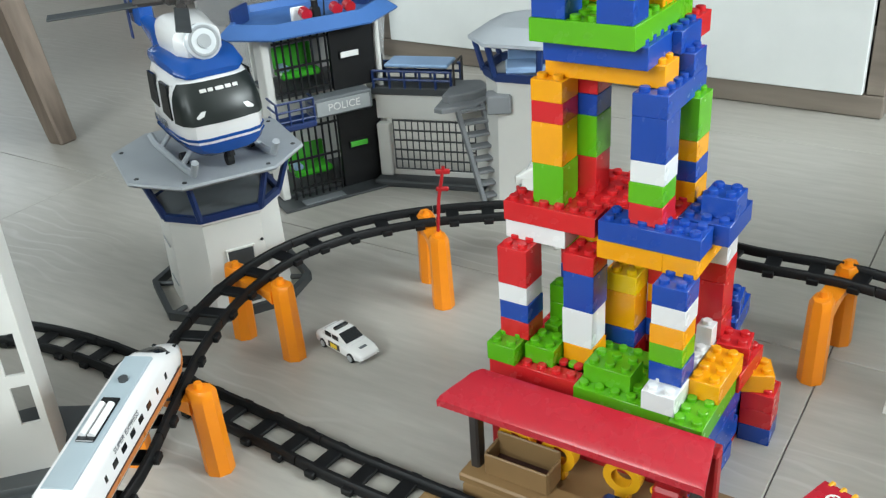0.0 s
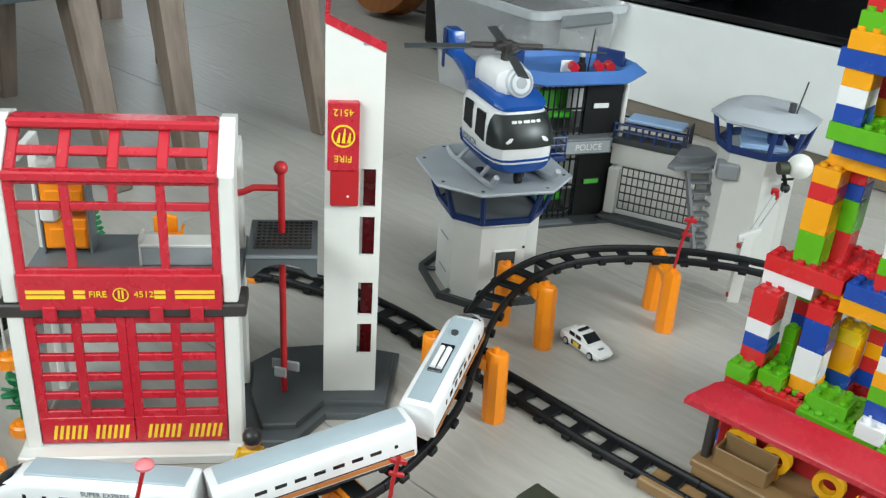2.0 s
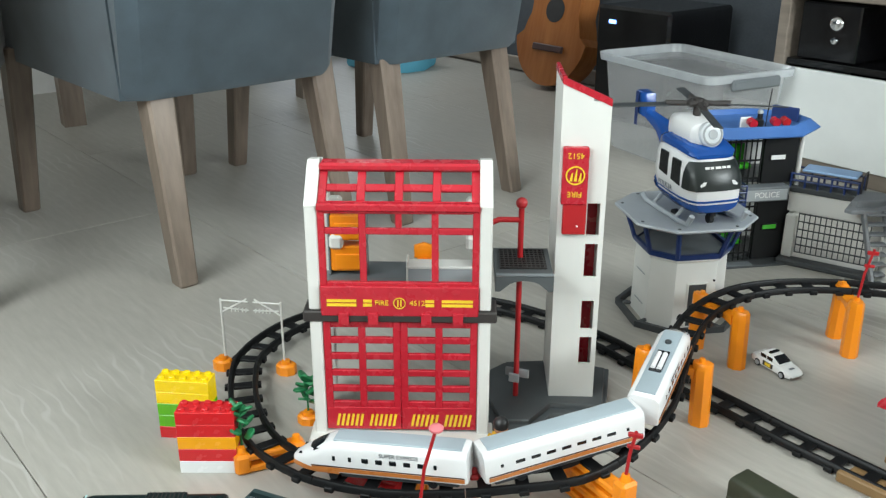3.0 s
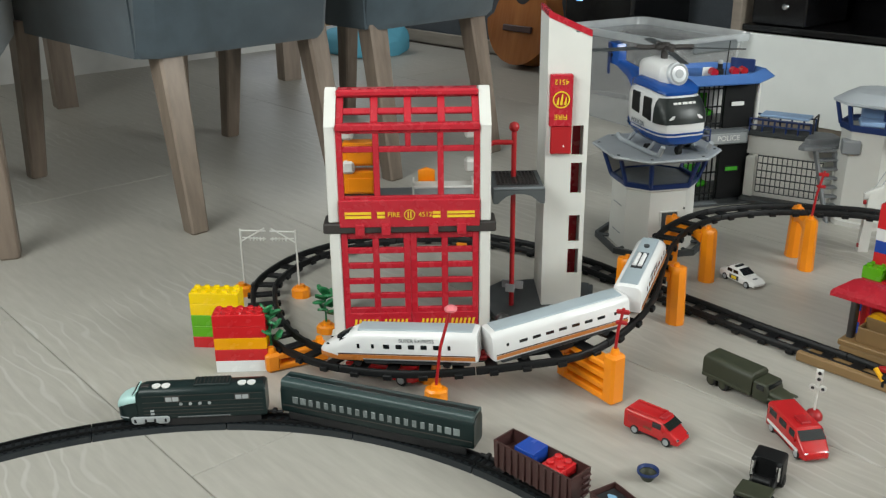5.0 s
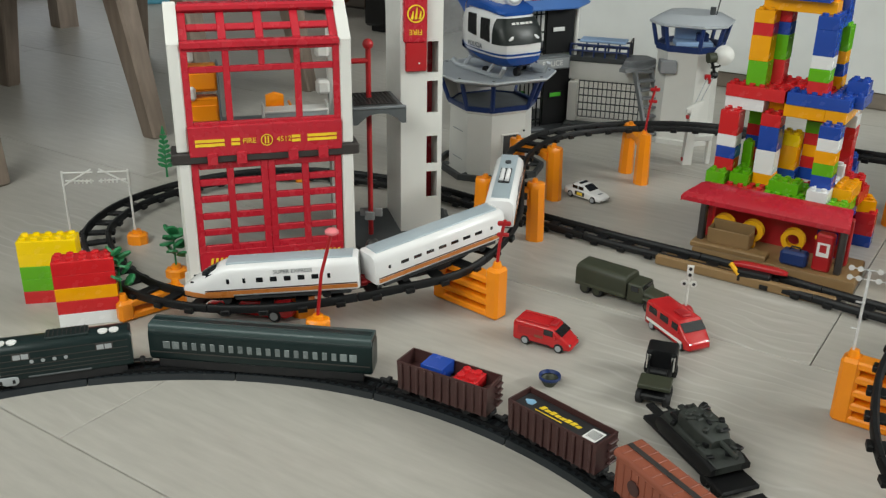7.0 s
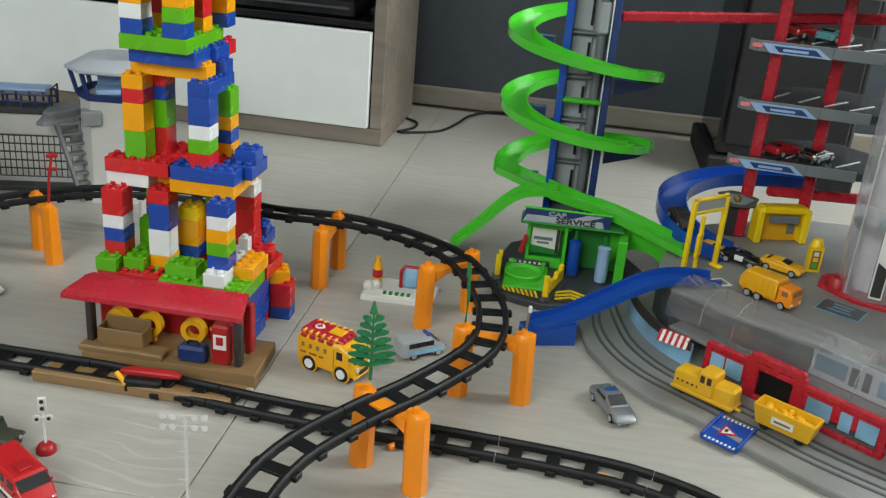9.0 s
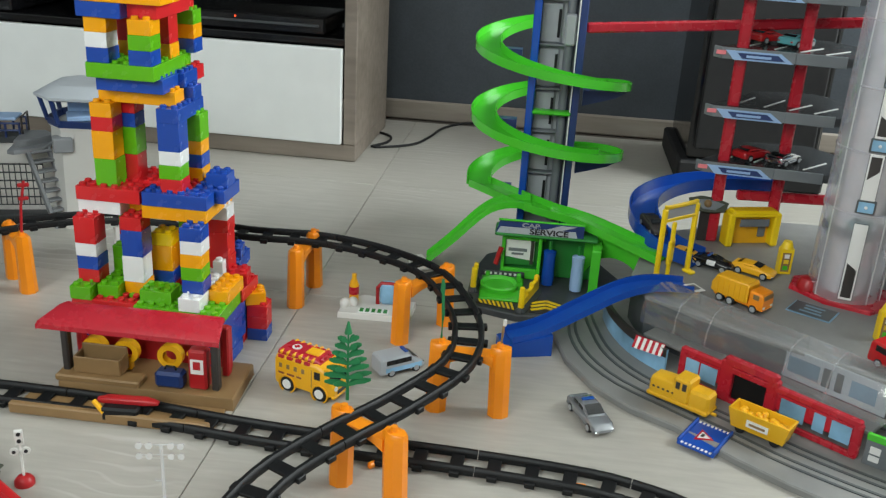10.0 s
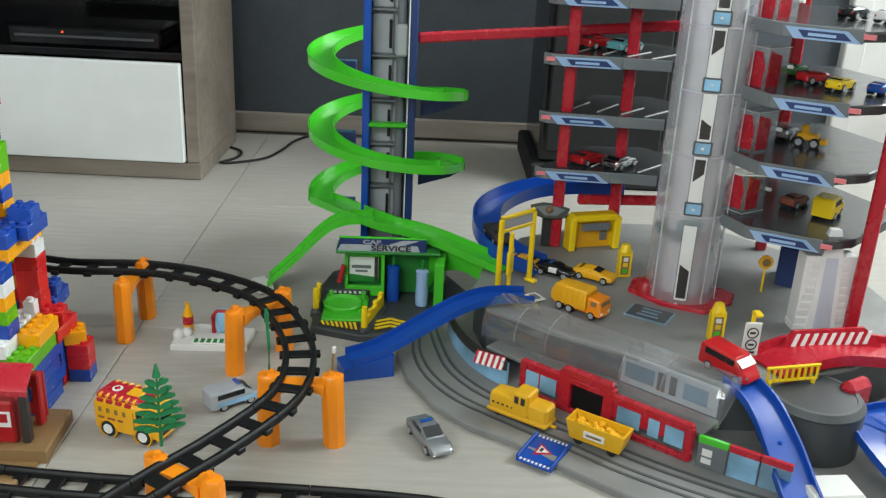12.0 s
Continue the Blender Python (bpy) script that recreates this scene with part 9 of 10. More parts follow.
    part("side_ramp", Mesh().ribbon(channel(0.046, 0.012), fr3), GREEN, t, "green side ramp")
    part("ramp_end", Mesh().box((0.662, 0.960, 0.010), (0.03, 0.046, 0.018), 0.004, None), WHITE, t)
    arch = Mesh()
    m = Matrix.Translation((0.955, 0.745, 0.012)) @ pose(0, 0, 0, 0, 0, -60)
    rs = []
    for i in range(11):
        x = -0.055 + 0.11 * i / 10
        low = 0.0 if abs(x) > 0.045 else 0.060 * math.sqrt(1 - (x / 0.047) ** 2)
        rs.append([(x, -0.006, 0.098 - 0.16 * (x + 0.055) * 0.25), (x, 0.006, 0.098 - 0.16 * (x + 0.055) * 0.25), (x, 0.006, low), (x, -0.006, low)])
    part("ramp_arch", arch.rings(rs, m=m @ Matrix.Diagonal((1.3, 1, 1, 1))), GREEN, t, "green arch under the ramp")
    return t


car_service()

# ---------------------------------------------------------------- parking garage with lift tower
DECK = 0.090
DECK_POLY = [(0.888, 0.560), (0.935, 0.445), (1.00, 0.320), (1.060, 0.225), (1.12, 0.19), (1.25, 0.17), (1.45, 0.18), (1.56, 0.40), (1.50, 0.70), (1.32, 0.80), (1.12, 0.80), (0.985, 0.715), (0.915, 0.640)]


def sweep(path, prof, n=24):
    q = smooth_line(path, n)
    fr = []
    for i, p in enumerate(q):
        d = (q[min(i + 1, n - 1)] - q[max(i - 1, 0)]).normalized()
        s = d.cross(Vector((0, 0, 1))).normalized()
        fr.append((p, s, Vector((0, 0, 1))))
    return Mesh().ribbon(prof, fr)


def garage_base():
    t = thing("garage_base", "grey toy garage base with slotted road and raised parking deck", "toy garage")
    outline = [(0.800, 0.690), (0.762, 0.625), (0.738, 0.545), (0.735, 0.460), (0.752, 0.390), (0.785, 0.330), (0.815, 0.235), (0.842, 0.170), (0.900, 0.06), (1.00, -0.08), (1.6, -0.15), (1.7, 0.6), (1.45, 0.85), (1.1, 0.85), (0.92, 0.72)]
    part("road_plate", Mesh().prism(outline, 0, 0.010, 0.002), ROADGREY, t, "grey road plate")
    for off in (0.0, 0.040):
        path = [(0.835 + off * 0.6, 0.680, 0.0105), (0.795 + off, 0.620, 0.0105), (0.772 + off, 0.540, 0.0105), (0.776 + off, 0.460, 0.0105), (0.805 + off, 0.380, 0.0105), (0.842 + off, 0.290, 0.0105), (0.876 + off, 0.205, 0.0105), (0.935 + off, 0.10, 0.0105), (1.02 + off, -0.02, 0.0105)]
        for s in (-0.007, 0.007):
            pth = [(x + s, y + s * 0.3, z) for x, y, z in path]
            part("road_slot", sweep(pth, [(-0.0022, -0.0006), (0.0022, -0.0006), (0.0022, 0.0008), (-0.0022, 0.0008)], 30), BASEGREY, t)
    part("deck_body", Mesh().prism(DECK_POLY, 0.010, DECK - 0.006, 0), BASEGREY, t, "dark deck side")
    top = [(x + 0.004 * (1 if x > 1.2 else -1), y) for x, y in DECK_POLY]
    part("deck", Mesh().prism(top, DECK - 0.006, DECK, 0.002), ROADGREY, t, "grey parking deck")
    m = pose(1.107, 0.432, DECK, 0, 0, -62)
    part("bay_marking", Mesh().box((0, 0, 0.0006), (0.068, 0.050, 0.0012), 0, m), SKYSTICKER, t, "pale blue bay marking")
    part("bay_field", Mesh().box((0, 0, 0.0014), (0.0635, 0.0455, 0.0010), 0, m), BASEGREY, t)
    for k, w in enumerate((0.034, 0.026, 0.030)):
        part("bay_line", Mesh().box((0.0, -0.012 + k * 0.012, 0.0022), (w, 0.0045, 0.0008), 0, m), STEELSTICKER, t)
    # shop front along the road
    front = [(0.874, 0.650, 0.010), (0.856, 0.600, 0.010), (0.846, 0.545, 0.010), (0.848, 0.500, 0.010), (0.858, 0.455, 0.010)]
    part("shop_front", sweep(front, [(-0.002, 0), (0.002, 0), (0.002, 0.040), (-0.002, 0.040)], 20), SKYSTICKER, t, "shop front with pale blue window stickers")
    part("shop_band", sweep([(x - 0.001, y, z + 0.028) for x, y, z in front], [(-0.003, 0), (0.003, 0), (0.003, 0.013), (-0.003, 0.013)], 20), BROWNBLACK, t)
    aw = Matrix.Translation((0.8265, 0.499, 0.046)) @ pose(0, 0, 0, 0, 0, -59)
    part("awning", Mesh().rings([[(0, -0.004, -0.006), (0.048, -0.004, -0.006), (0.048, -0.002, -0.006), (0, -0.002, -0.006)], [(0, 0.008, 0.009), (0.048, 0.008, 0.009), (0.048, 0.010, 0.009), (0, 0.010, 0.009)]], m=aw), RED, t, "red and white striped awning")
    for k in range(5):
        x = 0.0045 + k * 0.0095
        part("awning_stripe", Mesh().rings([[(x, -0.0052, -0.0058), (x + 0.0045, -0.0052, -0.0058), (x + 0.0045, -0.0042, -0.0058), (x, -0.0042, -0.0058)], [(x, 0.0068, 0.0088), (x + 0.0045, 0.0068, 0.0088), (x + 0.0045, 0.0078, 0.0088), (x, 0.0078, 0.0088)]], m=aw), PAPER, t)
    # red station front with doors
    q = [(0.868, 0.435), (0.965, 0.185)]
    d = Vector((q[1][0] - q[0][0], q[1][1] - q[0][1], 0))
    L = d.length
    m = Matrix.Translation((q[0][0], q[0][1], 0.010)) @ pose(0, 0, 0, 0, 0, math.degrees(math.atan2(d.y, d.x)))
    f = part("red_front", Mesh().box((L / 2, 0, 0.052), (L, 0.010, 0.010), 0.002, m), RED, t, "red station front beam")
    for x, w in ((0.16, 0.30), (0.76, 0.48)):
        part("wall_panel", Mesh().box((L * x, 0, 0.034), (L * w, 0.006, 0.026), 0.002, m), RED, f)
    part("gable", Mesh().box((L * 0.41, 0, 0.064), (L * 0.30, 0.012, 0.015), 0.003, m), RED, f)
    for x, w, h in ((0.28, 0.020, 0.062), (0.54, 0.018, 0.062), (0.985, 0.012, 0.050), (0.02, 0.012, 0.050)):
        part("pillar", Mesh().box((L * x, 0, 0.002 + h / 2), (w, 0.0104, h), 0.002, m), RED, f)
    part("plinth", Mesh().box((L / 2, 0, 0.004), (L, 0.0064, 0.008), 0.001, m), RED, f)
    part("doorway", Mesh().box((L * 0.41, 0.004, 0.030), (L * 0.2, 0.002, 0.052), 0, m), BLACK, f)
    for x, w in ((0.07, 0.10), (0.18, 0.10), (0.66, 0.13), (0.80, 0.06), (0.91, 0.10)):
        part("window", Mesh().box((L * x, -0.0034, 0.030), (L * w, 0.001, 0.026), 0, m), SKYSTICKER, f, "pale blue window sticker")
    m2 = Matrix.Translation((0.968, 0.178, 0.010)) @ pose(0, 0, 0, 0, 0, -62)
    for k, (c1, c2) in enumerate(((MIDGREY, GREEN), (SKYSTICKER, RED), (STEELSTICKER, RED))):
        part("kiosk_front", Mesh().box((0.020 + k * 0.040, 0, 0.018), (0.038, 0.004, 0.036), 0.001, m2), c1, t, "stickered kiosk front")
        part("kiosk_awning", Mesh().box((0.020 + k * 0.040, 0, 0.041), (0.039, 0.006, 0.010), 0.001, m2), c2, t)
    part("kiosk_notice", Mesh().box((0.014, -0.0026, 0.024), (0.013, 0.001, 0.010), 0, m2).box((0.014, -0.0026, 0.012), (0.013, 0.001, 0.008), 0, m2), PAPER, t)
    return t


garage_base()


def canopy():
    """Clear arched roof over the inner road."""
    t = thing("clear_canopy", "clear arched plastic canopy over the garage road", "toy canopy")
    q0, q1 = Vector((0.893, 0.548, 0)), Vector((1.025, 0.185, 0))
    d = (q1 - q0).normalized()
    s = Vector((-d.y, d.x, 0))
    out = [(-0.034, 0.060), (-0.033, 0.088), (-0.022, 0.108), (-0.002, 0.116), (0.020, 0.116), (0.028, 0.110), (0.030, 0.092)]
    rs = []
    for k in (0.0, 0.03, 0.97, 1.0):
        c = q0.lerp(q1, k)
        rs.append([tuple(c + s * (y * (1 if 0.01 < k < 0.99 else 0.97)) + Vector((0, 0, z - (0.003 if not 0.01 < k < 0.99 else 0)))) for y, z in out])
    part("shell", Mesh().rings(rs, closed=False), CLEARSHEET, t)
    for k in (0.16, 0.30, 0.62, 0.78):
        c = q0.lerp(q1, k)
        part("rib", Mesh().tube([tuple(c + s * y + Vector((0, 0, z + 0.0005))) for y, z in out], 0.0016, 6), CLEARSHEET, t)
    m = Matrix.Translation(q0) @ pose(0, 0, 0, 0, 0, math.degrees(math.atan2(d.y, d.x)))
    part("platform_wall", Mesh().box((0.215, 0.019, 0.066), (0.30, 0.002, 0.046), 0.0005, m), PALEGLASS, t, "pale platform wall with window stickers")
    for x, w, h, mat in ((0.085, 0.014, 0.028, BASEGREY), (0.112, 0.030, 0.024, STEELSTICKER), (0.142, 0.012, 0.028, BASEGREY), (0.180, 0.046, 0.024, STEELSTICKER), (0.212, 0.010, 0.030, BASEGREY),
                         (0.246, 0.046, 0.024, STEELSTICKER), (0.280, 0.012, 0.028, BASEGREY), (0.298, 0.010, 0.028, BASEGREY), (0.332, 0.036, 0.024, STEELSTICKER)):
        part("window_sticker", Mesh().box((x, 0.0172, 0.066), (w, 0.0012, h), 0, m), mat, t, "blue-grey window sticker")
    part("platform_road", Mesh().box((0.19, -0.008, 0.040), (0.36, 0.050, 0.006), 0.001, m), ROADGREY, t, "grey road under the canopy")
    part("end_wall", Mesh().rings([[tuple(q1 + s * y + Vector((0, 0, z))) for y, z in out], [tuple(q1 + d * 0.0015 + s * y + Vector((0, 0, z))) for y, z in out]]), CLEARSHEET, t)


canopy()


def blue_ramp(path, label, n=26, wid=0.044, wall=0.012):
    t = thing("blue_ramp", label, "toy ramp")
    part("channel", sweep(path, channel(wid, wall, 0.003), n), RAMPBLUE, t)
    return t


b1 = blue_ramp([(0.672, 0.610, 0.022), (0.720, 0.602, 0.032), (0.790, 0.590, 0.064), (0.850, 0.580, 0.090), (0.905, 0.572, 0.098), (0.965, 0.560, 0.092)], "blue plastic ramp rising from the floor to the garage deck")
part("wedge", Mesh().rings([[(0.655, 0.590, 0), (0.730, 0.572, 0), (0.736, 0.610, 0), (0.662, 0.632, 0)], [(0.655, 0.590, 0.020), (0.730, 0.572, 0.036), (0.736, 0.610, 0.036), (0.662, 0.632, 0.020)]]), RAMPBLUE, b1)
part("end_sticker", Mesh().box((0.972, 0.553, 0.0952), (0.022, 0.030, 0.001), 0, None), PAPER, b1)
part("end_print", Mesh().box((0.972, 0.553, 0.0962), (0.012, 0.018, 0.001), 0, None), MIDGREY, b1)
b2 = blue_ramp([(1.065, 0.215, 0.094), (1.062, 0.165, 0.080), (1.050, 0.115, 0.050), (1.022, 0.060, 0.024), (0.985, 0.00, 0.012)], "blue plastic ramp leading from the deck down to the floor", 20, 0.050)
part("stud", Mesh().cyl((1.05, 0.117, 0.052), (1.05, 0.117, 0.056), 0.003, 8), RAMPBLUE, b2)
b3 = blue_ramp([(1.36, 0.80, 0.150), (1.27, 0.862, 0.146), (1.17, 0.880, 0.140), (1.075, 0.845, 0.130), (1.025, 0.775, 0.116), (1.020, 0.700, 0.100), (1.045, 0.640, 0.093)], "curved blue plastic ramp behind the garage deck", 34, 0.052, 0.024)
b4 = blue_ramp([(1.30, 0.03, 0.060), (1.24, 0.075, 0.062), (1.19, 0.085, 0.055), (1.17, 0.03, 0.035), (1.165, -0.04, 0.012)], "blue plastic ramp below the red bridge", 20, 0.055)
# navy instead of the ramps' blue: the shade it stands in is coloured in
solo("blue_ramp_wall", Mesh().prism([(1.392, 0.432), (1.405, 0.405), (1.455, 0.392), (1.48, 0.43), (1.44, 0.47)], DECK, DECK + 0.080, 0.012), BLUE, "rounded blue plastic ramp shield on the garage deck, coloured dark for shade", "toy ramp")


def lift_tower():
    t = thing("lift_tower", "clear lilac plastic lift tower with white windows", "toy lift tower", pose(1.205, 0.470, DECK))
    part("red_foot", Mesh().prism([(-0.070, 0.046), (-0.060, -0.022), (-0.020, -0.078), (0.048, -0.070), (0.078, -0.048), (0.060, 0.065), (-0.035, 0.075)], 0, 0.007, 0.002), RED, t, "red foot plate")
    part("foot_cup", Mesh().turn([(0.018, 0.0), (0.018, 0.010), (0.012, 0.020), (0.0, 0.023)], 18, pose(-0.050, 0.026, 0.004)), REDDARK, t)
    R0 = 0.0565
    part("shaft", Mesh().turn([(R0, 0.007), (R0, 0.60)], 36, caps=False), LILAC, t)
    part("core", Mesh().turn([(0.035, 0.008), (0.035, 0.6)], 24, pose(0.008, 0.010, 0)), PAPER, t, "white inner core")
    part("guide_rail", Mesh().box((-0.020, 0.024, 0.30), (0.010, 0.006, 0.59), 0.001), GREY, t)
    part("guide_rail", Mesh().box((0.034, -0.026, 0.30), (0.006, 0.010, 0.59), 0.001), GREY, t)
    for a in (178, 262, 300):
        part("shaft_seam", Mesh().box((R0 + 0.0002, 0, 0.30), (0.0016, 0.0022, 0.59), 0, pose(0, 0, 0, 0, 0, a)), CLEARWHITE, t)

    def curved(r, a, w, lo, hi, n=7):
        """A patch of the shaft; lo and hi are heights at its two ends."""
        low, top = [], []
        for u in range(n):
            k = u / (n - 1)
            q = radians(a + w * (k - 0.5))
            c, e = r * math.cos(q), r * math.sin(q)
            low.append((c, e, lo[0] + (lo[1] - lo[0]) * k))
            top.append((c, e, hi[0] + (hi[1] - hi[0]) * k))
        return Mesh().rings([low, top], closed=False)
    part("lift_platform", Mesh().turn([(0.001, 0.112), (0.053, 0.112), (0.053, 0.117), (0.001, 0.117)], 28), MIDGREY, t, "grey lift platform")
    for k in range(5):
        z = 0.198 + 0.0955 * (k - 1)
        zw = z + 0.016
        lo, hi = (zw - 0.036, zw + 0.036) if k else (0.014, 0.140)
        part("window_border", curved(R0 + 0.0006, 226, 22, (lo - 0.001, lo - 0.001), (hi + 0.001, hi + 0.001)), BASEGREY, t)
        part("window_panel", curved(R0 + 0.0012, 226, 20, (lo, lo), (hi, hi)), PAPER, t, "white window panel")
        mid = (lo + hi) / 2
        if k % 2:
            part("window_opening", curved(R0 + 0.0018, 226, 15, (mid - 0.004, mid + 0.010), (hi - 0.004, hi - 0.004)), BROWNBLACK, t, "dark window opening")
        else:
            part("window_opening", curved(R0 + 0.0018, 226, 15, (lo + 0.004, lo + 0.004), (mid - 0.002, mid - 0.012)), BROWNBLACK, t, "dark window opening")
        m = pose(0, 0, 0, 0, 0, 226)
        zb = zw + 0.049
        part("badge_frame", Mesh().box((R0 + 0.001, 0, zb), (0.003, 0.028, 0.0215), 0.0010, m), BASEGREY, t)
        part("blue_badge", Mesh().box((R0 + 0.002, 0, zb), (0.003, 0.0225, 0.0165), 0.0008, m), SKYSTICKER, t, "pale blue badge")
        part("badge_light", Mesh().ball((R0 + 0.0036, 0, zb), 0.0026, 8, m), PAPER, t)
        part("seam_ring", Mesh().turn([(R0, zb - 0.016), (R0 + 0.0012, zb - 0.015), (R0 + 0.0012, zb - 0.013), (R0, zb - 0.012)], 36, caps=False), LILAC, t)
        if k:
            m = pose(0.052, -0.050, z - 0.009, 0, 0, 272)
            part("gate_box", Mesh().box((0.0, 0.012, 0), (0.034, 0.052, 0.066), 0.003, m), CLEARSHEET, t, "clear gate box")
            part("red_gate", Mesh().prism([(-0.014, -0.026), (0.012, -0.026), (0.014, 0.004), (0.006, 0.026), (-0.010, 0.026), (-0.015, 0.0)], 0, 0.002, m=m @ pose(0.0, -0.0122, 0, 90, 0, 0)), RED, t, "red lift gate")
            part("red_gate", Mesh().prism([(-0.012, -0.026), (0.014, -0.026), (0.014, 0.020), (-0.012, 0.028)], 0, 0.002, m=m @ pose(0.0150, 0.004, 0, 90, 0, 90)), RED, t, "red lift gate")
            for zz in (-0.032, 0.032):
                part("box_edge", Mesh().box((0.0, -0.0135, zz), (0.034, 0.0016, 0.0016), 0, m).box((0.0165, 0.012, zz), (0.0016, 0.050, 0.0016), 0, m), CLEARWHITE, t)
            part("stop_peg", Mesh().cyl((0.018, 0.034, 0.004), (0.026, 0.034, 0.004), 0.003, 8, m=m), PAPER, t)


lift_tower()
LIFT_AT = pose(1.198, 0.456, DECK + 0.118, 0, 0, 20)
LEFT_DECK = [(1.098, 0.748), (1.100, 0.729), (1.196, 0.660), (1.262, 0.612), (1.30, 0.59), (1.40, 0.66), (1.38, 0.78), (1.28, 0.83), (1.17, 0.775)]
RIGHT_DECK = [(1.246, 0.462), (1.218, 0.420), (1.208, 0.358), (1.266, 0.268), (1.320, 0.256), (1.50, 0.30), (1.53, 0.50), (1.40, 0.57), (1.28, 0.52)]


def parking_level(poly, z, label, sign, bays):
    t = thing("parking_level", label, "toy parking deck", Matrix.Translation((0, 0, z)), "parking decks")
    part("slab", Mesh().prism(poly, -0.014, 0, 0.002), DECKGREY, t)
    rim = Mesh()
    for i in range(3):
        a, b = Vector((*poly[i], 0)), Vector((*poly[i + 1], 0))
        c = (a + b) / 2
        rim.box((0, 0, -0.0070), ((b - a).length, 0.004, 0.019), 0.001, Matrix.Translation(c) @ pose(0, 0, 0, 0, 0, math.degrees(math.atan2(b.y - a.y, b.x - a.x))))
    part("rim", rim, MIDGREY, t, "grey edge rim")
    a, b = Vector((*poly[sign[0]], 0)), Vector((*poly[sign[1]], 0))
    ang = math.degrees(math.atan2(b.y - a.y, b.x - a.x))
    m = Matrix.Translation((a + b) / 2) @ pose(0, 0, 0, 0, 0, ang)
    L = (b - a).length
    part("edge_sign", Mesh().prism([(-L * 0.34, -0.012), (L * 0.48, -0.012), (L * 0.30, 0.009), (-L * 0.46, 0.009)], 0, 0.002, m=m @ pose(0, -0.0024, -0.008, 90, 0, 0) @ Matrix.Diagonal((1, 0.72, 1, 1))), PALEBLUE, t, "pale blue edge sign")
    part("edge_sign_field", Mesh().prism([(-L * 0.22, -0.008), (L * 0.36, -0.008), (L * 0.26, 0.005), (-L * 0.30, 0.005)], 0, 0.002, m=m @ pose(0, -0.0036, -0.008, 90, 0, 0) @ Matrix.Diagonal((1, 0.72, 1, 1))), BLUE, t)
    part("edge_sign_bar", Mesh().box((0.0, -0.0060, -0.0095), (L * 0.34, 0.0008, 0.004), 0, m), PALEBLUE, t)
    part("edge_lamp", Mesh().box((-L * 0.52 if sign[0] == 1 else L * 0.56, -0.003, -0.006), (0.016, 0.003, 0.007), 0.0006, m), PINK, t, "red edge lamp")
    for x0, y0, x1, y1 in bays:
        p, q = Vector((x0, y0, 0)), Vector((x1, y1, 0))
        part("bay_line", Mesh().box((0, 0, 0.0005), ((q - p).length, 0.003, 0.001), 0, Matrix.Translation((p + q) / 2) @ pose(0, 0, 0, 0, 0, math.degrees(math.atan2(q.y - p.y, q.x - p.x)))), PAPER, t)
    return t


BAYS = [(1.155, 0.738, 1.230, 0.776), (1.193, 0.708, 1.272, 0.745), (1.222, 0.678, 1.297, 0.704), (1.250, 0.648, 1.325, 0.670)]
LEVELS = (0.245, 0.345, 0.445, 0.545)
for z in LEVELS:
    parking_level(LEFT_DECK, z, "dark grey toy parking deck with pale blue sign and bays", (1, 2), BAYS)
for z in LEVELS:
    parking_level(RIGHT_DECK, z, "dark grey toy parking deck with pale blue sign", (2, 3), [])

for x, y, a in ((1.147, 0.735, -30), (1.253, 0.702, -30), (1.335, 0.240, -30), (1.50, 0.56, -30)):
    p = thing("red_post", "tall red plastic garage post standing on the deck", "toy post", pose(x, y, DECK, 0, 0, a), "red garage posts")
    part("column", Mesh().box((0, 0, 0.27), (0.020, 0.012, 0.54), 0.003), RED, p)
    part("flange", Mesh().box((0, 0.008, 0.27), (0.008, 0.014, 0.54), 0.002), RED, p)
for p0, p1 in (((0.942, 0.911, 0.452), (1.60, 0.62, 0.505)), ((1.20, 0.745, 0.172), (1.42, 0.640, 0.172))):
    solo("red_beam", Mesh().box((0, 0, 0), ((Vector(p1) - Vector(p0)).length, 0.014, 0.018), 0.003, Matrix.Translation((Vector(p0) + Vector(p1)) / 2) @ pose(0, 0, 0, 0, -math.degrees(math.asin((p1[2] - p0[2]) / (Vector(p1) - Vector(p0)).length)), math.degrees(math.atan2(p1[1] - p0[1], p1[0] - p0[0])))), RED,
         "long red plastic connecting beam between shaft and garage", "toy beam", group="red beams")


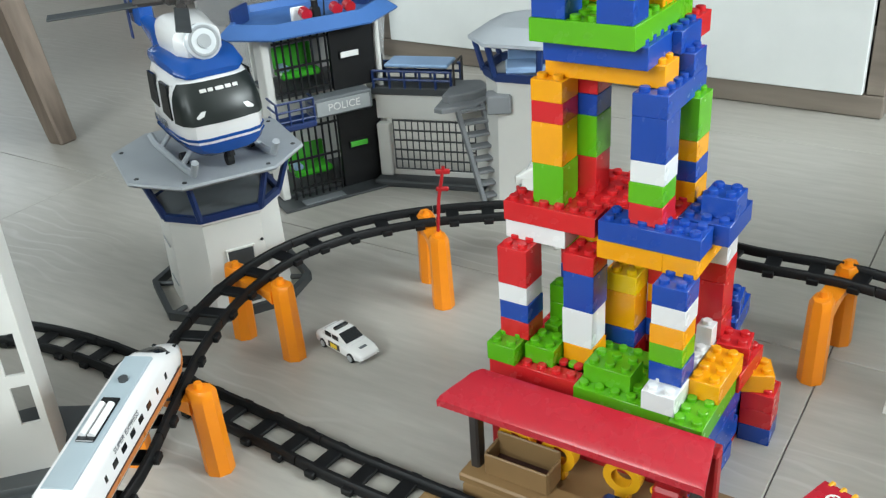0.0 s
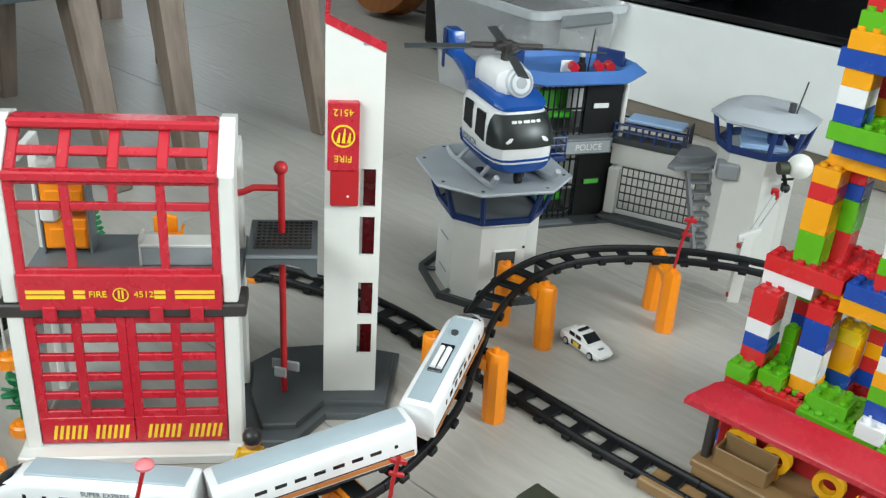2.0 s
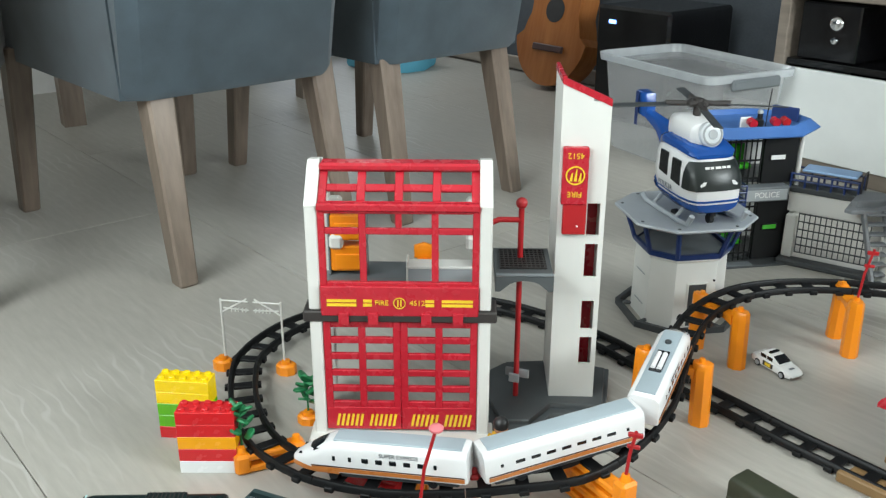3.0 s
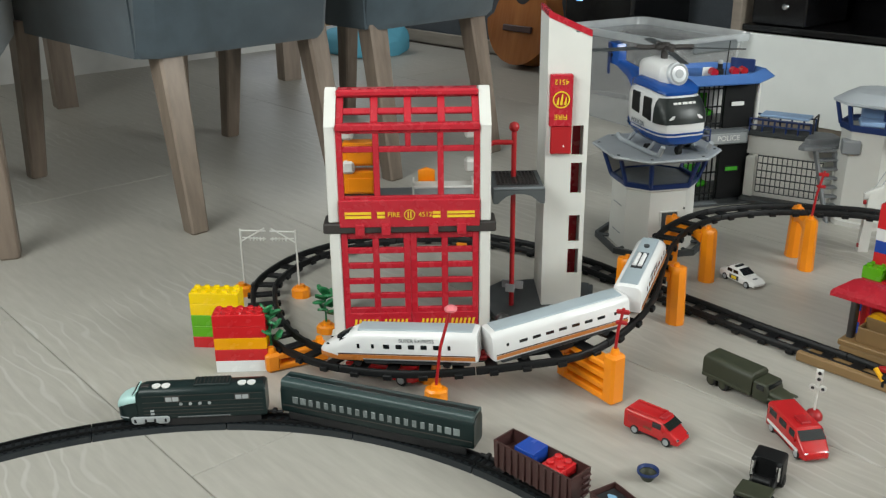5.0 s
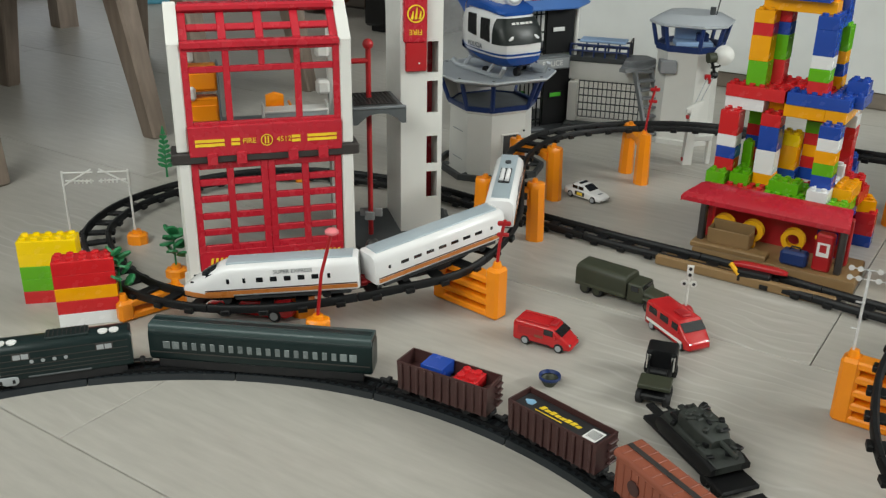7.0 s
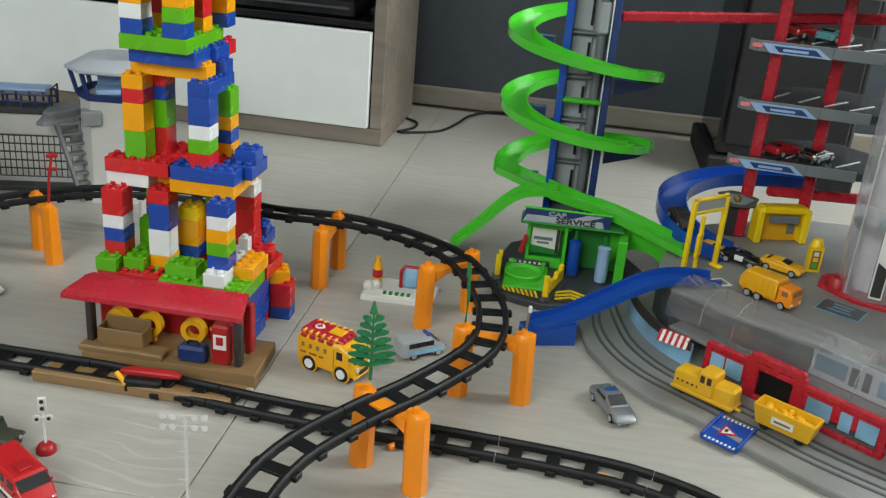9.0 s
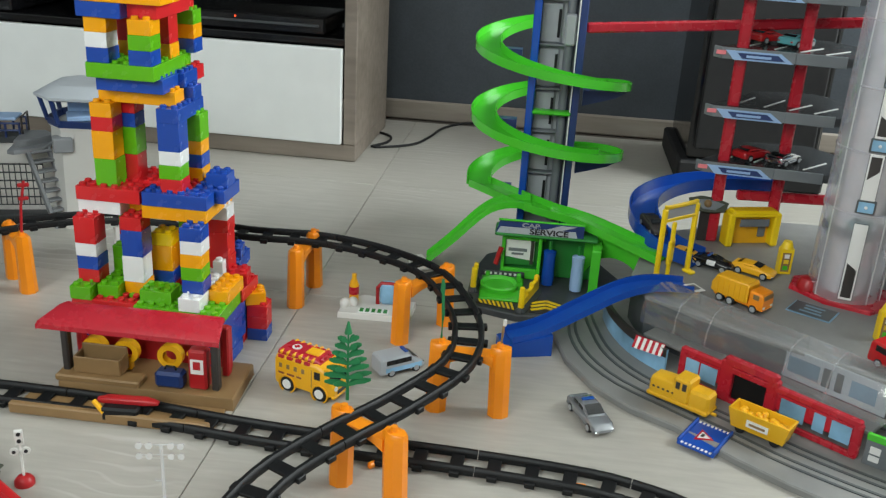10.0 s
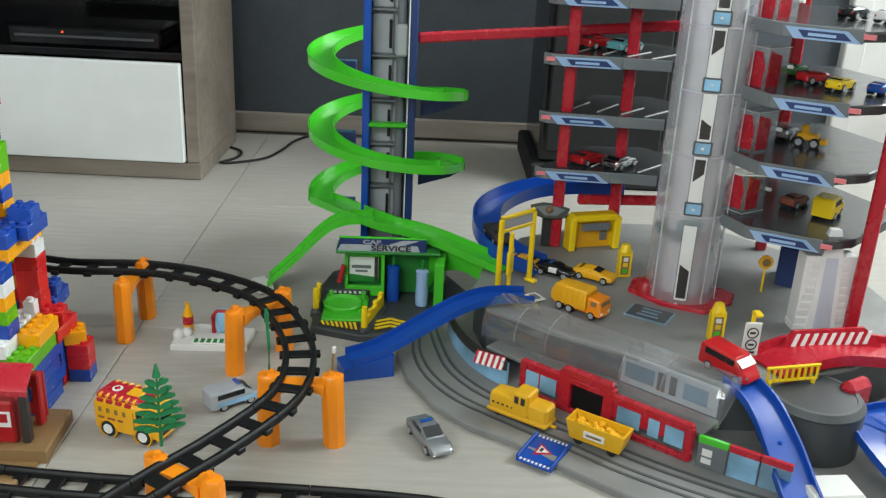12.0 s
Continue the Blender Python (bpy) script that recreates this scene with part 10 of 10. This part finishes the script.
def deck_items():
    # yellow gate frame
    g = thing("height_gate", "tall yellow plastic gate frame with a small sign on the deck", "toy gate", pose(0.972, 0.614, DECK, 0, 0, 12))
    for s in (-1, 1):
        part("leg", Mesh().box((s * 0.038, 0, 0.062), (0.0075, 0.008, 0.124), 0.0015), YELLOW, g)
        part("leg_foot", Mesh().box((s * 0.038, -0.004, 0.003), (0.012, 0.022, 0.006), 0.002), YELLOW, g)
    part("header", Mesh().box((0, 0, 0.104), (0.072, 0.006, 0.006), 0.001).box((0, 0, 0.126), (0.078, 0.006, 0.006), 0.001).box((-0.036, 0, 0.115), (0.006, 0.006, 0.03), 0.001).box((0.036, 0, 0.115), (0.006, 0.006, 0.03), 0.001), YELLOW, g)
    part("sign", Mesh().box((0, 0, 0.115), (0.066, 0.003, 0.020)), GREY, g)
    q = thing("ticket_post", "yellow plastic ticket post on the deck", "toy post", pose(0.952, 0.600, DECK))
    part("post", Mesh().cyl((0, 0, 0), (0, 0, 0.05), 0.0035, 8), YELLOW, q)
    part("panel", Mesh().box((0, 0, 0.052), (0.024, 0.006, 0.042), 0.002, pose(0, 0, 0, 0, 0, 38)), YELLOW, q)
    part("stalk", Mesh().box((0, 0, 0.085), (0.008, 0.006, 0.036), 0.002), YELLOW, q)
    b = thing("yellow_booth", "yellow plastic drive-through booth with a grey screen on the deck", "toy booth", pose(1.205, 0.700, DECK, 0, 0, -14))
    part("frame", Mesh().box((-0.044, 0, 0.032), (0.014, 0.03, 0.064), 0.003).box((0.044, 0, 0.032), (0.014, 0.03, 0.064), 0.003).box((0, 0, 0.062), (0.09, 0.03, 0.014), 0.004), YELLOW, b)
    part("wall", Mesh().box((0, 0.008, 0.028), (0.078, 0.006, 0.056), 0.001), DEEPYELLOW, b)
    part("screen", Mesh().box((0, -0.012, 0.046), (0.056, 0.004, 0.014), 0.001), MIDGREY, b)
    part("screen", Mesh().box((0.024, 0.003, 0.026), (0.014, 0.004, 0.024), 0.001), MIDGREY, b)
    st = thing("crest_stand", "olive toy crest sign on a dark post", "toy sign", pose(1.135, 0.742, DECK, 0, 0, -32))
    part("post", Mesh().box((0, 0, 0.028), (0.024, 0.008, 0.056), 0.002), BROWNBLACK, st)
    part("crest", Mesh().prism([(-0.036, 0.010), (-0.030, -0.006), (-0.010, -0.014), (0.012, -0.014), (0.030, -0.010), (0.036, 0.006), (0.012, 0.014), (-0.014, 0.016)], -0.004, 0.004, 0.001, pose(0, -0.006, 0.070, 62, 0, 0)), OLIVE, st)
    part("crest_plate", Mesh().prism([(-0.028, 0.007), (-0.010, -0.009), (0.012, -0.009), (0.028, 0.003), (0.0, 0.010)], 0.004, 0.006, 0.0005, pose(0, -0.006, 0.070, 62, 0, 0)), MIDGREY, st)
    part("crest_knob", Mesh().ball((-0.002, -0.010, 0.074), 0.0075, 12), BROWN, st)
    for x, y, a in ((1.172, 0.572, -25), (1.137, 0.324, -30)):
        p = thing("petrol_pump", "yellow plastic toy petrol pump with dials on the deck", "toy pump", pose(x, y, DECK, 0, 0, a), "yellow petrol pumps")
        part("case", Mesh().loft([(-0.011, 0.007, 0, 0.046, 0.003), (0.011, 0.007, 0, 0.046, 0.003)]), YELLOW, p)
        part("head", Mesh().cyl((0, 0, 0.046), (0, 0, 0.058), 0.011, 14, 0.007), YELLOW, p)
        part("front", Mesh().box((0, -0.0072, 0.022), (0.014, 0.001, 0.034)), BROWN, p)
        for z, c in ((0.012, GREEN), (0.023, GOLD), (0.033, PAPER)):
            part("dial", Mesh().box((0, -0.0080, z), (0.008, 0.001, 0.007)), c, p)
    s = thing("speed_sign", "yellow and white toy traffic sign with two round symbols", "toy sign", pose(1.124, 0.249, DECK, 0, 0, -28))
    part("post", Mesh().cyl((0, 0.002, 0), (0, 0.002, 0.078), 0.0035, 8), YELLOW, s)
    part("lamp", Mesh().box((0.002, -0.004, 0.078), (0.012, 0.016, 0.006), 0.002), YELLOW, s)
    part("plate", Mesh().box((0, -0.002, 0.038), (0.024, 0.003, 0.052), 0.002), PAPER, s)
    for z in (0.048, 0.030):
        part("symbol_ring", Mesh().turn([(0.0068, 0), (0.0084, 0), (0.0084, 0.001), (0.0068, 0.001)], 18, pose(0, -0.0036, z, 90), caps=False), INK, s)
        part("symbol", Mesh().box((0, -0.0040, z), (0.008, 0.001, 0.003)), INK, s)
    part("symbol_bar", Mesh().box((0, -0.0040, 0.018), (0.012, 0.001, 0.003)), INK, s)
    r = thing("round_sign", "orange round toy sign on a pale post", "toy sign", pose(1.345, 0.420, DECK, 0, 0, -30))
    part("post", Mesh().cyl((0, 0, 0), (0, 0, 0.045), 0.002, 8), YELLOW, r)
    part("disc", Mesh().cyl((0, -0.002, 0.053), (0, 0.002, 0.053), 0.012, 18), DEEPYELLOW, r)
    part("disc_field", Mesh().cyl((0, -0.0032, 0.053), (0, -0.0022, 0.053), 0.007, 16), BROWN, r)
    f = thing("yellow_fence", "low yellow plastic fence with upright bars", "toy fence", pose(1.136, 0.180, 0.088, 0, 0, -17))
    part("rail", Mesh().box((0, 0, 0.006), (0.080, 0.004, 0.005), 0.0015).box((0, 0, 0.026), (0.084, 0.004, 0.005), 0.0015), YELLOW, f)
    for k in range(9):
        part("bar", Mesh().box((-0.038 + k * 0.0095, 0, 0.016), (0.0035, 0.004, 0.020), 0.001), YELLOW, f)
    for x in (-0.034, 0.034):
        part("foot", Mesh().box((x, 0, 0.0015), (0.006, 0.005, 0.009), 0.001), YELLOW, f)
    w = thing("white_tower_block", "white stepped toy high-rise with a pointed crest", "toy building", pose(1.306, 0.280, DECK, 0, 0, -28) @ Matrix.Diagonal((1.0, 1.0, 1.14, 1)))
    for s_ in (-1, 1):
        for k in range(9):
            part("balcony", Mesh().box((s_ * (0.027 - 0.0010 * k), 0.003, 0.008 + k * 0.0112), (0.026 - 0.001 * k, 0.0325, 0.0065), 0.0006), PAINTWHITE, w)
        part("wing", Mesh().box((s_ * 0.026, 0.004, 0.055), (0.026, 0.030, 0.110), 0.001), PAINTWHITE, w)
    part("crest", Mesh().rings([[(-0.022, -0.020, 0), (0.022, -0.020, 0), (0.022, 0.014, 0), (-0.022, 0.014, 0)], [(-0.016, -0.012, 0.11), (0.016, -0.012, 0.11), (0.014, 0.010, 0.11), (-0.014, 0.010, 0.11)], [(-0.008, -0.004, 0.145), (0.010, -0.004, 0.145), (0.008, 0.006, 0.145), (-0.006, 0.006, 0.145)]]), PAINTWHITE, w)
    part("glass_front", Mesh().rings([[(-0.013, -0.0215, 0.006), (0.013, -0.0215, 0.006), (0.013, -0.0195, 0.006), (-0.013, -0.0195, 0.006)], [(-0.009, -0.0130, 0.108), (0.009, -0.0130, 0.108), (0.009, -0.011, 0.108), (-0.009, -0.011, 0.108)]]), clear("pale_glass_front", (0.80, 0.84, 0.92), 0.1, 0.3), w, "pale glass front")
    rb = thing("red_bridge", "red plastic bridge ramp with red and white striped edge", "toy bridge")
    part("deck", sweep([(1.135, 0.222, 0.094), (1.19, 0.215, 0.104), (1.25, 0.200, 0.106), (1.33, 0.165, 0.098), (1.46, 0.10, 0.085)], [(-0.040, -0.006), (0.040, -0.006), (0.040, 0.010), (0.034, 0.010), (0.032, 0.0), (-0.032, 0.0), (-0.034, 0.010), (-0.040, 0.010)], 22), RED, rb)
    part("pier", Mesh().box((1.215, 0.135, 0.055), (0.05, 0.024, 0.085), 0.008), RED, rb)
    se = thing("striped_edge", "red edge board with slanted white stripes along the toy bridge", "toy barrier")
    e0, e1 = Vector((1.185, 0.243, 0.104)), Vector((1.335, 0.185, 0.104))
    em = Matrix.Translation(e0) @ pose(0, 0, 0, 0, 0, math.degrees(math.atan2(e1.y - e0.y, e1.x - e0.x)))
    eL = (e1 - e0).length
    part("board", Mesh().rings([[(0, -0.003, -0.004), (eL, -0.003, -0.004), (eL, 0.003, -0.004), (0, 0.003, -0.004)], [(0.018, 0.004, 0.022), (eL - 0.03, 0.004, 0.024), (eL - 0.03, 0.009, 0.024), (0.018, 0.009, 0.022)]], m=em), RED, se)
    for k in range(9):
        x = 0.014 + k * 0.0142
        part("stripe", Mesh().rings([[(x, -0.0034, 0.001), (x + 0.0066, -0.0034, 0.001), (x + 0.0066, -0.0014, 0.001), (x, -0.0014, 0.001)], [(x + 0.009, 0.0020, 0.018), (x + 0.0156, 0.0020, 0.018), (x + 0.0156, 0.004, 0.018), (x + 0.009, 0.004, 0.018)]], m=em), PAPER, se)
    dd = thing("dark_drum", "dark grey round plastic drum under the bridge", "toy base", pose(1.150, 0.150, 0.0))
    part("drum_wall", Mesh().turn([(0.066, 0), (0.066, 0.075)], 36), DARK, dd)
    part("drum_rim", Mesh().turn([(0.0655, 0.0752), (0.0668, 0.078), (0.060, 0.086), (0.054, 0.086), (0.054, 0.0752)], 36), BASEGREY, dd, "slate grey rim")
    part("drum_top", Mesh().turn([(0.0535, 0.0755), (0.0535, 0.0850), (0.02, 0.087), (0.001, 0.087)], 36), DARK, dd)
    solo("white_tray", Mesh().box((0, 0, 0.010), (0.072, 0.05, 0.020), 0.004), WHITE, "white plastic tray on the garage base", "toy tray", pose(1.066, 0.046, 0.010, 0, 0, -24))


deck_items()


def dumper(at):
    t = thing("garbage_truck", "orange toy garbage truck parked on the deck", "toy truck", at)
    part("chassis", Mesh().box((0, 0, 0.010), (0.088, 0.026, 0.006), 0.002), ORANGE, t)
    part("body", Mesh().loft([(-0.048, 0.014, 0.014, 0.028, 0.002), (-0.040, 0.0165, 0.012, 0.042, 0.003), (0.014, 0.0165, 0.012, 0.044, 0.003), (0.017, 0.016, 0.014, 0.040, 0.003)]), DEEPYELLOW, t)
    for k in range(6):
        for s in (-1, 1):
            part("body_rib", Mesh().box((-0.036 + k * 0.0095, s * 0.0168, 0.028), (0.002, 0.0014, 0.026), 0.0003), DEEPYELLOW, t)
    part("cab", Mesh().loft([(0.020, 0.0165, 0.008, 0.036, 0.003), (0.040, 0.0165, 0.008, 0.035, 0.004), (0.043, 0.0155, 0.008, 0.026, 0.004)]), ORANGE, t)
    part("windscreen", Mesh().box((0.0425, 0, 0.0285), (0.0016, 0.026, 0.008), 0.0005), BROWN, t)
    for s in (-1, 1):
        part("side_window", Mesh().box((0.031, s * 0.0166, 0.028), (0.010, 0.001, 0.008), 0.0003), BROWN, t)
        part("headlight", Mesh().box((0.0432, s * 0.011, 0.013), (0.0014, 0.006, 0.004), 0.0005), PAPER, t)
    wheel_set(t, (-0.030, -0.012, 0.028), 0.0168, 0.0072, rim=GREY)


dumper(pose(1.012, 0.486, DECK, 0, 0, -71))
saloon("orange_coupe", "orange toy sports car parked on the deck", pose(1.116, 0.580, DECK, 0, 0, -62), DEEPYELLOW, 0.072, 0.016, 0.021)
pcb = saloon("black_white_police_car", "black and white toy police car parked on the deck", pose(1.066, 0.624, DECK, 0, 0, -60), BLACKGLOSS, 0.070, 0.0155, 0.022)
part("white_door", Mesh().box((0.0, 0, 0.0125), (0.018, 0.0318, 0.010), 0.002), PAINTWHITE, pcb, "white door panel")
part("light_bar", Mesh().box((-0.008, 0, 0.0232), (0.005, 0.018, 0.003), 0.001), HELIBLUE, pcb)
saloon("brown_coupe", "brown toy car parked by the gate", pose(1.040, 0.668, DECK, 0, 0, -60), DEEPYELLOW, 0.066, 0.0155, 0.021)
saloon("ramp_car", "dark toy car coming down the curved blue ramp", pose(1.030, 0.755, 0.116, 0, 8, -100), BROWNBLACK, 0.066, 0.0155, 0.021)
van("ramp_red_van", "red toy estate car at the top of the blue ramp", pose(1.068, 0.232, 0.0955, 0, 4, -82), PAINTRED, 0.080, 0.0185, 0.036, 0.018)
for nm, lb, mt, x, y, lv, a in (("red_classic_car", "dark red toy classic car on the parking deck", REDDARK, 1.203, 0.730, 0, 10), ("chrome_car", "chrome toy classic car on the parking deck", CHROME, 1.242, 0.690, 0, 18),
                                ("red_pickup", "red toy pickup on the parking deck", PAINTRED, 1.229, 0.772, 2, 10), ("teal_car", "teal toy classic car on the parking deck", PAINTTEAL, 1.258, 0.728, 2, 14),
                                ("silver_car", "silver toy car on the parking deck", PAINTSILVER, 1.373, 0.449, 1, 20), ("green_car", "green toy car on the parking deck", DEEPGREEN, 1.374, 0.456, 2, 15), ("red_car", "red toy car on the parking deck", PAINTRED, 1.353, 0.402, 2, -5),
                                ("yellow_car", "yellow toy car on the parking deck", YELLOW, 1.345, 0.347, 2, 12), ("blue_car", "blue toy car on the parking deck", HELIBLUE, 1.385, 0.305, 2, 10), ("black_car", "black toy car on the upper parking deck", BLACKGLOSS, 1.373, 0.369, 3, 10),
                                ("white_car", "white toy car on the upper parking deck", PAINTWHITE, 1.392, 0.323, 3, 10), ("orange_car", "orange toy car on the lower parking deck", RUST, 1.365, 0.402, 0, 10)):
    k = 1.22 if x < 1.3 else 0.90
    saloon(nm, lb, pose(x, y, LEVELS[lv] + 0.0004, 0, 0, a), mt, 0.060 * k, 0.0145 * k, 0.019 + 0.003 * (k > 1))
saloon("lift_car", "dark teal toy car standing inside the lift", LIFT_AT, PAINTTEAL, 0.060, 0.0145, 0.020)
van("lime_van", "lime yellow toy van on the lower parking deck", pose(1.372, 0.345, LEVELS[0], 0, 0, 20), YELLOW, 0.064, 0.0165, 0.036)
dg = thing("yellow_digger", "yellow toy wheel loader with black tyres on the deck", "toy truck", pose(1.362, 0.399, LEVELS[1], 0, 0, -60) @ Matrix.Scale(0.82, 4))
part("body", Mesh().box((0, 0, 0.020), (0.040, 0.018, 0.014), 0.003).box((-0.006, 0, 0.034), (0.016, 0.016, 0.016), 0.003), DEEPYELLOW, dg)
part("bucket", Mesh().box((0.030, 0, 0.014), (0.014, 0.026, 0.010), 0.003), DEEPYELLOW, dg)
wheel_set(dg, (-0.014, 0.014), 0.014, 0.010)


# ---- yellow locomotive and hopper wagon on the garage road
def yellow_train():
    d = pose(0.826, 0.372, 0.0105, 0, 0, -64)
    t = thing("yellow_locomotive", "yellow plastic toy diesel locomotive on the garage road", "toy train", d, "yellow road train")
    part("body", Mesh().loft([(-0.045, 0.012, 0.010, 0.030, 0.003), (-0.042, 0.0155, 0.008, 0.036, 0.004), (-0.006, 0.0155, 0.008, 0.038, 0.004), (0.014, 0.0155, 0.008, 0.038, 0.004)]), TRAINYELLOW, t)
    part("cab", Mesh().box((0.004, 0, 0.030), (0.026, 0.033, 0.036), 0.003), TRAINYELLOW, t)
    part("nose", Mesh().box((0.030, 0, 0.022), (0.032, 0.029, 0.028), 0.004), TRAINYELLOW, t)
    part("step", Mesh().box((0, 0, 0.009), (0.094, 0.034, 0.007), 0.002), TRAINYELLOW, t)
    for s in (-1, 1):
        for x in (-0.001, 0.009):
            part("window", Mesh().box((x, s * 0.0166, 0.037), (0.0065, 0.001, 0.011), 0.0004), BROWNBLACK, t)
        for k in range(5):
            part("vent", Mesh().box((-0.037 + k * 0.0075, s * 0.0157, 0.022), (0.0035, 0.001, 0.0026)), BROWNBLACK, t)
    wheel_set(t, (-0.03, 0.03), 0.0125, 0.0075, rim=RUBBER)
    part("coupling", Mesh().cyl((0.046, 0, 0.006), (0.054, 0, 0.006), 0.0025, 8), TRAINYELLOW, t)
    w = thing("yellow_wagon", "yellow plastic toy hopper wagon with lumps of ore", "toy train", pose(0.878, 0.268, 0.0105, 0, 0, -64), "yellow road train")
    hw, L = 0.0165, 0.042
    part("tub", Mesh().rings([[(-L + 0.006, -hw + 0.004, 0.008), (L - 0.006, -hw + 0.004, 0.008), (L - 0.006, hw - 0.004, 0.008), (-L + 0.006, hw - 0.004, 0.008)], [(-L, -hw, 0.036), (L, -hw, 0.036), (L, hw, 0.036), (-L, hw, 0.036)],
                              [(-L + 0.003, -hw + 0.0025, 0.036), (L - 0.003, -hw + 0.0025, 0.036), (L - 0.003, hw - 0.0025, 0.036), (-L + 0.003, hw - 0.0025, 0.036)], [(-L + 0.005, -hw + 0.004, 0.026), (L - 0.005, -hw + 0.004, 0.026), (L - 0.005, hw - 0.004, 0.026), (-L + 0.005, hw - 0.004, 0.026)]]), TRAINYELLOW, w)
    rnd = random.Random(9)
    for k in range(22):
        part("ore_lump", Mesh().ball((rnd.uniform(-0.034, 0.034), rnd.uniform(-0.010, 0.010), 0.030), rnd.uniform(0.004, 0.0062), 7), DEEPYELLOW, w)
    for s in (-1, 1):
        part("side_sticker", Mesh().box((0, s * 0.0158, 0.022), (0.030, 0.0014, 0.010), 0, pose(0, 0, 0)), PAPER, w)
        part("sticker_bar", Mesh().box((0, s * 0.0168, 0.022), (0.022, 0.0014, 0.003), 0, pose(0, 0, 0)), BROWN, w)
    wheel_set(w, (-0.024, 0.024), 0.0115, 0.007, rim=RUBBER)


yellow_train()

floor_planks()
